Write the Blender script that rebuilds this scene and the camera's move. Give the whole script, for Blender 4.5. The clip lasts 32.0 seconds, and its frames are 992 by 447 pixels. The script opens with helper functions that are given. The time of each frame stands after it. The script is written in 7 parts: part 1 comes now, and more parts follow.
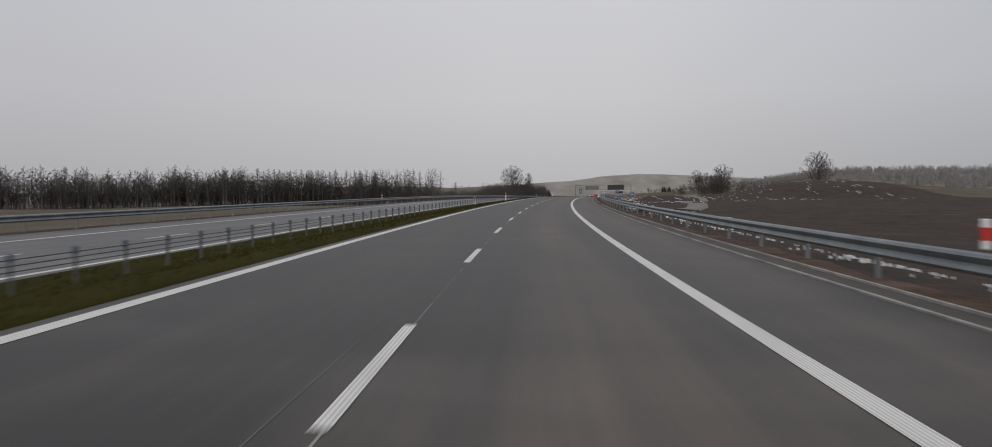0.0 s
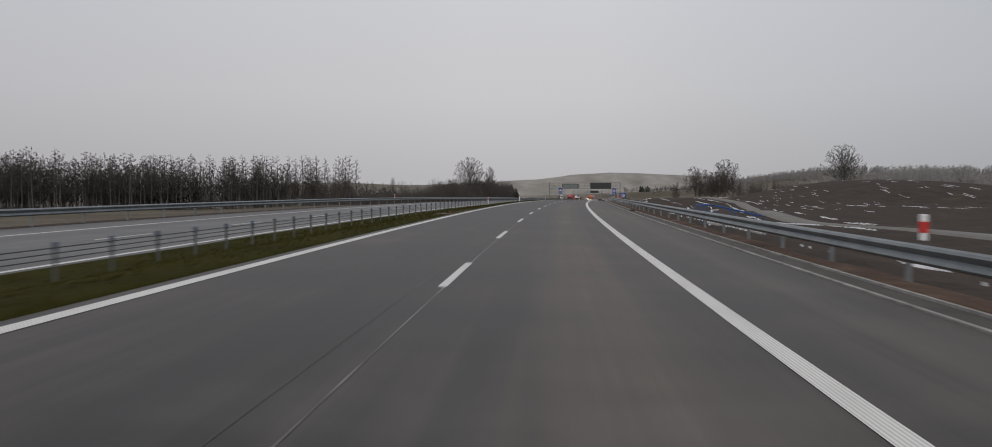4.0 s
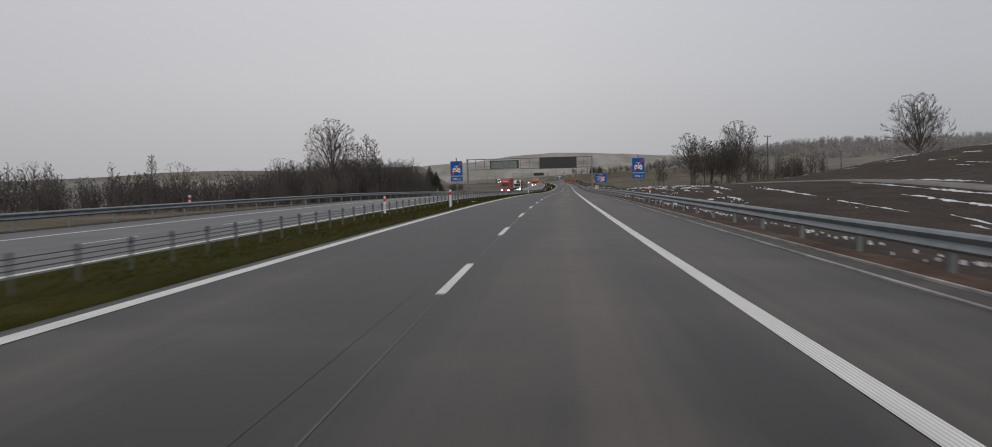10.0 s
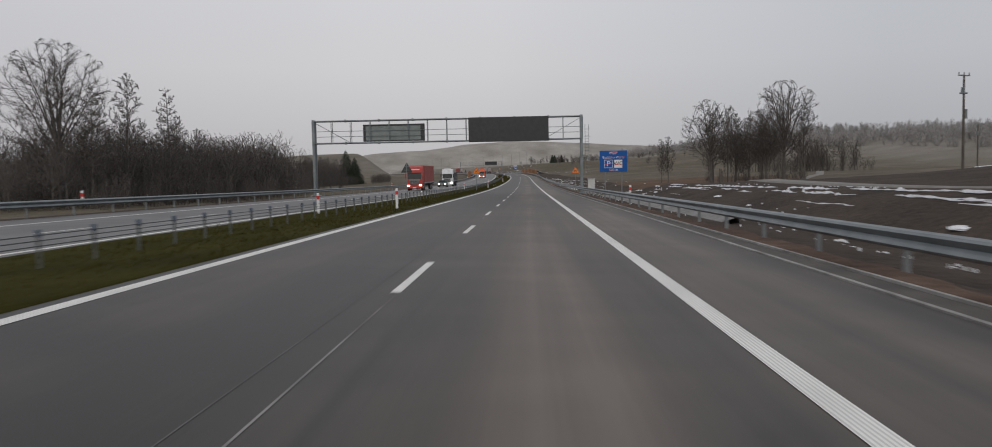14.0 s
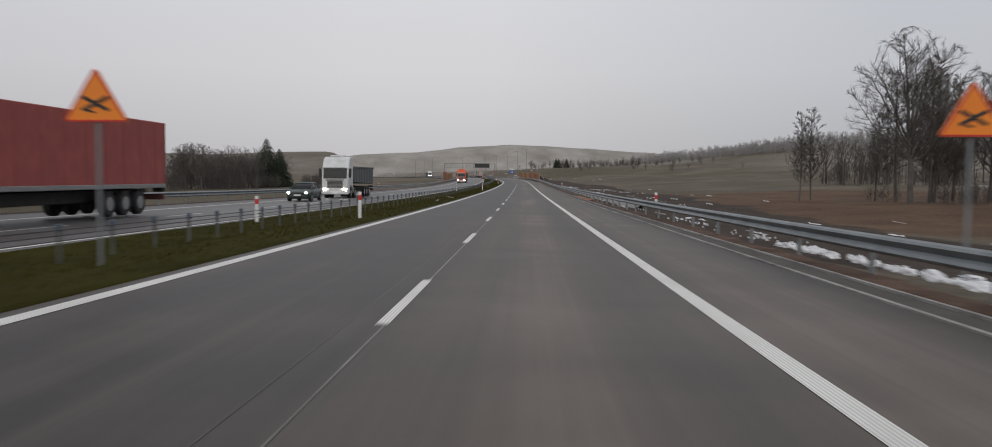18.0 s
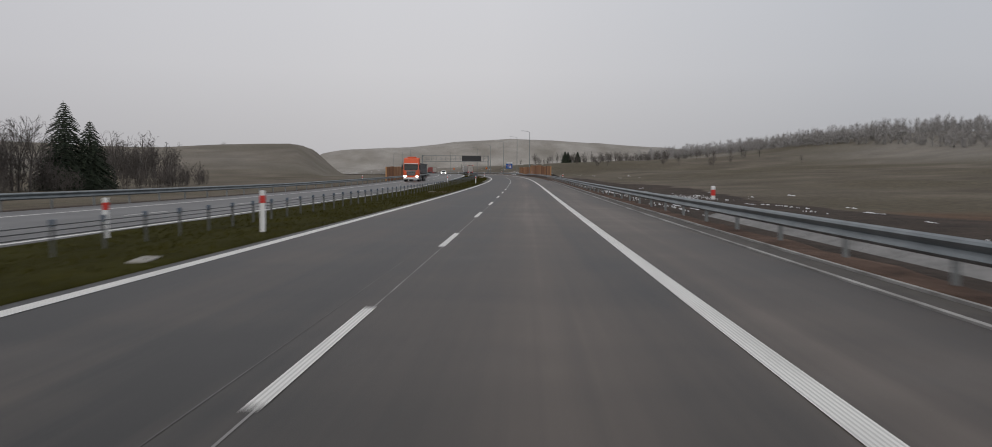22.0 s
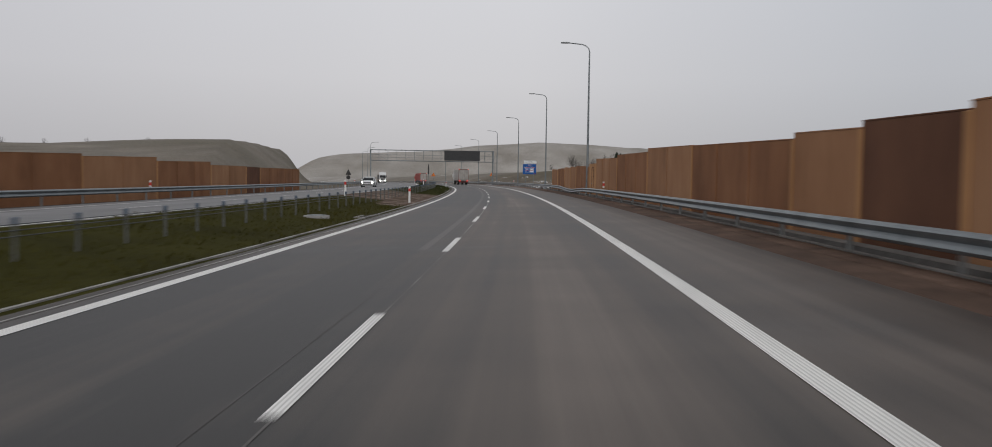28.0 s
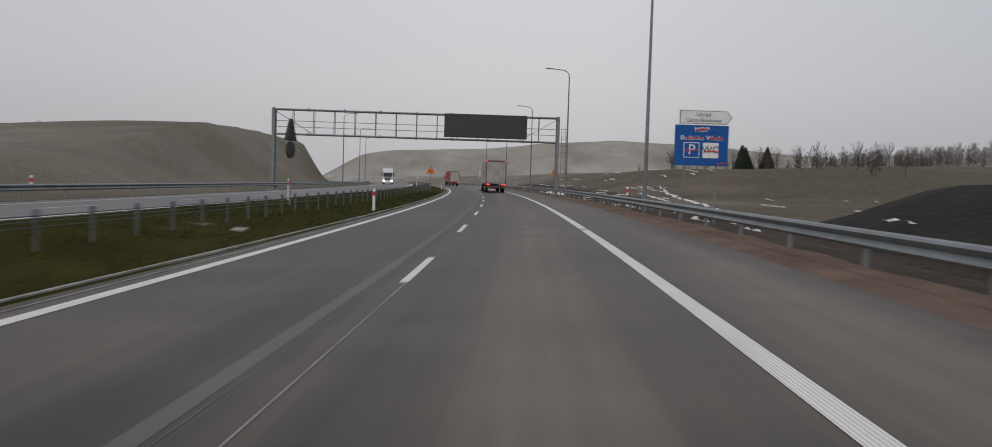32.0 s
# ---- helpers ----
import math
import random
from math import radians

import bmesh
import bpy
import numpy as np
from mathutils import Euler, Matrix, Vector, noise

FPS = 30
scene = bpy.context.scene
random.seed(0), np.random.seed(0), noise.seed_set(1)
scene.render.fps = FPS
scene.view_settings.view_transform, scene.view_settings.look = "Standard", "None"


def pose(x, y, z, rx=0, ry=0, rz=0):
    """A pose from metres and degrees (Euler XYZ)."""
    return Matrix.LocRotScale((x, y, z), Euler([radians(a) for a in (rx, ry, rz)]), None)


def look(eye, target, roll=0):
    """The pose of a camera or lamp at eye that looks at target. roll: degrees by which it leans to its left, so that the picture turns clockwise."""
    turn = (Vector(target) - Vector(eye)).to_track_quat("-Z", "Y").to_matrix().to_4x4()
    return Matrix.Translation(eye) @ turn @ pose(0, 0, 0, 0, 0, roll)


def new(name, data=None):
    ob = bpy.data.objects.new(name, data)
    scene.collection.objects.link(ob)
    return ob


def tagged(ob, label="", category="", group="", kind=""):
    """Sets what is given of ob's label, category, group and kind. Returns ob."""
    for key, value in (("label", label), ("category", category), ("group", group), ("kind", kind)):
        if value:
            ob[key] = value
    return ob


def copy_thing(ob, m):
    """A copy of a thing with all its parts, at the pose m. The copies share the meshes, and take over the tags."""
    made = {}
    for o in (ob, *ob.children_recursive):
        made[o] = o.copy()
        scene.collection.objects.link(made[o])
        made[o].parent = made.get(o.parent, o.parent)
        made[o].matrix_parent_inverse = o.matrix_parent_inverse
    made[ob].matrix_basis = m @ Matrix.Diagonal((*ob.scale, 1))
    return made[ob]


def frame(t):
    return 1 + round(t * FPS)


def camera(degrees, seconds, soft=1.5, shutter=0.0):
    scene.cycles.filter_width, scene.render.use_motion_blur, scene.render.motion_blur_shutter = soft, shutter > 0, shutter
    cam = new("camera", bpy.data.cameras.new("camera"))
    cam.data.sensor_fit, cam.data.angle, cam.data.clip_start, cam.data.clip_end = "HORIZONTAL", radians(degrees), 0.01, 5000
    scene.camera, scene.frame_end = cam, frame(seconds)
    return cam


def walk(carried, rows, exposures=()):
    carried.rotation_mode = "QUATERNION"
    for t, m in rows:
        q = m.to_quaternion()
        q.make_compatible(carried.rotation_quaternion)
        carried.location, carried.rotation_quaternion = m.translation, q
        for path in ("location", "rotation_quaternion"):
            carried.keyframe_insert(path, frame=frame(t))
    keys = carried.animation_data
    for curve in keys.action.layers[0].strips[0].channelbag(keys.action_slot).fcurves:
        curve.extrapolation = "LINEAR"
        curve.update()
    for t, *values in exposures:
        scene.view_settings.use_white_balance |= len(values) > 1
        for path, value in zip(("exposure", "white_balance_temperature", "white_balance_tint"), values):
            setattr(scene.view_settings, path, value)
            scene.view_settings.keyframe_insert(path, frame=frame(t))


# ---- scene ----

# ---------------------------------------------------------------- alignment
# The motorway's own line: stations in metres along the lane divider of the
# carriageway that is driven, curvature (1/km, right positive) and grade (%).
STATIONS = np.arange(-40.0, 1241.0, 40.0)
CURVE = [0.78, 0.71, 0.65, 0.59, 0.53, 0.5, 0.43, 0.36, 0.28, 0.18, 0.08, 0.02, -0.02, -0.06, -0.05, -0.01, -0.02,
         -0.06, -0.17, -0.39, -0.63, -0.76, -0.75, -0.75, -0.76, -0.76, -0.75, -0.74, -0.71, -0.69, -0.66, -0.63, -0.6]
GRADE = [0.82, 0.93, 1.04, 1.11, 1.01, 0.64, 0.23, -0.08, -0.31, -0.7, -1.05, -1.29, -1.19, -0.84, -0.56, -0.29,
         -0.04, 0.26, 0.47, 0.57, 0.61, 0.58, 0.56, 0.39, 0.3, 0.25, 0.18, 0.12, 0.05, -0.03, -0.1, -0.17, -0.25]
SG = np.arange(-400.0, 1701.0, 1.0)


def summed(v):
    r = np.concatenate([[0.0], np.cumsum((v[1:] + v[:-1]) / 2)])
    return r - np.interp(0.0, SG, r)


PSI = summed(np.interp(SG, STATIONS, CURVE) * 1e-3)
LX, LY = summed(np.sin(PSI)), summed(np.cos(PSI))
SLOPE = np.interp(SG, STATIONS, GRADE) * 1e-2
LZ = summed(SLOPE)


def tilt(s):
    """Crossfall of the carriageways (rise per metre to the right)."""
    return np.tan(np.radians(np.interp(s, [-40, 250, 460, 560, 660, 760, 1240], [-1.5, -1.3, -1.1, -0.5, 0.3, 1.7, 1.7])))


def drop(s):
    """How far the other carriageway lies above the plane of this one."""
    return np.interp(s, [0, 260, 340, 540, 660, 760, 1240], [-0.65, -0.6, -0.3, -0.28, -0.2, 0.55, 0.5])


def top(s, d):
    """Height of the built surface (roads, verges, median) at station s, offset d."""
    s, d = np.asarray(s, float), np.asarray(d, float)
    z, e = np.interp(s, SG, LZ), tilt(s)
    right = z + np.clip(d, -30, 9.0) * e
    left = z + np.clip(d, -22.0, 30) * e + drop(s)
    u = np.clip((-4.3 - d) / 5.2, 0, 1)
    v = u * u * (3 - 2 * u)
    mid = (z - 4.3 * e) * (1 - v) + (z - 9.5 * e + drop(s)) * v - 0.05 * np.sin(np.pi * u) ** 2
    return np.where(d >= -4.3, right, np.where(d <= -9.5, left, mid))


def plan(s, d):
    s = np.asarray(s, float)
    p = np.interp(s, SG, PSI)
    return np.interp(s, SG, LX) + d * np.cos(p), np.interp(s, SG, LY) - d * np.sin(p)


def heading(s):
    return float(np.interp(s, SG, PSI))


def at(s, d, up=0.0):
    """World point over the built surface."""
    x, y = plan(s, d)
    return Vector((float(x), float(y), float(top(s, d)) + up))


def facing(s, d, up=0.0, turn=0.0, z=None):
    """Pose whose y axis points along the road."""
    v = at(s, d, up)
    return pose(v.x, v.y, v.z if z is None else z, 0, 0, -math.degrees(heading(s)) + turn)


# ---------------------------------------------------------------- camera
EYE = 1.471
cam = camera(60.9, 32.0, soft=0.9, shutter=0.3)
# seconds, station, offset, yaw to the road, pitch to the grade, roll to the crossfall
DRIVE = [
    (0, -7.6, 1.26, -1.85, -2.17, 0.87), (1, 17.2, 1.49, -1.97, -2.44, 0.78), (2, 42.4, 1.54, -2.53, -2.16, 1.21),
    (3, 67.7, 1.55, -3.0, -2.25, 1.28), (4, 93.3, 1.55, -3.4, -2.4, 1.3),
    (5, 119.1, 1.53, -3.72, -2.53, 1.31), (6, 145.0, 1.45, -3.93, -2.25, 0.96), (7, 171.2, 1.42, -3.8, -2.93, 0.8),
    (8, 197.3, 1.35, -3.94, -2.92, 0.57), (9, 223.8, 1.35, -4.14, -3.06, 0.21), (10, 250.6, 1.47, -3.7, -2.82, -0.21),
    (11, 277.6, 1.57, -3.1, -3.04, -0.11), (12, 304.7, 1.66, -2.58, -3.07, -0.43), (13, 331.5, 1.72, -2.18, -3.16, -0.54),
    (14, 358.7, 1.71, -2.1, -3.0, 0.1), (15, 386.0, 1.66, -2.08, -2.75, 0.7),
    (16, 413.5, 1.6, -2.11, -2.55, 1.12), (17, 441.2, 1.63, -2.17, -2.35, 1.11), (18, 468.9, 1.46, -2.0, -2.62, 1.43),
    (19, 496.7, 1.42, -1.87, -2.99, 0.99), (20, 524.3, 1.48, -1.74, -3.26, 1.11), (21, 552.3, 1.61, -1.78, -3.26, 0.71),
    (22, 580.3, 1.69, -1.93, -3.22, 0.66), (23, 607.9, 1.76, -2.05, -3.05, 0.82), (24, 636.0, 1.81, -1.91, -3.09, 1.29),
    (25, 664.1, 1.84, -1.91, -2.82, 1.04), (26, 692.15, 1.8, -1.95, -2.88, 0.45), (27, 720.2, 1.7, -2.03, -2.97, -0.25),
    (28, 748.3, 1.58, -2.11, -3.06, -0.74), (29, 776.2, 1.31, -2.36, -3.33, -0.25), (30, 804.6, 1.25, -2.04, -3.45, -0.33),
    (31, 833.0, 1.37, -2.09, -3.52, -0.08), (32, 861.4, 1.66, -1.95, -2.97, 0.1)]


def seat(s, d, yaw, pitch, roll):
    """Camera pose over the lane."""
    x, y = plan(s, d)
    e = float(tilt(s))
    z = float(np.interp(s, SG, LZ)) + d * e + EYE
    a = heading(s) + radians(yaw)
    b = math.atan(float(np.interp(s, SG, SLOPE))) + radians(pitch)
    r = radians(roll) + math.atan(e)
    ahead = Vector((math.sin(a) * math.cos(b), math.cos(a) * math.cos(b), math.sin(b)))
    side = Vector((math.cos(a), -math.sin(a), 0))
    up = side.cross(ahead)
    side, up = side * math.cos(r) + up * math.sin(r), up * math.cos(r) - side * math.sin(r)
    m = Matrix((side, up, -ahead)).transposed().to_4x4()
    m.translation = (float(x), float(y), z)
    return m


walk(cam, [(t, seat(*row)) for t, *row in DRIVE],
     [(0, 0.0), (10, 0.02), (13, 0.05), (16, 0.18), (18, 0.18), (21, 0.11), (23, 0.05), (26, 0.07), (29, 0.12), (31, 0.11), (32, 0.06)])

# ---------------------------------------------------------------- sky and light
world = bpy.data.worlds.new("overcast")
scene.world = world
world.use_nodes = True
nt = world.node_tree
nt.nodes.clear()
w_out = nt.nodes.new("ShaderNodeOutputWorld")
w_bg = nt.nodes.new("ShaderNodeBackground")
w_sky = nt.nodes.new("ShaderNodeTexSky")
w_sky.sky_type, w_sky.sun_disc = "NISHITA", False
w_sky.sun_elevation, w_sky.sun_rotation = radians(24), radians(200)
w_sky.dust_density = 6.0
w_gain = nt.nodes.new("ShaderNodeVectorMath")
w_gain.operation = "SCALE"
w_gain.inputs["Scale"].default_value = 0.08
w_co = nt.nodes.new("ShaderNodeTexCoord")
w_sep = nt.nodes.new("ShaderNodeSeparateXYZ")
w_ramp = nt.nodes.new("ShaderNodeValToRGB")
el = w_ramp.color_ramp.elements
el[0].position, el[0].color = 0.0, (0.49, 0.482, 0.497, 1)
el[1].position, el[1].color = 1.0, (0.66, 0.662, 0.692, 1)
for pos, c in ((0.03, (0.512, 0.503, 0.516, 1)), (0.12, (0.6, 0.592, 0.61, 1)), (0.3, (0.65, 0.652, 0.682, 1))):
    e = el.new(pos)
    e.color = c
w_noise = nt.nodes.new("ShaderNodeTexNoise")
w_noise.inputs["Scale"].default_value = 1.6
w_noise.inputs["Detail"].default_value = 2.0
w_mul = nt.nodes.new("ShaderNodeMix")
w_mul.data_type, w_mul.blend_type = "RGBA", "SOFT_LIGHT"
w_mul.inputs[0].default_value = 0.12
w_mix = nt.nodes.new("ShaderNodeMix")
w_mix.data_type = "RGBA"
w_mix.inputs[0].default_value = 0.93
nt.links.new(w_co.outputs["Generated"], w_sep.inputs[0])
nt.links.new(w_co.outputs["Generated"], w_noise.inputs["Vector"])
nt.links.new(w_sep.outputs["Z"], w_ramp.inputs[0])
nt.links.new(w_sky.outputs[0], w_gain.inputs[0])
nt.links.new(w_ramp.outputs[0], w_mul.inputs[6])
nt.links.new(w_noise.outputs["Fac"], w_mul.inputs[7])
nt.links.new(w_gain.outputs[0], w_mix.inputs[6])
nt.links.new(w_mul.outputs[2], w_mix.inputs[7])
w_side = nt.nodes.new("ShaderNodeValToRGB")
se = w_side.color_ramp.elements
se[0].position, se[0].color = 0.0, (0.86, 0.87, 0.89, 1)
se[1].position, se[1].color = 1.0, (0.82, 0.84, 0.87, 1)
for pos, c in ((0.25, (0.88, 0.885, 0.9, 1)), (0.48, (1.0, 1.0, 1.0, 1)), (0.56, (1.0, 1.0, 1.0, 1)), (0.76, (0.81, 0.835, 0.86, 1))):
    e = se.new(pos)
    e.color = c
w_half = nt.nodes.new("ShaderNodeMapRange")
w_half.inputs["From Min"].default_value = -1.0
w_tint = nt.nodes.new("ShaderNodeMix")
w_tint.data_type, w_tint.blend_type = "RGBA", "MULTIPLY"
w_tint.inputs[0].default_value = 1.0
nt.links.new(w_sep.outputs["X"], w_half.inputs["Value"])
nt.links.new(w_half.outputs[0], w_side.inputs[0])
nt.links.new(w_mix.outputs[2], w_tint.inputs[6])
nt.links.new(w_side.outputs[0], w_tint.inputs[7])
nt.links.new(w_tint.outputs[2], w_bg.inputs[0])
w_bg.inputs[1].default_value = 1.0
nt.links.new(w_bg.outputs[0], w_out.inputs[0])

sun_data = bpy.data.lights.new("sun", "SUN")
sun_data.energy, sun_data.angle, sun_data.color = 0.5, radians(40), (1.0, 0.97, 0.93)
sun = new("sun", sun_data)
sun.matrix_world = look((0, 0, 60), (10, 60, 30))

# ---------------------------------------------------------------- materials
def sockets(node, **values):
    for key, value in values.items():
        node.inputs[key.replace("_", " ")].default_value = value


class Paint:
    """A small builder of procedural materials."""

    def __init__(self, name):
        self.m = bpy.data.materials.new(name)
        self.m.use_nodes = True
        self.t = self.m.node_tree
        self.b = next(n for n in self.t.nodes if n.type == "BSDF_PRINCIPLED")

    def node(self, kind, **values):
        n = self.t.nodes.new(kind)
        sockets(n, **values)
        return n

    def link(self, a, b):
        self.t.links.new(a, b)

    def place(self, uv=False, stretch=(1, 1, 1)):
        if uv:
            src = self.node("ShaderNodeTexCoord").outputs["UV"]
        else:
            src = self.node("ShaderNodeNewGeometry").outputs["Position"]
        m = self.node("ShaderNodeMapping")
        m.inputs["Scale"].default_value = stretch
        self.link(src, m.inputs[0])
        return m.outputs[0]

    def noise(self, scale, detail=4, uv=False, stretch=(1, 1, 1), rough=0.55):
        n = self.node("ShaderNodeTexNoise", Scale=scale, Detail=detail, Roughness=rough)
        self.link(self.place(uv, stretch), n.inputs["Vector"])
        return n.outputs["Fac"]

    def ramp(self, fac, *stops):
        r = self.node("ShaderNodeValToRGB")
        e = r.color_ramp.elements
        for i, (pos, c) in enumerate(stops):
            c = (c, c, c) if isinstance(c, (int, float)) else c
            k = e[i] if i < 2 else e.new(pos)
            k.position, k.color = pos, (*c, 1)
        self.link(fac, r.inputs[0])
        return r.outputs[0]

    def mix(self, fac, a, b, kind="MIX"):
        n = self.node("ShaderNodeMix")
        n.data_type, n.blend_type = "RGBA", kind
        for v, i in ((fac, 0), (a, 6), (b, 7)):
            if isinstance(v, (int, float)):
                n.inputs[i].default_value = v if i == 0 else (v, v, v, 1)
            elif isinstance(v, tuple):
                n.inputs[i].default_value = (*v, 1)
            else:
                self.link(v, n.inputs[i])
        return n.outputs[2]

    def maths(self, op, a, b=0.0):
        n = self.node("ShaderNodeMath")
        n.operation = op
        for i, v in enumerate((a, b)):
            if isinstance(v, (int, float)):
                n.inputs[i].default_value = v
            else:
                self.link(v, n.inputs[i])
        return n.outputs[0]

    def mask(self, name):
        a = self.node("ShaderNodeAttribute")
        a.attribute_name = name
        return a.outputs["Fac"]

    def random(self):
        return self.node("ShaderNodeObjectInfo").outputs["Random"]

    def bump(self, height, strength=0.3, distance=0.02):
        n = self.node("ShaderNodeBump", Strength=strength, Distance=distance)
        self.link(height, n.inputs["Height"])
        self.link(n.outputs[0], self.b.inputs["Normal"])

    def done(self, colour=None, rough=0.7, metal=0.0, spec=0.5, roughness=None):
        if colour is not None:
            if isinstance(colour, tuple):
                self.b.inputs["Base Color"].default_value = (*colour, 1)
            else:
                self.link(colour, self.b.inputs["Base Color"])
        sockets(self.b, Roughness=rough, Metallic=metal)
        self.b.inputs["Specular IOR Level"].default_value = spec
        if roughness is not None:
            self.link(roughness, self.b.inputs["Roughness"])
        return self.m


def plain(name, a, b, scale=3.0, rough=0.6, metal=0.0, bump=0.1, fine=None, stretch=(1, 1, 1), spec=0.5):
    """Two tones mixed at two scales, with a fine relief."""
    p = Paint(name)
    big = p.noise(scale, 5, stretch=stretch)
    small = p.noise(fine or scale * 14, 3, stretch=stretch)
    f = p.mix(0.35, big, small)
    c = p.ramp(f, (0.3, a), (0.7, b))
    p.bump(small, bump, 0.01)
    return p.done(c, rough, metal, spec)


def asphalt(name, dark, light, lanes=None):
    """Worn damp asphalt; lanes gives (offset, tone) pairs for the bands that the wheels leave."""
    p = Paint(name)
    grain = p.noise(60, 2)
    v = 0.5
    if lanes:
        sep = p.node("ShaderNodeSeparateXYZ")
        p.link(p.node("ShaderNodeTexCoord").outputs["UV"], sep.inputs[0])
        wob = p.maths("MULTIPLY", p.maths("SUBTRACT", p.noise(0.04, 3, uv=True, stretch=(0.3, 1, 1)), 0.5), 0.8)
        u = p.maths("DIVIDE", p.maths("ADD", p.maths("ADD", sep.outputs["X"], wob), 4.4), 11.0)
        v = p.ramp(u, *[((d + 4.4) / 11.0, tone) for d, tone in lanes])
        # the driven lane turns paler past the crest
        tone_rise = p.node("ShaderNodeMapRange")
        p.link(sep.outputs["Y"], tone_rise.inputs["Value"])
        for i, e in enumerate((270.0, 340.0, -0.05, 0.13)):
            tone_rise.inputs[i + 1].default_value = e
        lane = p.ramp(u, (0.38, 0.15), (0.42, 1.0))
        v = p.maths("ADD", v, p.maths("MULTIPLY", tone_rise.outputs[0], lane))
    for gain, fac in ((2.0, p.noise(0.35, 4, uv=True, stretch=(1.6, 0.09, 1))),
                      (1.1, p.noise(1.0, 4, uv=True, stretch=(3.2, 0.018, 1))),
                      (1.3, p.noise(0.9, 4, uv=True, stretch=(0.22, 0.45, 1))),
                      (1.3, p.noise(0.02, 3, uv=True, stretch=(0.6, 1, 1)))):
        v = p.maths("ADD", v, p.maths("MULTIPLY", p.maths("SUBTRACT", fac, 0.5), gain))
    c = p.ramp(p.maths("MULTIPLY", v, 0.72), (0.0, dark), (1.0, tuple(1.3 * q for q in light)))
    c = p.mix(0.12, c, p.ramp(grain, (0.3, 0.008), (0.75, 0.1)))
    salt = p.ramp(p.noise(0.16, 6, uv=True, stretch=(1.3, 0.5, 1), rough=0.68), (0.5, 0.0), (0.7, 1.0))
    wisps = p.ramp(p.noise(0.5, 5, uv=True, stretch=(0.35, 0.7, 1)), (0.5, 0.0), (0.7, 1.0))
    c = p.mix(p.maths("MULTIPLY", p.maths("MULTIPLY", salt, wisps), 0.33), c, (0.2, 0.188, 0.178))
    p.bump(grain, 0.35, 0.004)
    return p.done(c, 0.6, 0, 0.265, p.ramp(v, (0.05, 0.515), (0.9, 0.61)))


def marking(name, tone):
    p = Paint(name)
    ribs = p.node("ShaderNodeTexWave", Scale=8.2, Distortion=0.25)
    ribs.bands_direction = "X"
    p.link(p.place(True), ribs.inputs["Vector"])
    dirt = p.noise(1.3, 5, uv=True, stretch=(2.5, 0.35, 1))
    c = p.mix(p.ramp(ribs.outputs["Fac"], (0.25, 0.5), (0.55, 0.0)), tuple(tone), (0.34, 0.33, 0.31))
    c = p.mix(p.ramp(dirt, (0.45, 0.0), (0.8, 0.5)), c, (0.42, 0.41, 0.39))
    p.bump(ribs.outputs["Fac"], 0.5, 0.004)
    return p.done(c, 0.6)


M = {}
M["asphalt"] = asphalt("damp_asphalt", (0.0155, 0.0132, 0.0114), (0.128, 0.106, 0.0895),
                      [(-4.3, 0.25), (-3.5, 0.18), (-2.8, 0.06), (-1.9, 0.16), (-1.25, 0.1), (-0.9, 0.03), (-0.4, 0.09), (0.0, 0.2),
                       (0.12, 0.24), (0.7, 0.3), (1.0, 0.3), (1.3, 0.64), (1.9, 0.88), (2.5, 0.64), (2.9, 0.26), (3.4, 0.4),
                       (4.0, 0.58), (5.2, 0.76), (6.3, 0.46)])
M["asphalt_far"] = asphalt("asphalt_other_side", (0.07, 0.068, 0.067), (0.18, 0.178, 0.177))
M["asphalt_strip"] = asphalt("paler_asphalt_strip", (0.05, 0.0455, 0.042), (0.135, 0.123, 0.114))
M["line"] = marking("ribbed_white_line", (0.78, 0.77, 0.73))
M["steel"] = plain("galvanised_steel", (0.13, 0.15, 0.158), (0.25, 0.275, 0.285), 1.4, 0.5, 0.5, 0.05)
M["steel_dark"] = plain("weathered_galvanised_steel", (0.16, 0.175, 0.18), (0.27, 0.285, 0.29), 2.0, 0.6, 0.4, 0.05)
p = Paint("reddish_gravel")
blotch = p.mix(0.35, p.noise(0.5, 5), p.noise(3.0, 5))
grit = p.noise(30, 3)
c = p.ramp(p.mix(0.3, blotch, grit), (0.36, (0.032, 0.023, 0.018)), (0.5, (0.1, 0.064, 0.047)), (0.66, (0.19, 0.128, 0.097)))
p.bump(p.mix(0.5, grit, p.noise(9, 4)), 0.9, 0.02)
M["gravel"] = p.done(c, 0.95, 0, 0.1)
M["sand"] = plain("orange_red_sand", (0.2, 0.075, 0.035), (0.4, 0.17, 0.09), 1.5, 0.95, 0, 0.7, 30)
M["track"] = plain("pale_gravel_track", (0.13, 0.12, 0.105), (0.25, 0.235, 0.215), 0.4, 0.9, 0, 0.5, 9)
M["bank_soil"] = plain("damp_red_brown_soil", (0.038, 0.026, 0.02), (0.14, 0.091, 0.068), 0.7, 0.95, 0, 0.8, 14, spec=0.1)
M["tan_gravel"] = plain("tan_sandy_gravel", (0.085, 0.057, 0.044), (0.215, 0.145, 0.113), 0.8, 0.95, 0, 0.7, 18, spec=0.1)
M["gutter"] = plain("dirty_brown_gutter", (0.035, 0.03, 0.026), (0.09, 0.078, 0.066), 0.9, 0.8, 0, 0.4)
M["kerb"] = plain("dirty_concrete_kerb", (0.12, 0.11, 0.1), (0.44, 0.43, 0.41), 0.5, 0.85, 0, 0.3, 4.0)
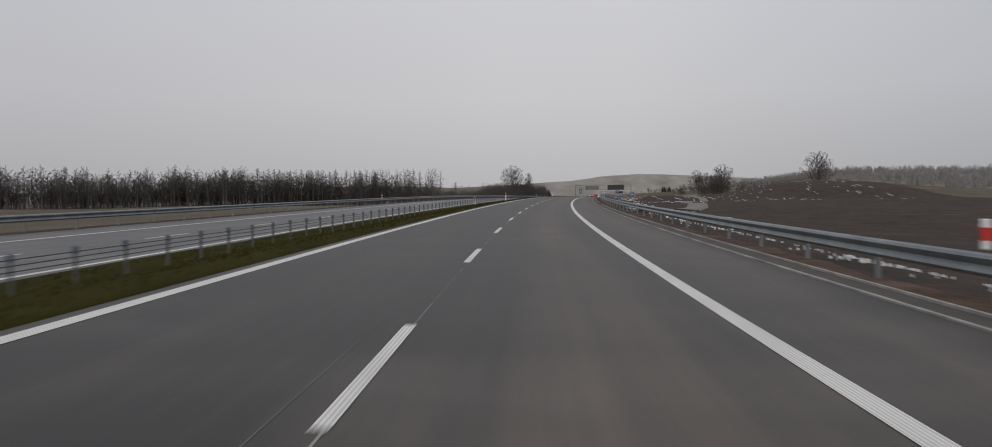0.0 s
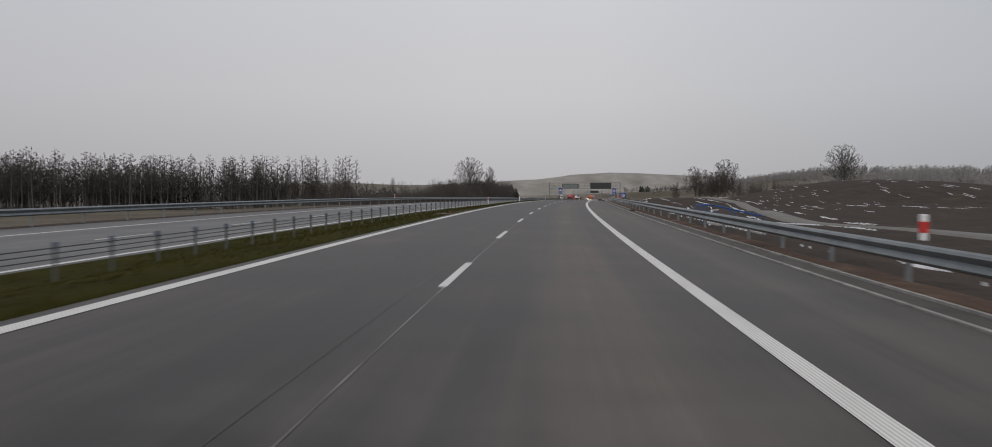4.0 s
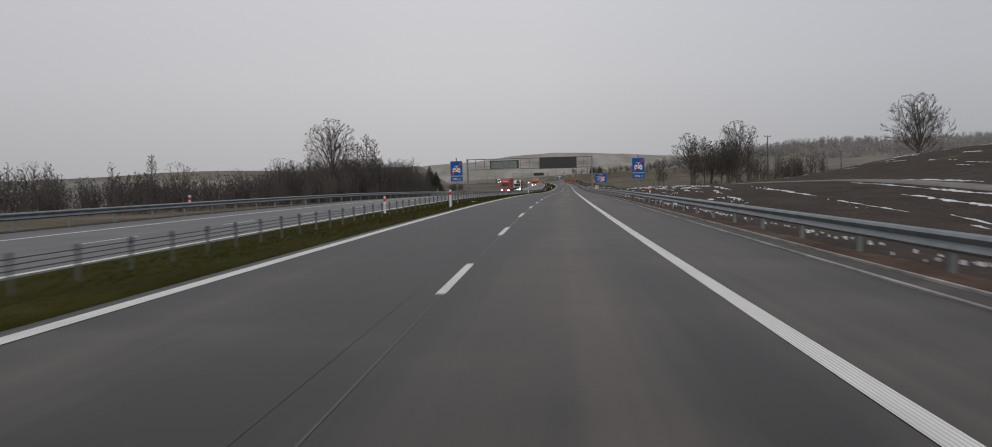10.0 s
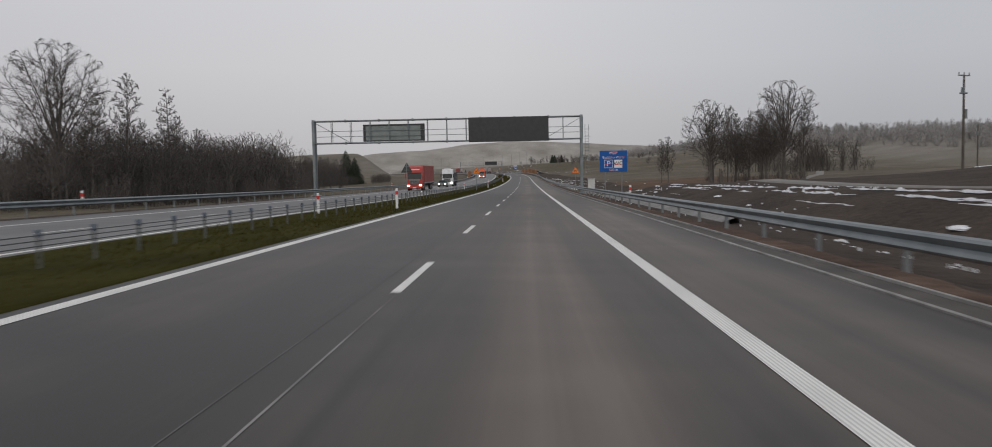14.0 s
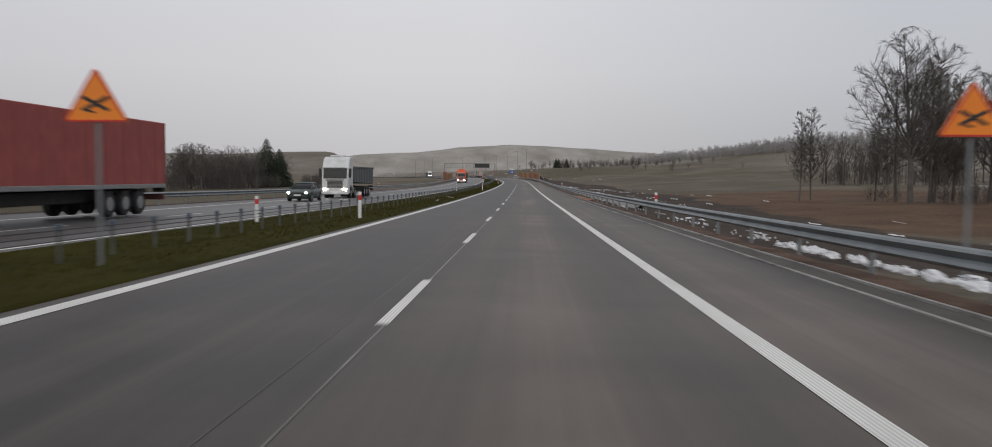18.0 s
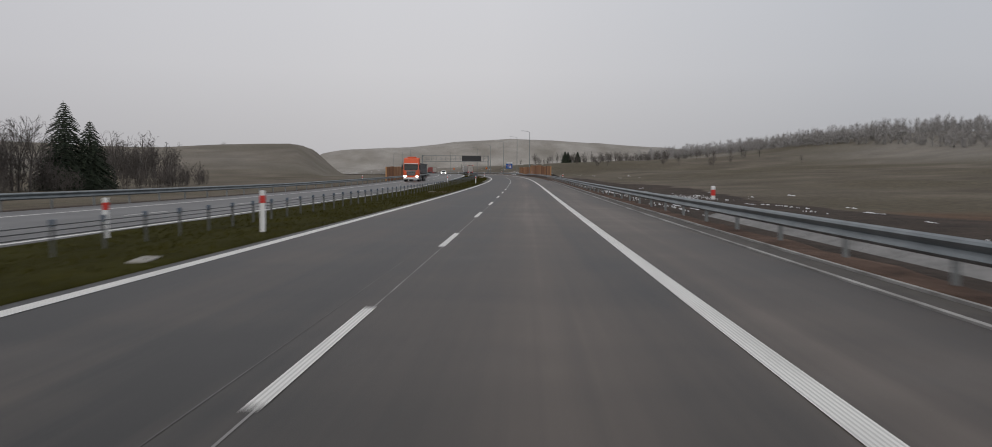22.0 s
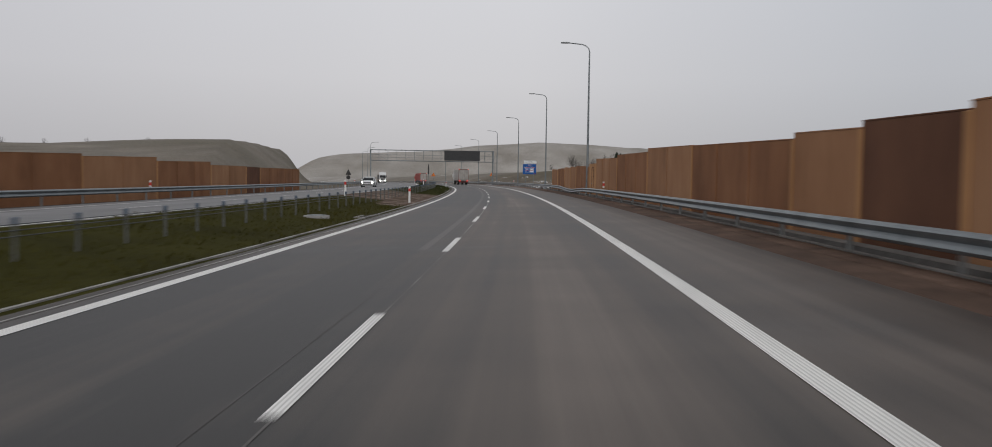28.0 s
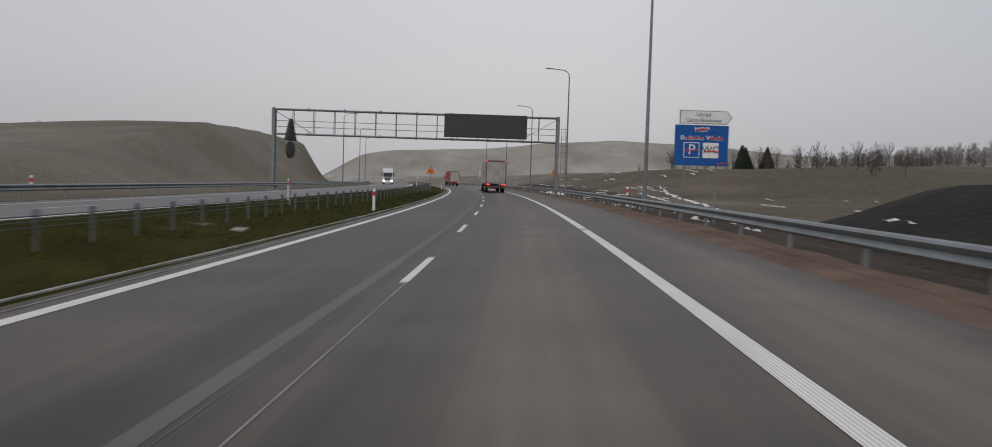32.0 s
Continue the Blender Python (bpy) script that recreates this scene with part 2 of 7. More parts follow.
M["edging"] = plain("dark_mottled_edging", (0.045, 0.04, 0.036), (0.2, 0.19, 0.175), 0.4, 0.9, 0, 0.3, 3.0)
M["strand"] = plain("dull_steel_cable", (0.045, 0.048, 0.05), (0.09, 0.095, 0.098), 3.0, 0.6, 0.3, 0.05)
M["concrete"] = plain("grey_concrete", (0.24, 0.235, 0.23), (0.42, 0.41, 0.4), 1.0, 0.85, 0, 0.3)
M["panel_black"] = plain("black_sign_face", (0.012, 0.013, 0.016), (0.03, 0.032, 0.036), 2.5, 0.45, 0, 0.05)
M["panel_grey"] = plain("grey_sign_back", (0.16, 0.19, 0.18), (0.26, 0.29, 0.28), 1.5, 0.6, 0.1, 0.05)
M["blue"] = plain("blue_sign_film", (0.004, 0.075, 0.29), (0.008, 0.1, 0.37), 1.0, 0.5, 0, 0.02, spec=0.25)
M["white"] = plain("white_sign_film", (0.7, 0.71, 0.71), (0.82, 0.82, 0.82), 1.5, 0.45, 0, 0.02)
M["red"] = plain("red_sign_film", (0.5, 0.02, 0.015), (0.62, 0.035, 0.025), 1.5, 0.45, 0, 0.02)
M["orange"] = plain("orange_sign_film", (0.8, 0.2, 0.01), (0.9, 0.28, 0.02), 1.5, 0.45, 0, 0.02)
M["black"] = plain("black_paint", (0.01, 0.01, 0.01), (0.025, 0.025, 0.025), 3, 0.5, 0, 0.03)
M["bark"] = plain("grey_bark", (0.062, 0.055, 0.049), (0.145, 0.132, 0.12), 1.2, 0.95, 0, 0.6, 20)
M["twig"] = plain("bare_twigs", (0.056, 0.048, 0.043), (0.135, 0.12, 0.11), 0.12, 0.95, 0, 0.1)
M["needle"] = plain("dark_spruce_needles", (0.012, 0.02, 0.012), (0.045, 0.06, 0.035), 0.9, 0.9, 0, 0.3)


def median_grass():
    p = Paint("short_green_grass")
    f = p.mix(0.5, p.noise(0.35, 5), p.noise(9, 4))
    c = p.ramp(f, (0.32, (0.02, 0.019, 0.004)), (0.6, (0.045, 0.042, 0.009)), (0.75, (0.075, 0.065, 0.018)))
    bare = p.ramp(p.maths("ADD", p.mask("bare"), p.maths("MULTIPLY", p.maths("SUBTRACT", p.noise(0.5, 4), 0.5), 0.8)),
                  (0.5, 0.0), (0.62, 1.0))
    soil = p.ramp(p.mix(0.5, p.noise(0.55, 4), p.noise(3.5, 5)), (0.34, (0.035, 0.024, 0.018)), (0.52, (0.12, 0.083, 0.062)), (0.62, (0.3, 0.25, 0.21)))
    c = p.mix(bare, c, soil)
    p.bump(p.noise(14, 4), 0.5, 0.03)
    return p.done(c, 0.95, 0, 0.03)


def land():
    """Fields beside the road: dead grass, ploughed soil and old snow by their own extents."""
    p = Paint("winter_fields")
    f = p.mix(0.4, p.noise(0.05, 6), p.noise(1.6, 5))
    grass = p.ramp(f, (0.32, (0.062, 0.05, 0.035)), (0.5, (0.122, 0.102, 0.075)), (0.68, (0.2, 0.168, 0.128)))
    rough_grass = p.ramp(p.noise(1.1, 6), (0.35, (0.05, 0.045, 0.028)), (0.65, (0.13, 0.105, 0.066)))
    grass = p.mix(p.ramp(p.noise(0.014, 5), (0.44, 0.0), (0.6, 0.8)), grass, rough_grass)
    # dead grass of the distance, with haze painted into its pale colour
    hazed_straw = p.ramp(p.mix(0.5, p.noise(0.03, 6), p.noise(0.8, 5)), (0.35, (0.28, 0.262, 0.235)), (0.65, (0.48, 0.455, 0.42)))
    grass = p.mix(p.maths("MULTIPLY", p.mask("far_haze"), p.ramp(p.noise(0.02, 4), (0.3, 0.6), (0.6, 1.0))), grass, hazed_straw)
    rust = p.ramp(p.mix(0.5, p.noise(0.15, 5), p.noise(2.5, 5)), (0.35, (0.06, 0.036, 0.022)), (0.65, (0.15, 0.092, 0.055)))
    grass = p.mix(p.ramp(p.maths("ADD", p.mask("rust"), p.maths("MULTIPLY", p.maths("SUBTRACT", p.noise(0.05, 5), 0.5), 0.9)), (0.4, 0.0), (0.65, 1.0)), grass, rust)
    soil = p.ramp(p.mix(0.5, p.noise(0.3, 5), p.noise(4, 5)), (0.35, (0.024, 0.0177, 0.0135)), (0.65, (0.074, 0.054, 0.041)))
    edge = p.maths("MULTIPLY", p.maths("SUBTRACT", p.noise(0.09, 5), 0.5), 0.9)
    c = p.mix(p.ramp(p.maths("ADD", p.mask("soil"), edge), (0.46, 0.0), (0.54, 1.0)), grass, soil)
    humus = p.ramp(p.mix(0.5, p.noise(0.5, 5), p.noise(5, 5)), (0.35, (0.0075, 0.007, 0.006)), (0.65, (0.03, 0.027, 0.023)))
    c = p.mix(p.ramp(p.maths("ADD", p.mask("humus"), edge), (0.46, 0.0), (0.6, 1.0)), c, humus)
    c = p.mix(p.ramp(p.maths("ADD", p.mask("verge"), edge), (0.44, 0.0), (0.56, 1.0)), c,
              p.ramp(p.noise(5, 5), (0.3, (0.026, 0.02, 0.015)), (0.7, (0.095, 0.07, 0.053))))
    streaks = p.noise(0.55, 6, uv=True, stretch=(0.5, 0.09, 1), rough=0.62)
    snow = p.ramp(p.maths("ADD", p.mask("snow"), p.maths("MULTIPLY", p.maths("SUBTRACT", streaks, 0.5), 2.4)),
                  (0.78, 0.0), (0.84, 1.0))
    c = p.mix(snow, c, (0.8, 0.81, 0.84))
    p.bump(p.noise(2.5, 6), 0.8, 0.15)
    return p.done(c, 0.95, 0, 0.2)


M["median"] = median_grass()
M["land"] = land()


# ---------------------------------------------------------------- builders
def part(name, bm, material, parent=None, label=""):
    me = bpy.data.meshes.new(name)
    bm.to_mesh(me)
    bm.free()
    if material is not None:
        me.materials.append(material)
    ob = new(name, me)
    if parent is not None:
        ob.parent = parent
    if label:
        tagged(ob, label)
    return ob


def thing(name, label, category, group="", kind="", m=None):
    ob = tagged(new(name), label, category, group, kind)
    if m is not None:
        ob.matrix_world = m
    return ob


def share(name, ob, parent, m):
    """Another object on the mesh of ob."""
    o = new(name, ob.data)
    o.parent = parent
    o.matrix_local = m
    return o


def box(bm, lo, hi, bevel=0.0):
    r = bmesh.ops.create_cube(bm, size=1.0)
    vs = r["verts"]
    for v in vs:
        v.co = Vector([(lo[i] + hi[i]) / 2 + v.co[i] * (hi[i] - lo[i]) for i in range(3)])
    if bevel:
        es = list({e for v in vs for e in v.link_edges})
        bmesh.ops.bevel(bm, geom=es, offset=bevel, segments=1, affect="EDGES")
    return vs


def tube(bm, a, b, ra, rb=None, n=8):
    a, b = Vector(a), Vector(b)
    rb = ra if rb is None else rb
    q = (b - a).to_track_quat("Z", "Y").to_matrix()
    rings = []
    for c, r in ((a, ra), (b, rb)):
        rings.append([bm.verts.new(c + q @ Vector((r * math.cos(2 * math.pi * i / n), r * math.sin(2 * math.pi * i / n), 0)))
                      for i in range(n)])
    for i in range(n):
        bm.faces.new((rings[0][i], rings[0][(i + 1) % n], rings[1][(i + 1) % n], rings[1][i]))
    bm.faces.new(rings[0][::-1])
    bm.faces.new(rings[1])


def solid(points, y0, y1):
    """Closed outline in x, z drawn out along y."""
    bm = bmesh.new()
    a = [bm.verts.new((x, y0, z)) for x, z in points]
    b = [bm.verts.new((x, y1, z)) for x, z in points]
    n = len(points)
    for i in range(n):
        bm.faces.new((a[i], a[(i + 1) % n], b[(i + 1) % n], b[i]))
    bm.faces.new(a[::-1])
    bm.faces.new(b)
    bmesh.ops.recalc_face_normals(bm, faces=bm.faces)
    return bm


def sheet(name, rows, cols, height, material, depth=0.0, masks=None, uv=True):
    """A surface over stations (rows) and offsets (cols), with skirts of the given depth."""
    S, D = np.meshgrid(rows, cols, indexing="ij")
    X, Y = plan(S, D)
    Z = height(S, D, X, Y)
    nr, nc = S.shape
    co = np.stack([X, Y, Z], -1).reshape(-1, 3)
    idx = np.arange(nr * nc).reshape(nr, nc)
    quads = np.stack([idx[:-1, :-1], idx[:-1, 1:], idx[1:, 1:], idx[1:, :-1]], -1).reshape(-1, 4)
    verts, faces, uvs = co, quads, np.stack([D, S], -1).reshape(-1, 2)
    if depth:
        for c, flip in ((0, False), (nc - 1, True)):
            low = co.reshape(nr, nc, 3)[:, c].copy()
            low[:, 2] -= depth
            base = len(verts)
            k = np.arange(nr - 1)
            q = np.stack([idx[:-1, c], idx[1:, c], base + k + 1, base + k], -1)
            faces = np.concatenate([faces, q[:, ::-1] if flip else q])
            verts = np.concatenate([verts, low])
            uvs = np.concatenate([uvs, np.stack([D[:, c], S[:, c]], -1)])
    me = bpy.data.meshes.new(name)
    me.from_pydata(verts.tolist(), [], faces.tolist())
    if uv:
        lay = me.uv_layers.new(name="UVMap")
        loops = np.empty(len(me.loops), dtype=np.int32)
        me.loops.foreach_get("vertex_index", loops)
        lay.data.foreach_set("uv", uvs[loops].astype(np.float32).ravel())
    for key, fn in (masks or {}).items():
        a = me.attributes.new(key, "FLOAT", "POINT")
        a.data.foreach_set("value", fn(S, D, X, Y).astype(np.float32).ravel())
    me.materials.append(material)
    me.polygons.foreach_set("use_smooth", [True] * len(me.polygons))
    return new(name, me)


# ---------------------------------------------------------------- roads and land
def ease(v, a, b):
    u = np.clip((v - a) / (b - a), 0, 1)
    return u * u * (3 - 2 * u)


def slope(v, a, b):
    u = np.clip((v - a) / (b - a), 0, 1)
    return 0.6 * u + 0.4 * u * u * (3 - 2 * u)


def terrain(S, D, X, Y):
    z = np.interp(S, SG, LZ)
    h = top(S, np.clip(D, -21.6, 8.6)) - 0.03
    # the bed under the pavements lies lower
    h = h - 0.35 * (ease(D, -21.0, -20.0) * (1 - ease(D, -4.5, -4.2)) + ease(D, -4.5, -4.2) * (1 - ease(D, 6.3, 6.9)))
    cut = ease(S, 285, 345) * (1 - ease(S, 455, 500))
    bank = z - 1.9 + 0.8 * (1 - ease(S, 145, 195)) + 2.6 * cut + 0.9 * ease(S, 480, 600) + (0.35 - 0.1 * cut) * np.sin(S * 0.05 + D * 0.11) * ease(D, 14, 30)
    ditch = z - 0.75
    r1, r2 = ease(D, 8.6, 11.5), ease(D, 12.0, 18.0)
    near = h * (1 - r1) + ditch * r1
    # room for the concrete channel right behind the verge
    trench = np.interp(D, [8.15, 8.6, 9.4, 10.3, 12.0], [-0.03, -0.7, -0.7, -0.16, -0.3])
    lined = ease(S, 386, 396) * (1 - ease(S, 446, 452)) + ease(S, 524, 536) * (1 - ease(S, 612, 622))
    near = near * (1 - lined) + (top(S, np.clip(D, 0, 8.6)) + trench) * lined
    right = near * (1 - r2) + bank * r2
    right = right - 0.42 * ease(D, 7.6, 7.7) * (1 - ease(D, 7.9, 8.2)) * ease(S, 752, 756) * (1 - ease(S, 848, 852))
    h = h - 0.42 * ease(D, 7.6, 7.7) * (1 - ease(D, 7.9, 8.2)) * ease(S, 752, 756) * (1 - ease(S, 848, 852))
    hill = 6.6 * np.exp(-((S - 415) / 85) ** 2 - ((D - 92) / 46) ** 2) + 3.5 * np.exp(-((S - 520) / 120) ** 2 - ((D - 150) / 60) ** 2)
    heap = 3.1 * np.exp(-((S - 889) / 11) ** 4 - ((D - 19.5) / 5.5) ** 2) + 1.1 * np.exp(-((S - 912) / 5) ** 2 - ((D - 13.5) / 2.5) ** 2)
    right = right + hill * ease(D, 26, 80) + heap + 6.0 * ease(S, 965, 1060) * ease(D, 12, 52)
    l1 = ease(-D, 21.6, 27.0)
    left = h * (1 - l1) + (z - 1.2 - 0.6 * ease(-D, 40, 90) + 0.3 * np.sin(S * 0.04 + D * 0.07)) * l1
    g = np.where(D > 8.6, right, np.where(D < -21.6, left, h))
    # hills in the distance
    away = ease(np.abs(D + 7), 34, 90)
    mesa = 22.4 * np.minimum(slope(-X, -35, -1), slope(Y, 950, 1170)) * (1 - 0.15 * ease(-X, 0, 100) - 0.3 * ease(-X, 170, 420)) * (1 - ease(Y, 1500, 1620))
    ridge = 13 * np.exp(-((X - 430) / 190) ** 2 - ((Y - 1010) / 330) ** 2)
    behind = 33.0 * np.exp(-((X - 175) / 420) ** 2) * ease(Y, 1600, 1710)
    left_far = 5 * ease(-D, 160, 330) * ease(S, 500, 800)
    right_far = 12 * ease(D, 180, 330)
    return g + ease(-D - 7, 18, 36) * mesa + away * (ridge + behind + left_far + right_far)


spans = np.concatenate([np.arange(-60, 860, 5.0), np.arange(860, 930, 2.5), np.arange(930, 1100, 6.0), np.arange(1100, 1700, 15.0)])
offs = np.array([-1200, -800, -500, -400, -340, -300, -260, -230, -200, -180, -160, -145, -130, -118, -106, -95, -86, -78, -70, -63,
                 -56, -50, -45, -40, -36, -32, -29, -27, -25, -23.5, -22.3, -21.6, -21, -20, -9.9, -9.7, -9.3, -8.5, -7, -5.5, -4.5, -4.2,
                 0, 6.3, 6.9, 7.6, 7.7, 7.9, 8.15, 8.6, 9.4, 10.3, 10.6, 11.5, 12.5, 14, 16, 18, 20.5, 23, 26, 30, 35, 40, 46, 52, 58, 65, 72, 80, 88,
                 96, 105, 115, 126, 138, 150, 165, 180, 200, 225, 250, 280, 315, 360, 420, 500, 800, 1200])
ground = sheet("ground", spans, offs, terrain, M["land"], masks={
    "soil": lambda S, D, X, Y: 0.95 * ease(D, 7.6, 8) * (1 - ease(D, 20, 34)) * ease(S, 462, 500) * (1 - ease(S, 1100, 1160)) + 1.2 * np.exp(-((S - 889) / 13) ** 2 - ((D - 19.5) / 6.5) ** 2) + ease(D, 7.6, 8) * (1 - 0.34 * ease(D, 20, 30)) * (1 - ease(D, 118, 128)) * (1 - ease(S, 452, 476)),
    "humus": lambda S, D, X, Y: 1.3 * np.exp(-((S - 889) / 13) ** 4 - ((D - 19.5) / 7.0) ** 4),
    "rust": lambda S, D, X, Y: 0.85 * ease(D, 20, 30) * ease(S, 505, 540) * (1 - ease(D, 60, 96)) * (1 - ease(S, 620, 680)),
    # far fields and hills that take the painted haze
    "far_haze": lambda S, D, X, Y: 0.2 * ease(Y, 930, 1010) * ease(-D, 30, 50) + 0.28 * ease(Y, 1100, 1170) * ease(D, -30, 0) + 0.55 * ease(Y, 1330, 1480) + 0.45 * ease(np.abs(D), 150, 260) * (1 - ease(Y, 1000, 1100)),
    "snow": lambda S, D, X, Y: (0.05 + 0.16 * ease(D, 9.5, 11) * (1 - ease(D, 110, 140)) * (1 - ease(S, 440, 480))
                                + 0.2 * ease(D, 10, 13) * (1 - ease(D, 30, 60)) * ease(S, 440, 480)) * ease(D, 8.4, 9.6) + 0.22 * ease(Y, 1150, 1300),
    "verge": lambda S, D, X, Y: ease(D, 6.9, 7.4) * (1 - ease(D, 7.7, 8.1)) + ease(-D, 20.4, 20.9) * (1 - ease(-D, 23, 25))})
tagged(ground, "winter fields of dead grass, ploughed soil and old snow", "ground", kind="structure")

# the land goes on to the horizon
bm = bmesh.new()
for k in range(48):
    a0, a1 = 2 * math.pi * k / 48, 2 * math.pi * (k + 1) / 48
    q = [bm.verts.new((100 + r * math.cos(a), 700 + r * math.sin(a), -6)) for r, a in ((300, a0), (4200, a0), (4200, a1), (300, a1))]
    bm.faces.new(q)
far_land = tagged(part("far_ground", bm, M["land"]), "flat winter land out to the horizon", "ground", kind="structure")

long_rows = np.concatenate([np.arange(-60, 1000, 3.0), np.arange(1000, 1500, 10.0)])
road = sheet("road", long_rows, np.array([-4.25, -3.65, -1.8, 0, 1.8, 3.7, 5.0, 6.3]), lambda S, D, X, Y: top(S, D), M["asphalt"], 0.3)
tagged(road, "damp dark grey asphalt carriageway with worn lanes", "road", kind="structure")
other_road = sheet("road_opposite", long_rows, np.array([-20.2, -17.7, -15.9, -14.05, -12.2, -10.4, -9.8]),
                   lambda S, D, X, Y: top(S, D), M["asphalt_far"], 0.3)
tagged(other_road, "damp grey asphalt carriageway of the other direction", "road", kind="structure")
median = sheet("median", long_rows, np.array([-9.95, -9.5, -8.9, -8.0, -7.0, -6.0, -5.2, -4.6, -4.3, -4.0, -3.97]), lambda S, D, X, Y: top(S, D) + np.where(D < -4.2, 0.015, np.where(D < -3.98, np.where(S < 714, 0.012, -0.05), -0.05)) + 0.015 * np.sin(S * 1.7 + D * 3) * (D < -4.5),
               M["median"], masks={"bare": lambda S, D, X, Y: 0.75 * np.exp(-((S - 141) / 9) ** 2) * (D > -7.2) + 0.62 * np.exp(-((S - 556) / 7) ** 2)
                                   + 0.66 * np.exp(-((S - 650) / 7) ** 2) * (D > -6.1) + 1.1 * np.exp(-((S - 811) / 16) ** 4) * np.where(S < 803, ease(D, -7.2, -6.4), 1.0) + 0.7 * np.exp(-((S - 883.5) / 2.2) ** 2 - ((D + 7.3) / 0.7) ** 2) + 0.2 * ease(S, 700, 900)})
tagged(median, "short green grass median with bare patches", "grass", kind="structure")


def stripe(name, s0, s1, d, width, parent, step=3.0):
    rows = np.append(np.arange(s0, s1, step), s1)
    o = sheet(name, rows, np.array([d - width / 2, d + width / 2]), lambda S, D, X, Y: top(S, D) + 0.006, M["line"])
    o.parent = parent
    return o


for s0, s1 in ((-60, 886.8), (887.2, 1500)):
    stripe("edge_line", s0, s1, 3.7, 0.24, road)
stripe("edge_line", -60, 1500, -3.65, 0.24, road)
for d in (-10.4, -17.7):
    stripe("edge_line", -60, 1500, d, 0.2, other_road)
def sealant(name, worn, fresh):
    p = Paint(name)
    f = p.mix(0.3, p.noise(0.022, 3, uv=True), p.noise(0.6, 4, uv=True))
    return p.done(p.ramp(f, (0.44, worn), (0.54, fresh)), 0.7)


M["joint"] = sealant("pale_joint_sealant", (0.085, 0.078, 0.072), (0.3, 0.29, 0.28))
M["joint_dark"] = sealant("old_joint_sealant", (0.06, 0.054, 0.05), (0.13, 0.125, 0.12))
for d, w, mat in ((0.03, 0.022, "joint"), (-0.36, 0.012, "joint_dark")):
    o = sheet("lane_joint", long_rows, np.array([d - w / 2, d + w / 2]), lambda S, D, X, Y: top(S, D) + 0.003, M[mat])
    o.parent = road
o = sheet("repair_strip", np.arange(766, 1200, 4.0), np.array([-0.62, -0.43]), lambda S, D, X, Y: top(S, D) + 0.002, M["asphalt_strip"])
o.parent = road
for k in range(-4, 96):
    stripe("lane_dash", 1.46 + 12 * k - 4, 1.46 + 12 * k, 0.0, 0.13, road, 4.0)
    stripe("lane_dash", 5.0 + 12 * k - 4, 5.0 + 12 * k, -14.05, 0.13, other_road, 4.0)


# grass blades on the median, more than one could count
def grass_blades(name, label, s0, s1, d0, d1, count, tall, material, seed):
    rng = np.random.default_rng(seed)
    S, D = rng.uniform(s0, s1, count), d0 + (d1 - d0) * rng.random(count)
    clump = 0.5 + 0.5 * np.sin(S * 0.9 + 2.1 * np.sin(D * 1.3)) * np.sin(D * 2.2 + np.sin(S * 0.31))
    X, Y = plan(S, D)
    Z = top(S, D) + 0.005
    h = tall * (0.35 + 0.9 * clump * rng.random(count))
    a, lean = rng.uniform(0, 2 * np.pi, count), rng.uniform(0.1, 0.9, count)
    w = 0.012 + 0.012 * rng.random(count)
    base = np.stack([X, Y, Z], -1)
    side = np.stack([np.cos(a), np.sin(a), 0 * a], -1) * w[:, None]
    tip = np.stack([-np.sin(a) * h * lean, np.cos(a) * h * lean, h], -1)
    mid = np.stack([-np.sin(a) * h * lean * 0.3, np.cos(a) * h * lean * 0.3, h * 0.6], -1)
    verts = np.stack([base - side, base + side, base + mid + side * 0.3, base + tip], 1).reshape(-1, 3)
    k = np.arange(count) * 4
    faces = np.concatenate([np.stack([k, k + 1, k + 2], -1), np.stack([k, k + 2, k + 3], -1)])
    me = bpy.data.meshes.new(name)
    me.from_pydata(verts.tolist(), [], faces.tolist())
    me.materials.append(material)
    return tagged(new(name, me), label, "grass", kind="stuff")


M["blade"] = plain("olive_grass_blades", (0.026, 0.025, 0.005), (0.078, 0.07, 0.017), 0.5, 0.9, 0, 0.1, spec=0.03)
grass_blades("grass", "short olive-green grass blades of the median", -20, 700, -9.7, -4.03, 88000, 0.13, M["blade"], 4)
grass_blades("grass", "short olive-green grass blades of the median", 700, 797, -9.7, -4.54, 13000, 0.14, M["blade"], 6)
M["blade_green"] = plain("green_grass_blades", (0.018, 0.023, 0.008), (0.058, 0.066, 0.024), 0.5, 0.9, 0, 0.1, spec=0.03)
grass_blades("grass", "short green grass blades of the median", 828, 960, -9.7, -4.54, 18000, 0.15, M["blade_green"], 5)
# kerb lines beside the hard shoulder and along the median
def long_solid(name, s0, s1, outline, d, material, label, category, step=4.0, up=0.0):
    """An outline (offset, height) carried along the road as one body."""
    rows = np.append(np.arange(s0, s1, step), s1)
    verts, faces = [], []
    n = len(outline)
    for s in rows:
        for dd, zz in outline:
            x, y = plan(s, d + dd)
            verts.append((float(x), float(y), float(top(s, d + dd)) + zz + up))
    for i in range(len(rows) - 1):
        for j in range(n):
            a, b = i * n + j, i * n + (j + 1) % n
            faces.append((a, b, b + n, a + n))
    me = bpy.data.meshes.new(name)
    me.from_pydata(verts, [], faces)
    me.materials.append(material)
    return tagged(new(name, me), label, category, kind="structure")


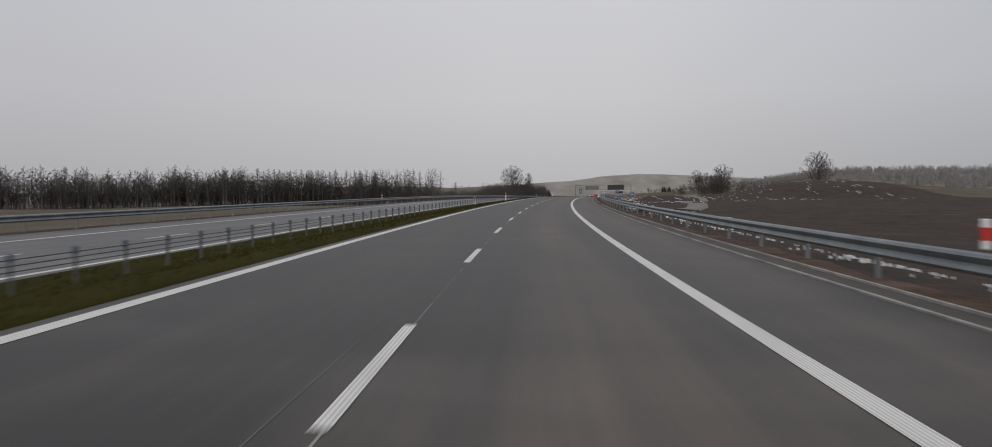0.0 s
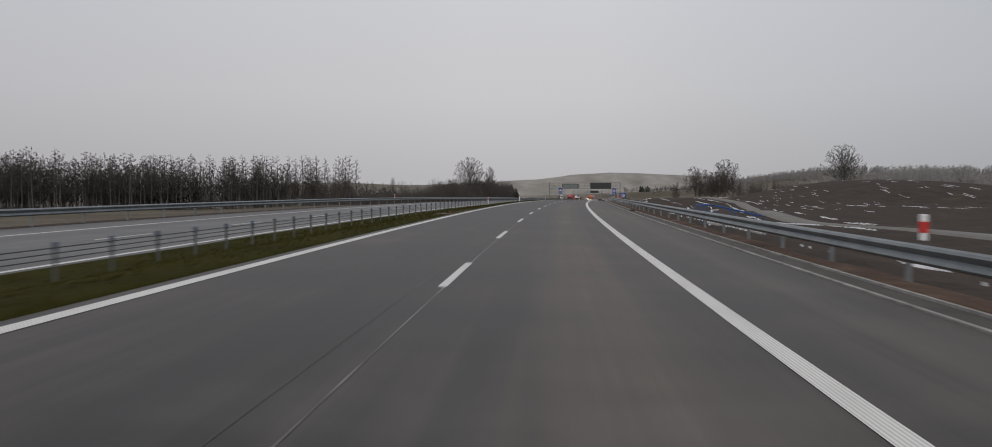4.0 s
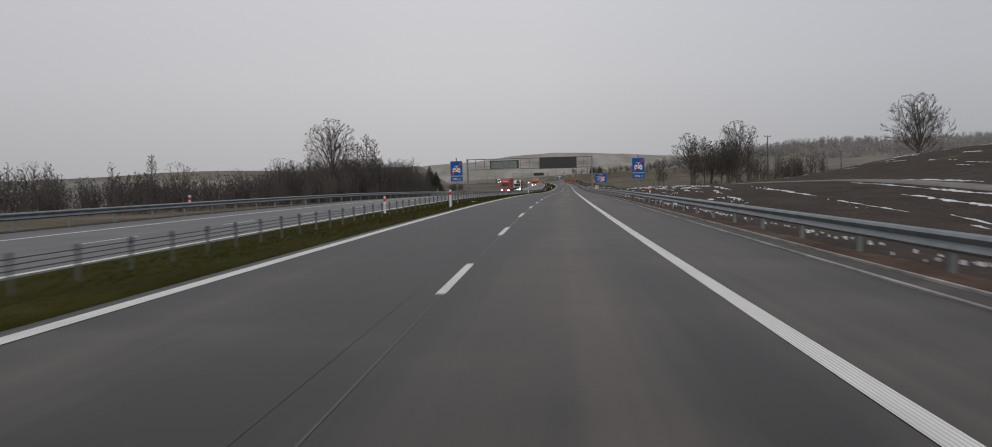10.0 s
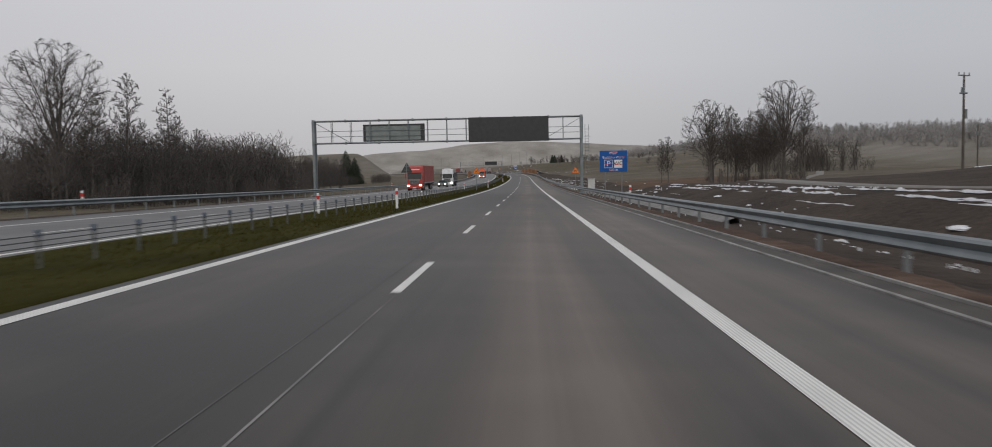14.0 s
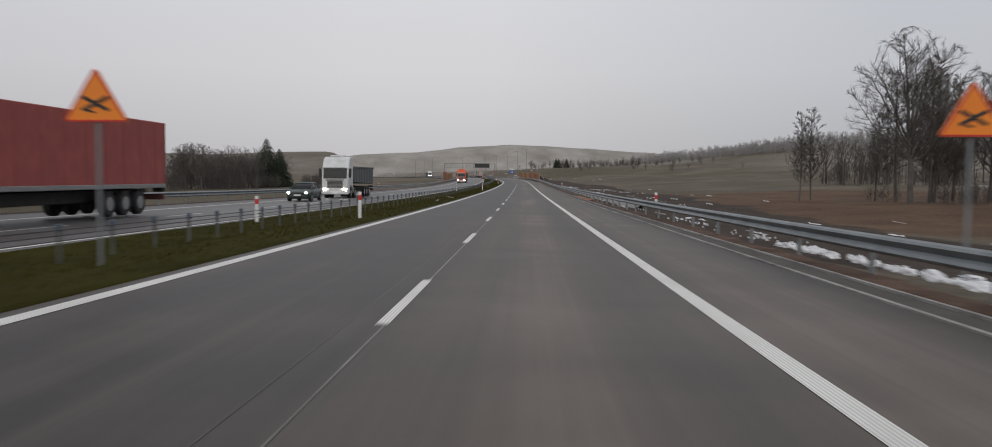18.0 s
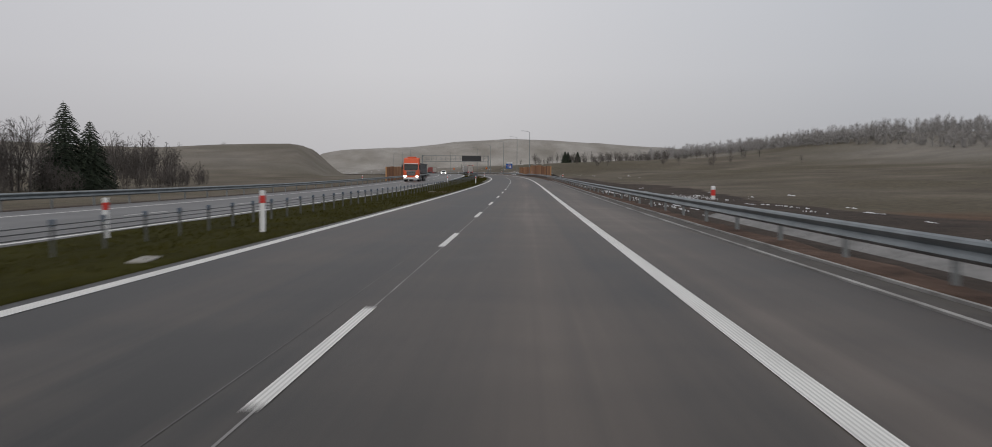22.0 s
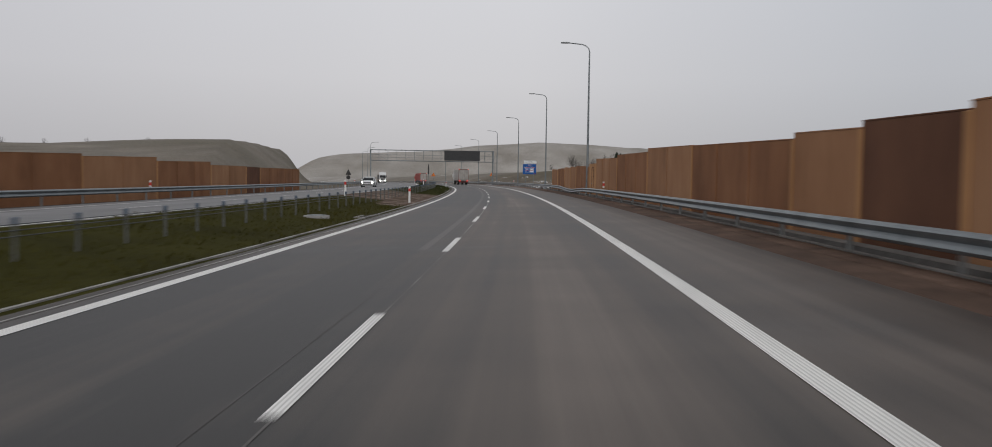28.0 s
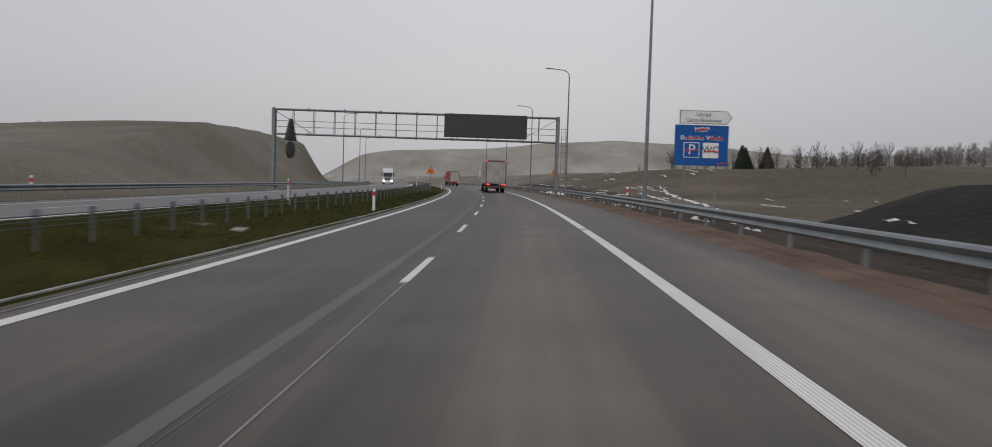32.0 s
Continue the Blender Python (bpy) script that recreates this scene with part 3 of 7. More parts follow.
long_solid("kerb", -60, 720, [(-0.03, -0.2), (-0.03, 0.022), (0.03, 0.03), (0.03, -0.2)], 6.35, M["kerb"], "low concrete kerb along the hard shoulder", "kerb")
long_solid("drain_channel", -60, 720, [(-0.25, -0.2), (-0.25, -0.01), (0.25, 0.0), (0.25, -0.2)], 6.66, M["gutter"], "dark asphalt gutter strip beside the kerb", "gutter")
long_solid("kerb", -60, 720, [(-0.028, -0.2), (-0.028, 0.035), (0.028, 0.04), (0.028, -0.2)], 6.96, M["kerb"], "thin concrete edging beside the gutter", "kerb")
def verge_height(S, D, X, Y):
    """Loose gravel that thins out unevenly towards the soil."""
    wave = 0.12 * np.sin(S * 0.37 + np.sin(S * 0.11) * 2) + 0.1 * np.sin(S * 1.13 + 1.7) + 0.06 * np.sin(S * 2.9)
    lumps = 0.012 * np.sin(S * 4.1 + D * 9) * np.sin(S * 1.7 - D * 13)
    cut = ((S > 754) & (S < 850) & (D > 7.6)) * 0.42
    return top(S, D) + 0.018 + lumps - 0.16 * ease(D, 7.72 + wave, 8.12 + wave) - cut


verge = sheet("verge", np.arange(-60, 857, 1.1), np.array([7.0, 7.2, 7.4, 7.58, 7.66, 7.8, 7.95, 8.1, 8.3]), verge_height, M["gravel"], 0.25)
tagged(verge, "reddish gravel verge under the guard rail", "verge", kind="structure")
verge = sheet("verge", np.arange(855.4, 1300, 1.1), np.array([7.0, 7.2, 7.4, 7.58, 7.66, 7.8, 7.95, 8.1, 8.3]), verge_height, M["tan_gravel"], 0.25)
tagged(verge, "tan sandy gravel verge under the guard rail", "verge", kind="structure")
long_solid("kerb", 754, 850, [(-0.03, -0.3), (-0.03, 0.05), (0.04, 0.06), (0.04, -0.3)], 7.62, M["edging"], "dark mottled concrete edging above the hollow by the noise barrier", "kerb")
long_solid("verge", 857, 1500, [(-0.37, -0.3), (-0.37, -0.006), (0.33, 0.012), (0.33, -0.3)], 6.67, M["tan_gravel"], "tan gravel strip beside the hard shoulder", "verge")
long_solid("verge", 720, 857, [(-0.37, -0.3), (-0.37, -0.006), (0.33, 0.012), (0.33, -0.3)], 6.67, M["bank_soil"], "dark brown soil verge beside the hard shoulder", "verge")
long_solid("verge", 542, 562, [(-0.3, -0.3), (-0.28, 0.02), (0.0, 0.06), (0.4, 0.02), (0.45, -0.3)], 7.35, M["sand"], "orange-red sand spread beside the kerb", "verge", 1.5)
long_solid("plinth", 750, 851, [(-0.12, -0.4), (-0.12, 0.1), (0.12, 0.12), (0.12, -0.4)], 8.02, M["edging"], "grey concrete edging below the noise barrier", "plinth")
long_solid("kerb", 715, 1500, [(-0.035, -0.2), (-0.035, 0.045), (0.035, 0.045), (0.035, -0.2)], -4.46, M["kerb"], "pale concrete edging along the grass median", "kerb")
long_solid("kerb", 715, 1500, [(-0.02, -0.2), (-0.02, 0.012), (0.02, 0.012), (0.02, -0.2)], -4.07, M["kerb"], "narrow pale concrete edge of the asphalt by the median", "kerb")
long_solid("drain_channel", 715, 1500, [(-0.165, -0.2), (-0.165, 0.012), (0.165, 0.008), (0.165, -0.2)], -4.26, M["gutter"], "dark gutter strip beside the median edging", "gutter")


# ---------------------------------------------------------------- guard rails
BEAM = [(x, 0.76 - (0.745 - z) * 1.04) for x, z in (
    (0.0, 0.43), (0.055, 0.45), (0.085, 0.49), (0.055, 0.54), (0.012, 0.585), (0.055, 0.63), (0.085, 0.68), (0.055, 0.72), (0.0, 0.745),
    (-0.014, 0.74), (0.04, 0.71), (0.066, 0.68), (0.04, 0.635), (-0.008, 0.585), (0.04, 0.535), (0.066, 0.49), (0.04, 0.46), (-0.014, 0.44))]


def sag(s, d):
    """The rail by the hard shoulder stands lower later on and is bent where a vehicle struck it."""
    if d < 0:
        return 0.0
    return float(np.interp(s, [0, 100, 182, 342, 450, 540, 591, 740], [-0.04, -0.06, -0.09, -0.05, 0.0, 0.0, -0.05, -0.1])) - 0.24 * math.exp(-((s - 826) / 7.0) ** 2)


def rail(s0, s1, d, side, label):
    """Steel W-beam rail; side is +1 where the beam faces the larger offsets."""
    t = thing("guard_rail", label, "guard rail", "guard rails along the road", m=facing(s0, d))
    rnd = random.Random(int(s0))
    inv = t.matrix_world.inverted()
    n = len(BEAM)
    first = None
    pitch = 4.0
    for k in range(int((s1 - s0) / pitch)):
        a, b = s0 + k * pitch, s0 + (k + 1) * pitch
        me = bpy.data.meshes.new("beam")
        verts = []
        for s in (a - 0.16, b):
            grow = 0.003 if s < a else 0.0
            m = facing(s, d, sag(s, d))
            for x, z in BEAM:
                verts.append(inv @ (m @ Vector((side * (0.13 + x + grow), 0, z))))
        faces = [(j, (j + 1) % n, n + (j + 1) % n, n + j) for j in range(n)]
        me.from_pydata(verts, [], faces + [tuple(range(n)), tuple(range(2 * n - 1, n - 1, -1))])
        me.materials.append(M["steel"])
        o = new("beam", me)
        o.parent = t
        m = inv @ facing(a + 0.1, d, sag(a, d))
        if d > 0 and abs(a - 826) < 11:
            m = m @ pose(0, 0, 0, rnd.uniform(-16, 16), rnd.uniform(8, 26), 0)
        if first is None:
            bm = bmesh.new()
            box(bm, (-0.05, -0.03, -0.5), (0.05, 0.03, 0.7), 0.008)
            box(bm, (-0.04, -0.06, 0.5), (side * 0.13 + 0.02, 0.06, 0.66), 0.008)
            first = part("post", bm, M["steel_dark"], t)
            first.matrix_local = m
        else:
            share("post", first, t, m)
    return t


for a in range(-40, 1160, 200):
    rail(a, a + 200, 7.65, -1, "galvanised steel W-beam guard rail on posts beside the hard shoulder")
    rail(a, a + 200, -21.0, 1, "galvanised steel guard rail along the far carriageway")


class Limbs:
    """Tapered limbs gathered as plain vertex lists."""

    def __init__(self):
        self.v, self.f = [], []

    def limb(self, pts, r0, r1, n):
        k = len(pts)
        start = len(self.v)
        up = Vector((0.31, 0.17, 0.93))
        for i, p in enumerate(pts):
            d = (pts[min(i + 1, k - 1)] - pts[max(i - 1, 0)]).normalized()
            a = d.cross(up)
            a = a.normalized() if a.length > 1e-3 else Vector((1, 0, 0))
            b = d.cross(a)
            r = r0 + (r1 - r0) * i / (k - 1)
            for j in range(n):
                w = 2 * math.pi * j / n
                q = p + a * (r * math.cos(w)) + b * (r * math.sin(w))
                self.v.append((q.x, q.y, q.z))
        for i in range(k - 1):
            for j in range(n):
                a, b = start + i * n + j, start + i * n + (j + 1) % n
                self.f.append((a, b, b + n, a + n))

    def spike(self, a, b, r):
        """A twig that tapers to a point."""
        k = len(self.v)
        d = (b - a).normalized()
        x = d.cross(Vector((0.31, 0.17, 0.93)))
        x = x.normalized() * r if x.length > 1e-3 else Vector((r, 0, 0))
        y = d.cross(x)
        for q in (a + x, a - x * 0.5 + y * 0.87, a - x * 0.5 - y * 0.87, b):
            self.v.append((q.x, q.y, q.z))
        self.f += [(k, k + 1, k + 3), (k + 1, k + 2, k + 3), (k + 2, k, k + 3)]

    def sliver(self, a, b, side):
        """The finest twig of a far tree: one narrow face."""
        k = len(self.v)
        for q in (a + side, a - side, b):
            self.v.append((q.x, q.y, q.z))
        self.f.append((k, k + 1, k + 2))

    def mesh(self, name, material):
        me = bpy.data.meshes.new(name)
        me.from_pydata(self.v, [], self.f)
        me.materials.append(material)
        return me


# cable barrier in the median
def cable_line(s):
    return float(np.interp(s, [0, 320, 460, 660, 760, 1100], [-7.3, -7.6, -7.0, -7.4, -6.85, -6.85]))


def cable_barrier(s0, s1):
    t = thing("cable_barrier", "cable barrier of thin steel posts and strands in the grass median", "cable barrier", "cable barriers", m=facing(s0, cable_line(s0)))
    inv = t.matrix_world.inverted()
    first = None
    rnd = random.Random(int(s0))
    for k in range(int((s1 - s0) / 2.0)):
        s = s0 + 2.0 * k
        m = inv @ facing(s, cable_line(s)) @ pose(0, 0, 0, rnd.gauss(0, 0.8), rnd.gauss(0, 0.8), 0)
        if first is None:
            bm = bmesh.new()
            box(bm, (-0.029, -0.024, -0.4), (0.029, 0.024, 0.72), 0.008)
            first = part("post", bm, M["steel_pale"], t)
            first.matrix_local = m
            bm = bmesh.new()
            box(bm, (-0.046, -0.036, 0.6), (0.046, 0.036, 0.75), 0.012)
            cap = part("post_cap", bm, M["cap"], t, "dull blue post cap")
            cap.matrix_local = m
        else:
            share("post", first, t, m)
            share("post_cap", cap, t, m)
    for z in (0.44, 0.54, 0.64):
        g = Limbs()
        g.limb([inv @ at(s, cable_line(s) + 0.06, z) for s in np.linspace(s0, s1, 26)], 0.011, 0.011, 5)
        o = new("cable", g.mesh("cable", M["strand"]))
        o.parent = t
    return t


M["steel_pale"] = plain("dull_zinc_post", (0.075, 0.08, 0.076), (0.145, 0.15, 0.144), 2.0, 0.7, 0.2, 0.05)
M["cap"] = plain("blue_grey_cap", (0.05, 0.075, 0.11), (0.09, 0.12, 0.16), 3, 0.5, 0, 0.05)
for a in range(-40, 1060, 150):
    cable_barrier(a, a + 150)


# ---------------------------------------------------------------- gantries
def gantry(s, d0, d1, z_top, panels):
    """Lattice sign gantry across both carriageways."""
    zc = float(at(s, 0).z)
    m = facing(s, 0, z=zc)
    t = thing("sign_gantry", "galvanised steel lattice sign gantry spanning the motorway", "sign gantry", "sign gantries", m=m)
    zt, zb = z_top - 0.05, z_top - 2.5
    for name, z in (("top_chord", zt), ("bottom_chord", zb)):
        for y in (-0.35, 0.35):
            bm = bmesh.new()
            tube(bm, (d0, y, z), (d1, y, z), 0.085, n=10)
            part(name, bm, M["steel"], t)
    for z in (zb + 0.75, zb + 1.35):
        bm = bmesh.new()
        tube(bm, (d0, 0.3, z), (d1, 0.3, z), 0.03, n=6)
        part("walkway_rail", bm, M["steel"], t)
    for k in range(1, 8):
        x = d0 + (d1 - d0) * k / 8
        for z in (zt, zb):
            bm = bmesh.new()
            tube(bm, (x - 0.09, -0.35, z), (x + 0.09, -0.35, z), 0.17, n=10)
            part("flange", bm, M["steel_dark"], t)
    n = 14
    for k in range(n + 1):
        x = d0 + (d1 - d0) * k / n
        bm = bmesh.new()
        for y in (-0.35, 0.35):
            tube(bm, (x, y, zb), (x, y, zt), 0.035, n=6)
        tube(bm, (x, -0.35, zt), (x, 0.35, zt), 0.03, n=6)
        tube(bm, (x, -0.35, zb), (x, 0.35, zb), 0.03, n=6)
        part("brace", bm, M["steel"], t)
    for a, b in ((0, 2), (n, n - 2)):
        bm = bmesh.new()
        xa, xb = d0 + (d1 - d0) * a / n, d0 + (d1 - d0) * b / n
        tube(bm, (xa, -0.35, zt), (xb, -0.35, zb), 0.018, n=6)
        tube(bm, (xa, 0.35, zt), (xb, 0.35, zb), 0.018, n=6)
        part("tie", bm, M["steel"], t)
    for x in (d0 + 0.15, d1 - 0.15):
        ground_z = float(top(s, np.clip(x, -21.5, 8.5))) - zc
        bm = bmesh.new()
        for y in (-0.35, 0.35):
            box(bm, (x - 0.14, y - 0.14, ground_z - 0.3), (x + 0.14, y + 0.14, zt + 0.15), 0.02)
            box(bm, (x - 0.28, y - 0.28, ground_z - 0.3), (x + 0.28, y + 0.28, ground_z + 0.12), 0.02)
        leg = part("leg", bm, M["steel"], t)
        for k in range(4):
            za = ground_z + 0.8 + k * (zb - ground_z - 1.0) / 4
            bm = bmesh.new()
            tube(bm, (x, -0.3 if k % 2 else 0.3, za), (x, 0.3 if k % 2 else -0.3, za + (zb - ground_z - 1.0) / 4), 0.04, n=6)
            part("leg_brace", bm, M["steel"], leg)
        bm = bmesh.new()
        box(bm, (x - 0.5, -0.6, ground_z - 0.6), (x + 0.5, 0.6, ground_z + 0.02), 0.04)
        part("footing", bm, M["concrete"], t)
    bm = bmesh.new()
    for k in range(14):
        z = 2.5 + k * 0.34
        tube(bm, (d1 + 0.25, -0.3, z), (d1 + 0.65, -0.3, z), 0.018, n=5)
    for x in (d1 + 0.25, d1 + 0.65):
        tube(bm, (x, -0.3, 2.3), (x, -0.3, zt - 0.9), 0.02, n=5)
    for k in range(6):
        z = 2.9 + k * 0.8
        tube(bm, (d1 + 0.25, -0.3, z), (d1 + 0.15, -0.85, z), 0.015, n=4)
        tube(bm, (d1 + 0.65, -0.3, z), (d1 + 0.75, -0.85, z), 0.015, n=4)
        tube(bm, (d1 + 0.15, -0.85, z), (d1 + 0.75, -0.85, z), 0.015, n=4)
    part("ladder", bm, M["steel"], t)
    for x0, x1, z0, z1, kind in panels:
        bm = bmesh.new()
        y0, y1 = (-0.75, -0.44) if kind == "face" else (0.46, 0.8)
        box(bm, (x0, y0, z0), (x1, y1, z1), 0.03)
        sign = part("display_panel", bm, M["panel_black"], t, "switched-off black variable message sign")
        if kind == "back":
            bm = bmesh.new()
            box(bm, (x0 + 0.3, 0.43, z0 + 0.12), (x1 - 0.45, 0.47, z1 - 0.2), 0.01)
            part("panel_back", bm, M["panel_grey"], sign, "grey sheet metal back of a sign")
        else:
            bm = bmesh.new()
            box(bm, (x0 + 0.06, -0.762, z0 + 0.06), (x1 - 0.06, -0.74, z1 - 0.06), 0.01)
            part("display_face", bm, M["panel_black"], sign)
    return t


gantry(452.5, -22.15, 7.85, 8.4, [(-16.6, -9.7, 6.05, 7.95, "back"), (-4.7, 4.1, 5.72, 8.42, "face")])
gantry(947.0, -21.2, 7.6, 8.05, [(-4.0, 4.3, 5.75, 8.1, "face")])


# ---------------------------------------------------------------- signs
def plate(t, name, x0, x1, z0, z1, material, y=0.0, thick=0.04, label=""):
    bm = bmesh.new()
    box(bm, (x0, y - thick / 2, z0), (x1, y + thick / 2, z1), 0.008)
    return part(name, bm, material, t, label)


def words(text, size, x, y, z, material, parent, label=""):
    cu = bpy.data.curves.new("text", "FONT")
    cu.body, cu.size, cu.extrude = text, size, 0.003
    cu.align_x, cu.align_y = "CENTER", "CENTER"
    tmp = bpy.data.objects.new("text", cu)
    me = bpy.data.meshes.new_from_object(tmp)
    bpy.data.objects.remove(tmp)
    me.materials.clear()
    me.materials.append(material)
    o = new("lettering", me)
    o.parent = parent
    o.matrix_local = pose(x, y, z, 90, 0, 0)
    if label:
        tagged(o, label)
    return o


def end_sign(s, d):
    t = thing("road_sign", "blue road sign with white car symbol and red stripe, on post", "road sign", "end of expressway signs", m=facing(s, d))
    z0, z1 = 1.75, 3.3
    bm = bmesh.new()
    tube(bm, (0, 0.07, -0.3), (0, 0.07, 3.55), 0.04, n=8)
    part("post", bm, M["steel_dark"], t)
    face = plate(t, "sign_face", -0.46, 0.46, z0 + 0.36, z1, M["blue"])
    plate(face, "border", -0.42, 0.42, z0 + 0.4, z0 + 0.43, M["white"], -0.02, 0.012)
    car = solid([(-0.3, 2.48), (0.3, 2.48), (0.3, 2.72), (0.22, 2.76), (0.17, 2.95), (-0.17, 2.95), (-0.22, 2.76), (-0.3, 2.72)], -0.03, -0.02)
    symbol = part("car_symbol", car, M["white"], face)
    for x0, x1, zz0, zz1 in ((-0.19, -0.02, 2.76, 2.91), (0.02, 0.19, 2.76, 2.91), (-0.24, -0.14, 2.56, 2.64), (0.14, 0.24, 2.56, 2.64)):
        plate(symbol, "car_window" if zz0 > 2.7 else "car_lamp", x0, x1, zz0, zz1, M["blue"], -0.031, 0.006)
    for x0 in (-0.27, 0.15):
        plate(symbol, "car_wheel", x0, x0 + 0.12, 2.4, 2.48, M["white"], -0.025, 0.01)
    bar = solid([(-0.42, 2.18), (-0.34, 2.18), (0.43, 3.22), (0.35, 3.22)], -0.04, -0.03)
    part("stripe", bar, M["red"], face)
    low = plate(t, "distance_plate", -0.46, 0.46, z0, z0 + 0.33, M["blue"])
    words("1000 m", 0.22, 0, -0.03, z0 + 0.16, M["white"], low)
    return t


end_sign(315.5, -6.3)
end_sign(316, 7.65)


def rest_sign(s, d0, d1, z0, z1, arrow):
    w = d1 - d0
    t = thing("road_sign", "large blue rest area sign with parking symbols, on steel posts", "road sign", "rest area signs", m=facing(s, (d0 + d1) / 2, z=float(at(s, 7.6).z)))
    for x in (-w * 0.3, w * 0.3):
        bm = bmesh.new()
        tube(bm, (x, 0.08, -1.4), (x, 0.08, z1 - 0.1), 0.05, n=8)
        part("post", bm, M["steel_dark"], t)
    face = plate(t, "sign_face", -w / 2, w / 2, z0, z1, M["blue"])
    h = z1 - z0
    words("MOP", h * 0.175, 0, -0.026, z0 + h * 0.885, M["white"], face)
    words("Budzisko Wsch.", w * 0.122, 0, -0.026, z0 + h * 0.68, M["white"], face)
    if not arrow:
        words("500 m", h * 0.165, 0, -0.026, z0 + h * 0.09, M["white"], face)
    box_p = plate(face, "symbol", -0.33 * w, -0.035 * w, z0 + h * 0.19, z0 + h * 0.57, M["white"], -0.026, 0.014)
    plate(box_p, "symbol_field", -0.317 * w, -0.048 * w, z0 + h * 0.208, z0 + h * 0.552, M["blue"], -0.034, 0.01)
    words("P", h * 0.36, -0.182 * w, -0.045, z0 + h * 0.38, M["white"], box_p)
    box_c = plate(face, "symbol", 0.025 * w, 0.32 * w, z0 + h * 0.19, z0 + h * 0.57, M["white"], -0.026, 0.014)
    words("WC", h * 0.25, 0.172 * w, -0.045, z0 + h * 0.39, M["black"], box_c)
    tapes = [(-0.24, 0.24, 0.885), (-0.62, 0.02, 0.67), (0.28, 0.82, 0.675), (-0.58, -0.12, 0.37), (0.08, 0.6, 0.35)]
    for a, b, z in tapes + ([(0.62, 0.92, 0.06)] if arrow else [(-0.32, 0.12, 0.09)]):
        bar = solid([(a * w / 2, z0 + h * (z - 0.022)), (b * w / 2, z0 + h * (z + 0.006)), (b * w / 2, z0 + h * (z + 0.034)), (a * w / 2, z0 + h * (z + 0.01))], -0.06, -0.05)
        part("covering_tape", bar, M["red"], face, "red tape across the writing")
    if arrow:
        a0, a1 = z1 + 0.03, z1 + 0.66
        pts = [(-0.43 * w, a0), (0.46 * w, a0), (0.56 * w, (a0 + a1) / 2), (0.46 * w, a1), (-0.43 * w, a1)]
        a = part("arrow_sign", solid(pts, -0.02, 0.02), M["white"], t, "white arrow-shaped direction board with black writing")
        rim = solid([(-0.415 * w, a0 + 0.03), (0.455 * w, a0 + 0.03), (0.545 * w, (a0 + a1) / 2), (0.455 * w, a1 - 0.03), (-0.415 * w, a1 - 0.03)], -0.024, -0.021)
        part("border", rim, M["black"], a)
        inner = solid([(-0.405 * w, a0 + 0.05), (0.45 * w, a0 + 0.05), (0.535 * w, (a0 + a1) / 2), (0.45 * w, a1 - 0.05), (-0.405 * w, a1 - 0.05)], -0.03, -0.0245)
        part("board_face", inner, M["white"], a)
        words("Urz\u0105d", 0.25, 0.02 * w, -0.034, a0 + 0.44, M["black"], a)
        words("Celno-Skarbowy", 0.235, 0.02 * w, -0.034, a0 + 0.18, M["black"], a)
    return t


rest_sign(431, 7.87, 10.2, 2.14, 3.95, False)
rest_sign(899, 8.72, 11.1, 2.23, 4.02, True)


def warning_sign(s, d, z0):
    t = thing("warning_sign", "orange triangular roadworks warning sign on a steel post", "warning sign", "temporary warning signs", m=facing(s, d, z=float(at(s, min(d, 7.6)).z)))
    bm = bmesh.new()
    tube(bm, (0, 0.06, -1.2), (0, 0.06, z0 + 0.85), 0.035, n=8)
    part("post", bm, M["steel_dark"], t)
    f = part("sign_face", solid([(-0.5, z0), (0.5, z0), (0.53, z0 + 0.05), (0.03, z0 + 0.88), (-0.03, z0 + 0.88), (-0.53, z0 + 0.05)], -0.02, 0.02), M["orange"], t)
    for pts in ([(-0.5, z0 + 0.004), (0.5, z0 + 0.004), (0.51, z0 + 0.035), (-0.51, z0 + 0.035)],
                [(-0.525, z0 + 0.05), (-0.5, z0 + 0.035), (0.0, z0 + 0.85), (-0.028, z0 + 0.875)],
                [(0.525, z0 + 0.05), (0.028, z0 + 0.875), (0.0, z0 + 0.85), (0.5, z0 + 0.035)]):
        part("border", solid(pts, -0.03, -0.022), M["red"], f)
    for sx in (-1, 1):
        part("symbol", solid([(-0.24 * sx, z0 + 0.4), (-0.2 * sx, z0 + 0.45), (0.24 * sx, z0 + 0.22), (0.2 * sx, z0 + 0.17)][::sx], -0.03 + 0.002 * sx, -0.021), M["black"], f)
    part("symbol", solid([(-0.2, z0 + 0.2), (-0.02, z0 + 0.14), (0.0, z0 + 0.17), (-0.18, z0 + 0.23)], -0.03, -0.022), M["black"], f)
    return t


warning_sign(483, -5.8, 2.45)
warning_sign(483, 8.75, 2.4)


M["sign_rear"] = plain("dark_sign_back", (0.03, 0.031, 0.033), (0.06, 0.062, 0.064), 1.5, 0.6, 0.1, 0.05)


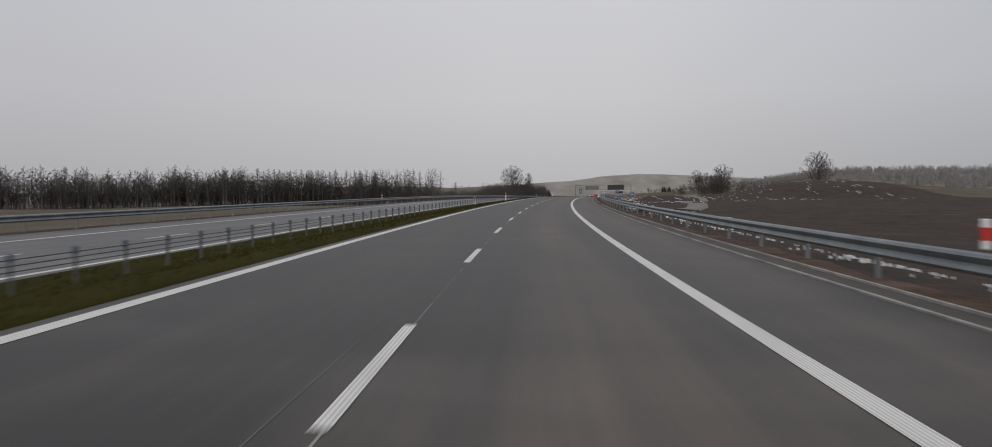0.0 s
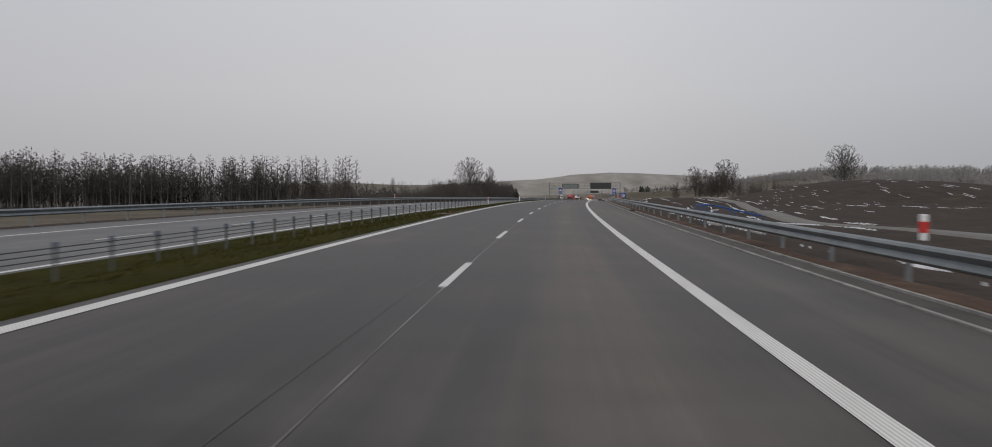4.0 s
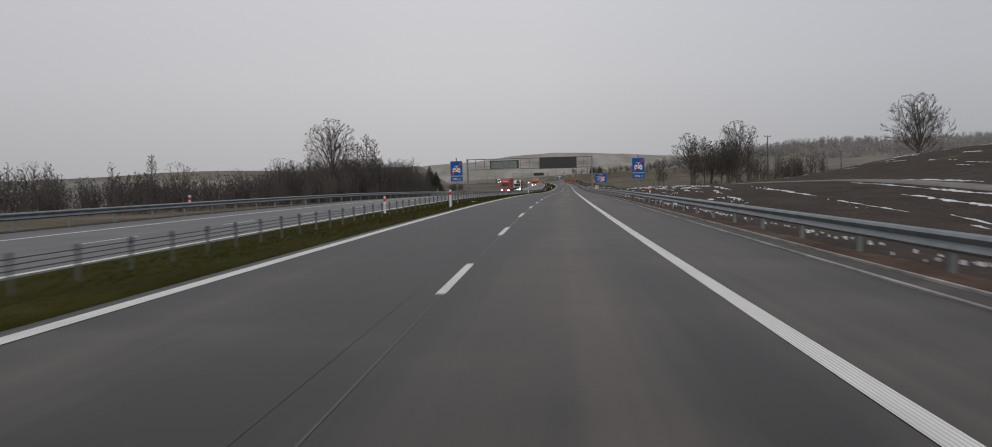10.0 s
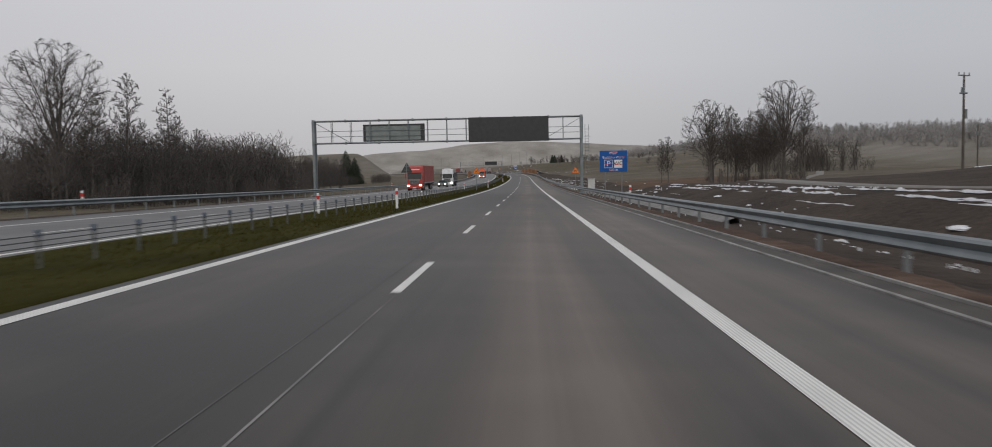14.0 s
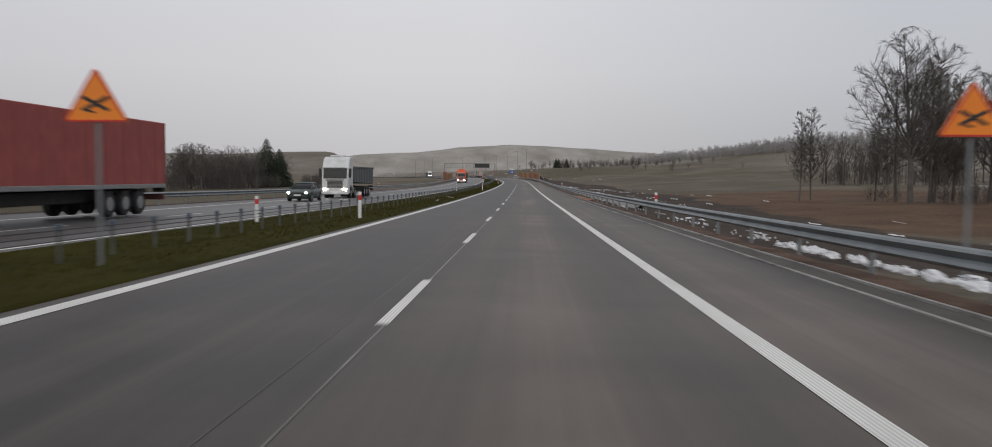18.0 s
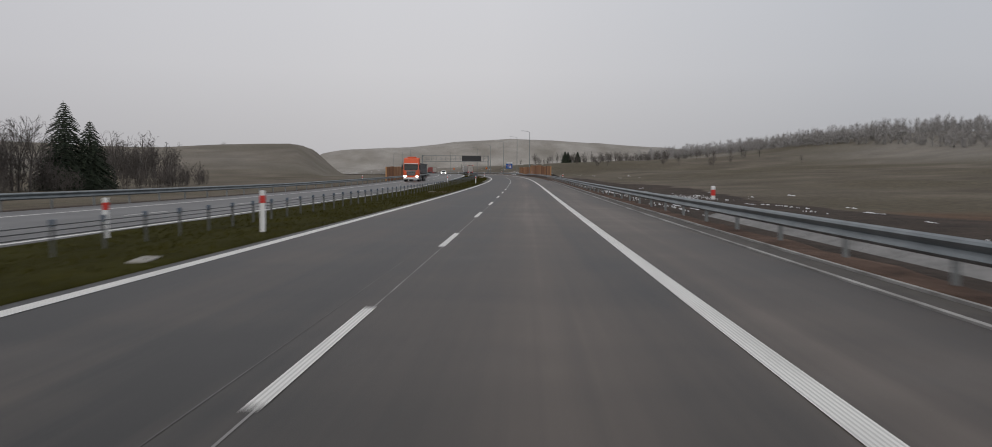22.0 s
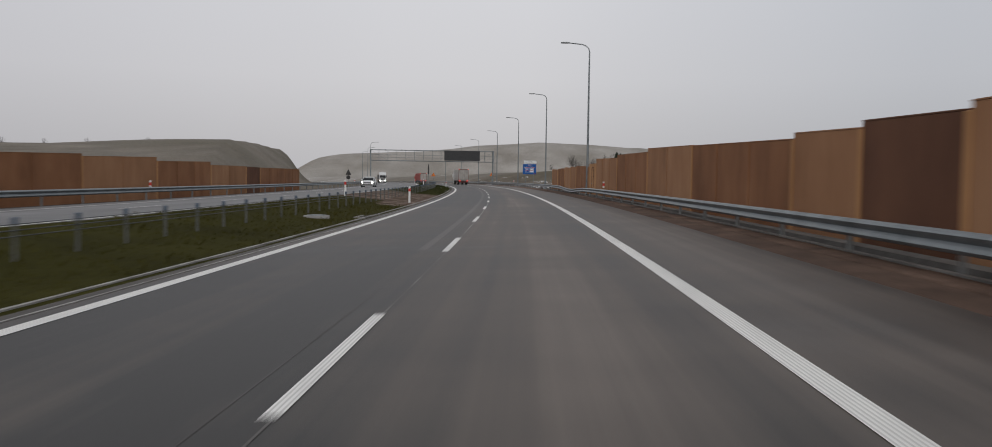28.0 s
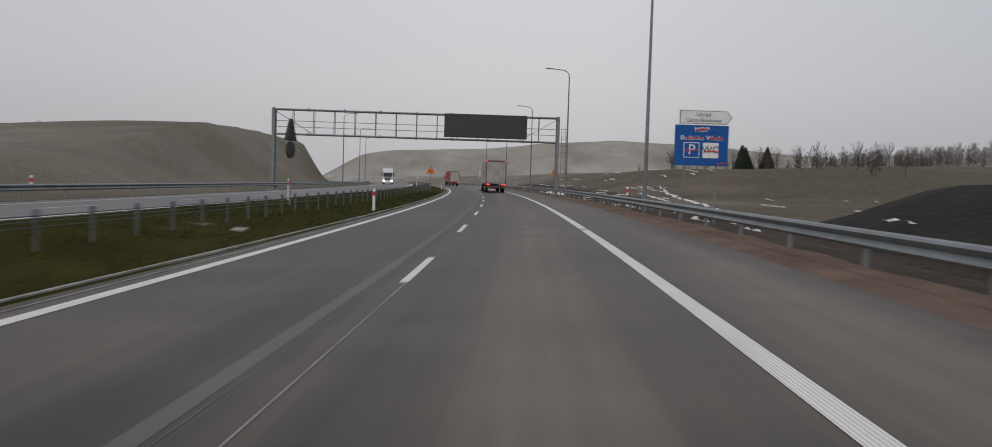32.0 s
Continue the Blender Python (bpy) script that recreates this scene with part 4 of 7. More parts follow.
def sign_back(s, d, z0):
    """Triangular sign for the other direction, seen from behind."""
    t = thing("triangular_sign", "dark grey back of a triangular road sign on a post", "road sign", m=facing(s, d))
    bm = bmesh.new()
    tube(bm, (0, -0.06, -0.3), (0, -0.06, z0 + 0.8), 0.035, n=8)
    part("post", bm, M["steel_dark"], t)
    f = part("sign_face", solid([(-0.44, z0), (0.44, z0), (0.48, z0 + 0.05), (0.03, z0 + 0.84), (-0.03, z0 + 0.84), (-0.48, z0 + 0.05)], -0.02, 0.02), M["sign_rear"], t)
    for z in (z0 + 0.2, z0 + 0.5):
        plate(f, "clamp", -0.2, 0.2, z, z + 0.04, M["steel_dark"], -0.04, 0.03)
    return t


sign_back(430.0, -8.5, 2.35)


def delineator(s, d, short=False):
    t = thing("delineator", "white plastic delineator post with a red reflector band", "delineator post", "delineator posts", m=facing(s, d))
    h = 0.45 if short else 1.05
    base = 0.72 if short else -0.2
    bm = bmesh.new()
    box(bm, (-0.06, -0.05, base), (0.06, 0.05, base + h + (0 if short else 0.2)), 0.015)
    part("post", bm, M["white"], t)
    z = base + h + (0 if short else 0.2)
    bm = bmesh.new()
    box(bm, (-0.065, -0.055, z - 0.32), (0.065, 0.055, z - 0.12), 0.01)
    part("reflector_band", bm, M["red"], t)
    return t


for k, shift in enumerate((3.3, 6.5, 9.5, 8.0, 8.0, 8.7, 6.6, 5.5, 4.5, 5.0, 5.0)):
    s = 1.5 + 100 * k
    delineator(s, -4.95)
    delineator(s, -9.0)
    delineator(s + shift, 7.85, True)
    delineator(s, -21.3, True)


# ---------------------------------------------------------------- noise barriers
def acoustic(name, a, b, c):
    p = Paint(name)
    streak = p.noise(1.0, 5, stretch=(0.8, 0.8, 0.22))
    blot = p.noise(0.35, 4)
    f = p.mix(0.5, streak, blot)
    f = p.mix(0.12, f, p.random())
    col = p.ramp(f, (0.3, a), (0.52, b), (0.72, c))
    p.bump(p.noise(9, 3, stretch=(3, 3, 0.4)), 0.5, 0.02)
    return p.done(col, 0.85, 0, 0.2)


M["acoustic"] = acoustic("orange_brown_acoustic_panel", (0.23, 0.112, 0.055), (0.34, 0.175, 0.09), (0.43, 0.24, 0.13))
M["acoustic_pale"] = acoustic("ochre_acoustic_panel", (0.3, 0.15, 0.065), (0.45, 0.24, 0.11), (0.54, 0.31, 0.155))
M["acoustic_rust"] = acoustic("rust_brown_acoustic_panel", (0.17, 0.075, 0.036), (0.27, 0.125, 0.06), (0.35, 0.175, 0.09))
M["acoustic_dark"] = acoustic("dark_brown_acoustic_panel", (0.07, 0.03, 0.018), (0.13, 0.06, 0.035), (0.19, 0.09, 0.05))


def noise_barrier(d, runs, label):
    """Runs of panels (from, to, heights of the top edge at both ends, kind), set between posts."""
    first = runs[0][0]
    z_ref = float(np.interp(first, SG, LZ))
    t = thing("noise_barrier", label, "noise barrier", "noise barriers", m=facing(first, d, z=z_ref))
    inv = t.matrix_world.inverted()
    rnd = random.Random(int(first))
    side = -1 if d > 0 else 1

    def upright(s, level, w, mat):
        a = inv @ facing(s, d, z=0)
        bm = bmesh.new()
        box(bm, (-0.1, -w, float(top(s, np.clip(d, -21.6, 8.6))) - 0.6), (0.1, w, level), 0.012)
        bm.transform(Matrix.Translation((a.translation.x, a.translation.y, -z_ref)) @ Matrix.Rotation(a.to_euler().z, 4, "Z"))
        part("post", bm, M[mat], t)

    for s0, s1, za, zb, kind in runs:
        n = max(1, int(round((s1 - s0) / 4.2)))
        tone = kind or rnd.choice(("acoustic", "acoustic_pale", "acoustic", "acoustic_rust"))
        for k in range(n):
            a, b = s0 + (s1 - s0) * k / n, s0 + (s1 - s0) * (k + 1) / n
            ha = za + (zb - za) * k / n + float(np.interp(a, SG, LZ))
            hb = za + (zb - za) * (k + 1) / n + float(np.interp(b, SG, LZ))
            foot = float(top(a, np.clip(d, -21.6, 8.6))) - 0.5
            pa, pb = inv @ facing(a, d, z=0), inv @ facing(b, d, z=0)
            run = (pb.translation - pa.translation).xy
            yaw = -math.atan2(run.x, run.y)
            place = Matrix.Translation((pa.translation.x, pa.translation.y, -z_ref)) @ Matrix.Rotation(yaw, 4, "Z")
            bm = bmesh.new()
            for v in box(bm, (-0.07, 0.06, foot), (0.07, run.length - 0.06, hb)):
                if v.co.z > foot + 0.5 and v.co.y < 1.0:
                    v.co.z = ha
            bmesh.ops.bevel(bm, geom=bm.edges[:], offset=0.012, segments=1, affect="EDGES")
            bm.transform(place)
            p = part("panel", bm, M[tone], t, "darker brown panel" if tone == "acoustic_dark" else "")
            bm = bmesh.new()
            for v in box(bm, (-0.078, 0.05, hb), (0.078, run.length - 0.05, hb + 0.025)):
                if v.co.y < 1.0:
                    v.co.z += ha - hb
            bm.transform(place)
            part("cap", bm, M[tone], p)
            upright(a, ha - 0.01, 0.07 if k else 0.11, "acoustic_pale" if k == 0 else tone)
            if kind == "acoustic_pale":
                bm = bmesh.new()
                x = side * 0.09
                mid = run.length * 0.45
                for y0, y1, z0, z1 in ((mid - 0.55, mid - 0.47, 0.2, 2.3), (mid + 0.47, mid + 0.55, 0.2, 2.3), (mid - 0.55, mid + 0.55, 2.3, 2.38)):
                    box(bm, (min(x, x * 0.7), y0, foot + z0 + 0.4), (max(x, x * 0.7), y1, foot + z1 + 0.4), 0.01)
                bm.transform(place)
                part("door_frame", bm, M["acoustic_dark"], p, "dark frame of a service door")
                bm = bmesh.new()
                box(bm, (min(x * 0.7, x * 1.5), mid + 0.3, foot + 1.45), (max(x * 0.7, x * 1.5), mid + 0.42, foot + 1.5), 0.008)
                bm.transform(place)
                part("handle", bm, M["steel_dark"], p)
    upright(runs[-1][1], zb + float(np.interp(runs[-1][1], SG, LZ)) - 0.01, 0.08, "acoustic_pale")
    return t


noise_barrier(8.3, ((750, 761.2, 2.68, 2.76, ""), (761.2, 765.2, 2.64, 2.73, "acoustic_dark"), (765.2, 769.3, 2.6, 2.71, "acoustic"),
                    (769.3, 781, 2.57, 2.86, "acoustic_rust"), (781, 791.3, 2.88, 3.12, "acoustic"), (791.3, 802.4, 2.94, 3.1, "acoustic_rust"),
                    (802.4, 813.4, 2.92, 3.1, "acoustic"), (813.4, 817.8, 2.76, 2.79, "acoustic_pale"), (817.8, 827.6, 2.58, 2.78, "acoustic_rust"),
                    (827.6, 832.6, 2.66, 2.78, "acoustic"), (832.6, 837.8, 2.65, 2.78, "acoustic"), (837.8, 841.6, 2.65, 2.73, "acoustic_rust"),
                    (841.6, 845, 2.64, 2.7, "acoustic_rust"), (845, 851.2, 2.61, 2.72, "acoustic")), "orange-brown noise barrier panels behind the guard rail")
noise_barrier(-22.6, ((734, 745, 2.3, 2.42, "acoustic_rust"), (745, 756, 2.32, 2.44, "acoustic"), (756, 766, 2.34, 2.46, "acoustic_rust"), (766, 776, 2.3, 2.45, "acoustic"),
                      (776, 780, 2.32, 2.4, "acoustic_pale"), (780, 785, 2.36, 2.46, "acoustic"), (785, 795.2, 2.36, 2.56, "acoustic_rust"), (795.2, 805.7, 2.43, 2.62, "acoustic"),
                      (805.7, 816.9, 2.36, 2.52, "acoustic_rust"), (816.9, 827.2, 2.27, 2.3, "acoustic"), (827.2, 832.3, 2.27, 2.25, "acoustic_dark"),
                      (832.3, 851.4, 2.24, 2.29, "acoustic_rust")), "rust-brown noise barrier panels along the far carriageway")


# ---------------------------------------------------------------- lamps and poles
def street_lamp(s, d, reach):
    t = thing("street_lamp", "tall galvanised street lamp with a curved arm", "street lamp", "street lamps", m=facing(s, d))
    bm = bmesh.new()
    tube(bm, (0, 0, -0.3), (0, 0, 0.9), 0.13, 0.13, 12)
    tube(bm, (0, 0, 0.9), (0, 0, 11.9), 0.105, 0.055, 12)
    part("mast", bm, M["steel"], t)
    bm = bmesh.new()
    pts = [(0, 0, 11.9)] + [(reach * 0.38 * (1 - math.cos(a)), 0, 11.9 + 0.62 * math.sin(a)) for a in (0.4, 0.8, 1.2, 1.57)] + [(reach * 0.8, 0, 12.6)]
    for a, b in zip(pts, pts[1:]):
        tube(bm, a, b, 0.045, 0.042, 8)
    part("arm", bm, M["steel"], t)
    bm = bmesh.new()
    sg = 1 if reach > 0 else -1
    box(bm, (min(reach * 0.78, reach * 0.78 + sg * 0.75), -0.13, 12.57), (max(reach * 0.78, reach * 0.78 + sg * 0.75), 0.13, 12.67), 0.03)
    part("lamp_head", bm, M["steel_dark"], t)
    return t


for s in (819, 861, 904, 946, 988, 1030, 1072):
    street_lamp(s, 8.22 if s < 850 else 8.35, -2.1)
for s in (1010, 1052, 1094):
    street_lamp(s, -22.0, 2.1)

M["wood"] = plain("weathered_pole_wood", (0.06, 0.05, 0.042), (0.14, 0.12, 0.1), 1.5, 0.9, 0, 0.4, stretch=(4, 4, 0.4))


def land_z(s, d):
    X, Y = plan(np.array([[s]]), np.array([[d]]))
    return float(terrain(np.array([[float(s)]]), np.array([[float(d)]]), X, Y)[0, 0])


def on_land(s, d, turn=0.0, sink=0.0):
    x, y = plan(s, d)
    return pose(float(x), float(y), land_z(s, d) - sink, 0, 0, turn)


def power_pole(s, d, h, turn):
    t = thing("power_pole", "weathered wooden power pole with a cross-arm and switchgear", "power pole", "power poles", m=on_land(s, d, turn, 0.2))
    bm = bmesh.new()
    tube(bm, (0, 0, 0), (0, 0, h), 0.16, 0.1, 10)
    part("pole", bm, M["wood"], t)
    bm = bmesh.new()
    box(bm, (-0.95, -0.06, h - 0.12), (0.95, 0.06, h), 0.01)
    part("cross_arm", bm, M["steel_dark"], t)
    for x in (-0.85, 0.0, 0.85):
        bm = bmesh.new()
        tube(bm, (x, 0, h), (x, 0, h + 0.28), 0.07, 0.05, 8)
        part("insulator", bm, M["kerb"], t)
    bm = bmesh.new()
    box(bm, (-0.5, -0.2, h - 2.0), (0.35, 0.2, h - 1.85), 0.02)
    box(bm, (-0.35, -0.22, h - 1.85), (-0.1, 0.1, h - 1.3), 0.02)
    box(bm, (0.05, -0.22, h - 4.6), (0.35, 0.15, h - 3.6), 0.03)
    part("switchgear", bm, M["steel_dark"], t)
    return t


power_pole(450.5, 48, 10.2, 20)
power_pole(520, 86, 9.5, 20)

# concrete drain behind the verge, side road over the fields
def channel(s0, s1):
    """Lined trough behind the verge: near lip, bed and the far slope that faces the road."""
    o = sheet("drain_channel", np.arange(s0, s1, 2.0), np.array([8.3, 8.42, 8.7, 9.1, 9.85, 9.98]),
              lambda S, D, X, Y: top(S, 8.3 + 0 * D) + np.interp(D, [8.3, 8.42, 8.7, 9.1, 9.85, 9.98], [-0.04, -0.04, -0.26, -0.28, -0.04, -0.04]), M["slab"], 0.5)
    return tagged(o, "pale concrete drainage channel behind the verge", "drain", kind="structure")


p = Paint("stained_concrete_slabs")
sep = p.node("ShaderNodeSeparateXYZ")
p.link(p.node("ShaderNodeTexCoord").outputs["UV"], sep.inputs[0])
gap = p.ramp(p.maths("FRACT", p.maths("MULTIPLY", sep.outputs["Y"], 0.5)), (0.0, 1.0), (0.03, 0.0))
c = p.ramp(p.mix(0.45, p.noise(0.8, 5), p.noise(7, 4)), (0.3, (0.1, 0.096, 0.09)), (0.7, (0.27, 0.262, 0.25)))
c = p.mix(gap, c, (0.05, 0.045, 0.04))
p.bump(p.noise(12, 4), 0.3, 0.01)
M["slab"] = p.done(c, 0.85)
channel(392, 449)
channel(530, 618)
short_drain = sheet("drain_channel", np.arange(56.2, 58.9, 0.5), np.array([8.2, 8.3, 9.4, 10.6, 11.8, 12.0]),
                    lambda S, D, X, Y: terrain(S, D, X, Y) + np.where((S < 56.5) | (S > 58.4), 0.16, 0.08) + 0.02 * (D - 8), M["slab"], 0.3)
tagged(short_drain, "pale concrete drainage chute down the bank", "drain", kind="structure")
SIDE = [(84, 15.5), (100, 19.2), (131, 23.2), (160, 24.6), (180, 25.4), (215, 28.5), (250, 33.5), (285, 38), (308, 38.5), (330, 34), (352, 28), (400, 26), (450, 28), (490, 34), (540, 52), (600, 84), (700, 120)]


def side_line(s):
    return np.interp(s, [p[0] for p in SIDE], [p[1] for p in SIDE])


rows = np.arange(88, 690, 4.0)
S0 = np.repeat(rows[:, None], 4, 1)
D0 = side_line(S0) + np.array([-1.6, -1.3, 1.3, 1.6])
side_road = sheet("side_road", rows, np.array([-1.6, -1.3, 1.3, 1.6]), lambda S, D, X, Y: S * 0, M["track"])
X0, Y0 = plan(S0, D0)
Z0 = terrain(S0, D0, X0, Y0) + np.array([-0.25, 0.12, 0.12, -0.25])
side_road.data.vertices.foreach_set("co", np.stack([X0, Y0, Z0], -1).ravel())
tagged(side_road, "narrow pale gravel side road across the fields", "side road", kind="structure")


# ---------------------------------------------------------------- trees
def arc(a, control, b, k, rnd, wander):
    """Points on a bowed line from a to b, a little uneven."""
    pts = []
    for i in range(k + 1):
        u = i / k
        p = a * (1 - u) ** 2 + control * (2 * u * (1 - u)) + b * u ** 2
        g = wander * math.sin(math.pi * u)
        pts.append(p + Vector((rnd.gauss(0, g), rnd.gauss(0, g), rnd.gauss(0, g))))
    return pts


def point_on(pts, w):
    q = min(int(w * (len(pts) - 1)), len(pts) - 2)
    return pts[q].lerp(pts[q + 1], w * (len(pts) - 1) - q), (pts[q + 1] - pts[q]).normalized()


def grow(seed, h, style, light):
    """Bare winter tree of height h: main wood and fine twigs."""
    rnd = random.Random(seed)
    wood, fine = Limbs(), Limbs()
    rad = h * {"round": 0.019, "tall": 0.0128, "slim": 0.0105, "brush": 0.008}[style]
    limbs = []
    up = Vector((0, 0, 1))
    if style == "round":
        fork = h * 0.2
        stem = arc(Vector((0, 0, -0.3)), Vector((0.1, 0, h * 0.2)), Vector((rnd.gauss(0, 0.3), rnd.gauss(0, 0.3), h * 0.42)), 5, rnd, 0.05)
        wood.limb(stem, rad, rad * 0.6, 6 if light else 9)
        n = 12 if light else 19
        for i in range(n):
            u = (i + 0.5) / n
            a = i * 2.4 + rnd.uniform(-0.3, 0.3)
            low = math.radians(4 + 92 * u ** 0.8)
            tip = Vector((math.cos(a) * math.sin(low) * h * 0.36, math.sin(a) * math.sin(low) * h * 0.36, h * 0.58 + math.cos(low) * h * 0.42)) * rnd.uniform(0.9, 1.04)
            p, _ = point_on(stem, 0.98 - 0.5 * u * rnd.uniform(0.7, 1.0))
            out = Vector((tip.x, tip.y, 0))
            c = p + up * (tip.z - p.z) * (0.45 if u < 0.6 else 0.2) + out * 0.42
            limbs.append((arc(p, c, tip, 7, rnd, h * 0.008), rad * (0.5 - 0.28 * u), 0.3 if u < 0.5 else 0.22, h * 0.17))
        n2, n3 = (9, 17) if light else (16, 22)
    elif style in ("tall", "slim"):
        stem = arc(Vector((0, 0, -0.3)), Vector((rnd.gauss(0, 0.25), rnd.gauss(0, 0.25), h * 0.5)), Vector((rnd.gauss(0, 0.35), rnd.gauss(0, 0.35), h)), 8, rnd, 0.04)
        wood.limb(stem[::2] if light else stem, rad, 0.02, 5 if light else 8)
        n = (24 if light else 44) if style == "tall" else (20 if light else 34)
        first = 0.24 if style == "tall" else 0.16
        for i in range(n):
            u = first + (0.97 - first) * (i + rnd.random()) / n
            a = i * 2.4 + rnd.uniform(-0.4, 0.4)
            p, _ = point_on(stem, u)
            v = (u - first) / (1 - first)
            if style == "tall":
                reach = h * 0.2 * min(1.0, 0.55 + 2.2 * v) * (1.06 - v) ** 0.7 * rnd.uniform(0.7, 1.15)
                d1 = Vector((math.cos(a), math.sin(a), rnd.uniform(0.05, 0.5)))
            else:
                reach = h * 0.27 * (1.12 - v) ** 0.8 * rnd.uniform(0.7, 1.1)
                d1 = Vector((math.cos(a), math.sin(a), rnd.uniform(0.9, 1.5)))
            d1.normalize()
            c = p + d1 * reach * 0.5 - up * reach * 0.06
            limbs.append((arc(p, c, p + d1 * reach + up * reach * 0.1, 4, rnd, reach * 0.02), rad * (0.3 - 0.16 * u), 0.2, reach * 0.42))
        n2, n3 = (5, 24) if light else (8, 15)
    else:
        n = 8 if light else 18
        for i in range(n):
            a = i * 2.4 + rnd.uniform(-0.5, 0.5)
            r = h * 0.42 * math.sqrt((i + 0.5) / n)
            foot = Vector((math.cos(a) * r * 0.35, math.sin(a) * r * 0.35, -0.2))
            tip = Vector((math.cos(a) * r, math.sin(a) * r, h * (1.0 - 0.32 * (r / (h * 0.42)) ** 2) * rnd.uniform(0.86, 1.05)))
            c = foot.lerp(tip, 0.45) + up * h * 0.1
            limbs.append((arc(foot, c, tip, 6, rnd, h * 0.012), rad * rnd.uniform(0.7, 1.1), 0.12, h * 0.2))
        n2, n3 = (8, 8) if light else (11, 11)
    thick = 0.024 if light else 0.017
    if style == "round" and light:
        thick = 0.022
    if style == "tall" and light:
        n2, n3, thick = 5, 16, 0.029
    if style == "brush" and light:
        n2, n3, thick = 6, 11, 0.033
    shell = {"round": (0.4, 0.56, 0.45), "brush": (0.5, 0.3, 0.72), "tall": (0.3, 0.55, 0.48), "slim": (0.17, 0.56, 0.45)}[style]

    def inside(p):
        """Keeps a twig's end within the rounded crown."""
        v = Vector((p.x / (shell[0] * h), p.y / (shell[0] * h), (p.z - shell[1] * h) / (shell[2] * h)))
        if v.length < 1:
            return p
        v *= rnd.uniform(0.93, 1.02) / v.length
        return Vector((v.x * shell[0] * h, v.y * shell[0] * h, v.z * shell[2] * h + shell[1] * h))

    for pts, r1, start, span in limbs:
        wood.limb(pts[::2] + ([] if (len(pts) - 1) % 2 == 0 else [pts[-1]]) if light else pts, r1, 0.015, 3 if light else 5)
        for m in range(n2):
            w = start + (1 - start) * (m + rnd.random()) / n2
            w = min(w, 0.995)
            p2, t2 = point_on(pts, w)
            side = Vector((rnd.gauss(0, 1), rnd.gauss(0, 1), rnd.gauss(0, 0.8)))
            side = (side - t2 * side.dot(t2)).normalized()
            d2 = (t2 * 0.6 + side * 0.85 + up * 0.1).normalized()
            ln = span * rnd.uniform(0.6, 1.15) * (1.2 - 0.55 * w)
            l2 = arc(p2, p2 + d2 * ln * 0.5, inside(p2 + d2 * ln + up * ln * 0.12), 1 if light else 3, rnd, ln * 0.03)
            fine.limb(l2, max(thick * 1.15, r1 * 0.22), thick * 0.6, 3)
            for _ in range(n3):
                p3, t3 = point_on(l2, rnd.uniform(0.15, 0.99))
                s3 = Vector((rnd.gauss(0, 1), rnd.gauss(0, 1), rnd.gauss(0, 1)))
                d3 = (t3 * 0.8 + (s3 - t3 * s3.dot(t3)).normalized() * rnd.uniform(0.4, 0.9) + up * 0.15).normalized()
                end = inside(p3 + d3 * ln * rnd.uniform(0.25, 0.6))
                if light:
                    fine.sliver(p3, end, d3.cross(s3).normalized() * thick)
                else:
                    fine.spike(p3, end, thick)
    return wood, fine


STYLE = {"round": "bare broad-crowned deciduous tree", "tall": "tall straight bare alder with short branches",
         "slim": "slim bare birch with upswept twigs", "brush": "low bare brown bush with many stems"}


NAMES = {"round": "broadleaf_tree", "tall": "alder_tree", "slim": "birch_tree", "brush": "bush"}


def tree(seed, h, style, name, label, light):
    wood, fine = grow(seed, h, style, light)
    t = thing(name, label, "tree" if style != "brush" else "bush", "bare trees by the motorway" if style != "brush" else "bare bushes")
    for nm, g, mat in (("trunk", wood, M["bark"]), ("crown", fine, M["twig"])):
        o = new(nm, g.mesh(nm, mat))
        o.parent = t
    return t


KIND = {}


def plant(style, s, d, h, seed, turn=None, light=True):
    """A tree of its own at a station and offset; alike trees share their meshes."""
    rnd = random.Random(seed * 77 + int(s * 3) + int(d * 7))
    base = {"round": 18.0, "tall": 13.0, "slim": 13.0, "brush": 5.0}[style]
    key = (style, seed, light)
    m = on_land(s, d, rnd.uniform(0, 360) if turn is None else turn, 0.05)
    k = h / base
    m = m @ Matrix.Diagonal((k * rnd.uniform(0.9, 1.1), k * rnd.uniform(0.9, 1.1), k, 1))
    if key not in KIND:
        KIND[key] = tree(seed, base, style, NAMES[style], STYLE[style], light)
        KIND[key].matrix_world = m
        return KIND[key]
    o = copy_thing(KIND[key], Matrix())
    o.matrix_basis = m
    return o


def undergrowth(label, spots):
    """A thicket of bushes grown into one another."""
    forms = []
    for seed in range(1, 5):
        wood, fine = grow(seed, 5.0, "brush", True)
        k = len(wood.v)
        forms.append((np.array(wood.v + fine.v), wood.f + [tuple(i + k for i in f) for f in fine.f]))
    verts, faces, k = [], [], 0
    for n, (s, d, h) in enumerate(spots):
        v, f = forms[n % 4]
        a = n * 1.9
        x, y = plan(s, d)
        turn = np.array([[math.cos(a), -math.sin(a), 0], [math.sin(a), math.cos(a), 0], [0, 0, 1]])
        wide = 0.8 + 0.15 * math.sin(n * 2.7)
        q = (v * np.array([wide, wide, 1.0])) @ turn.T * (h / 5.0) + np.array([float(x), float(y), land_z(s, d)])
        verts += q.tolist()
        faces += [tuple(i + k for i in g) for g in f]
        k += len(v)
    me = bpy.data.meshes.new("undergrowth")
    me.from_pydata(verts, [], faces)
    me.materials.append(M["twig"])
    return tagged(new("undergrowth", me), label, "undergrowth", kind="stuff")


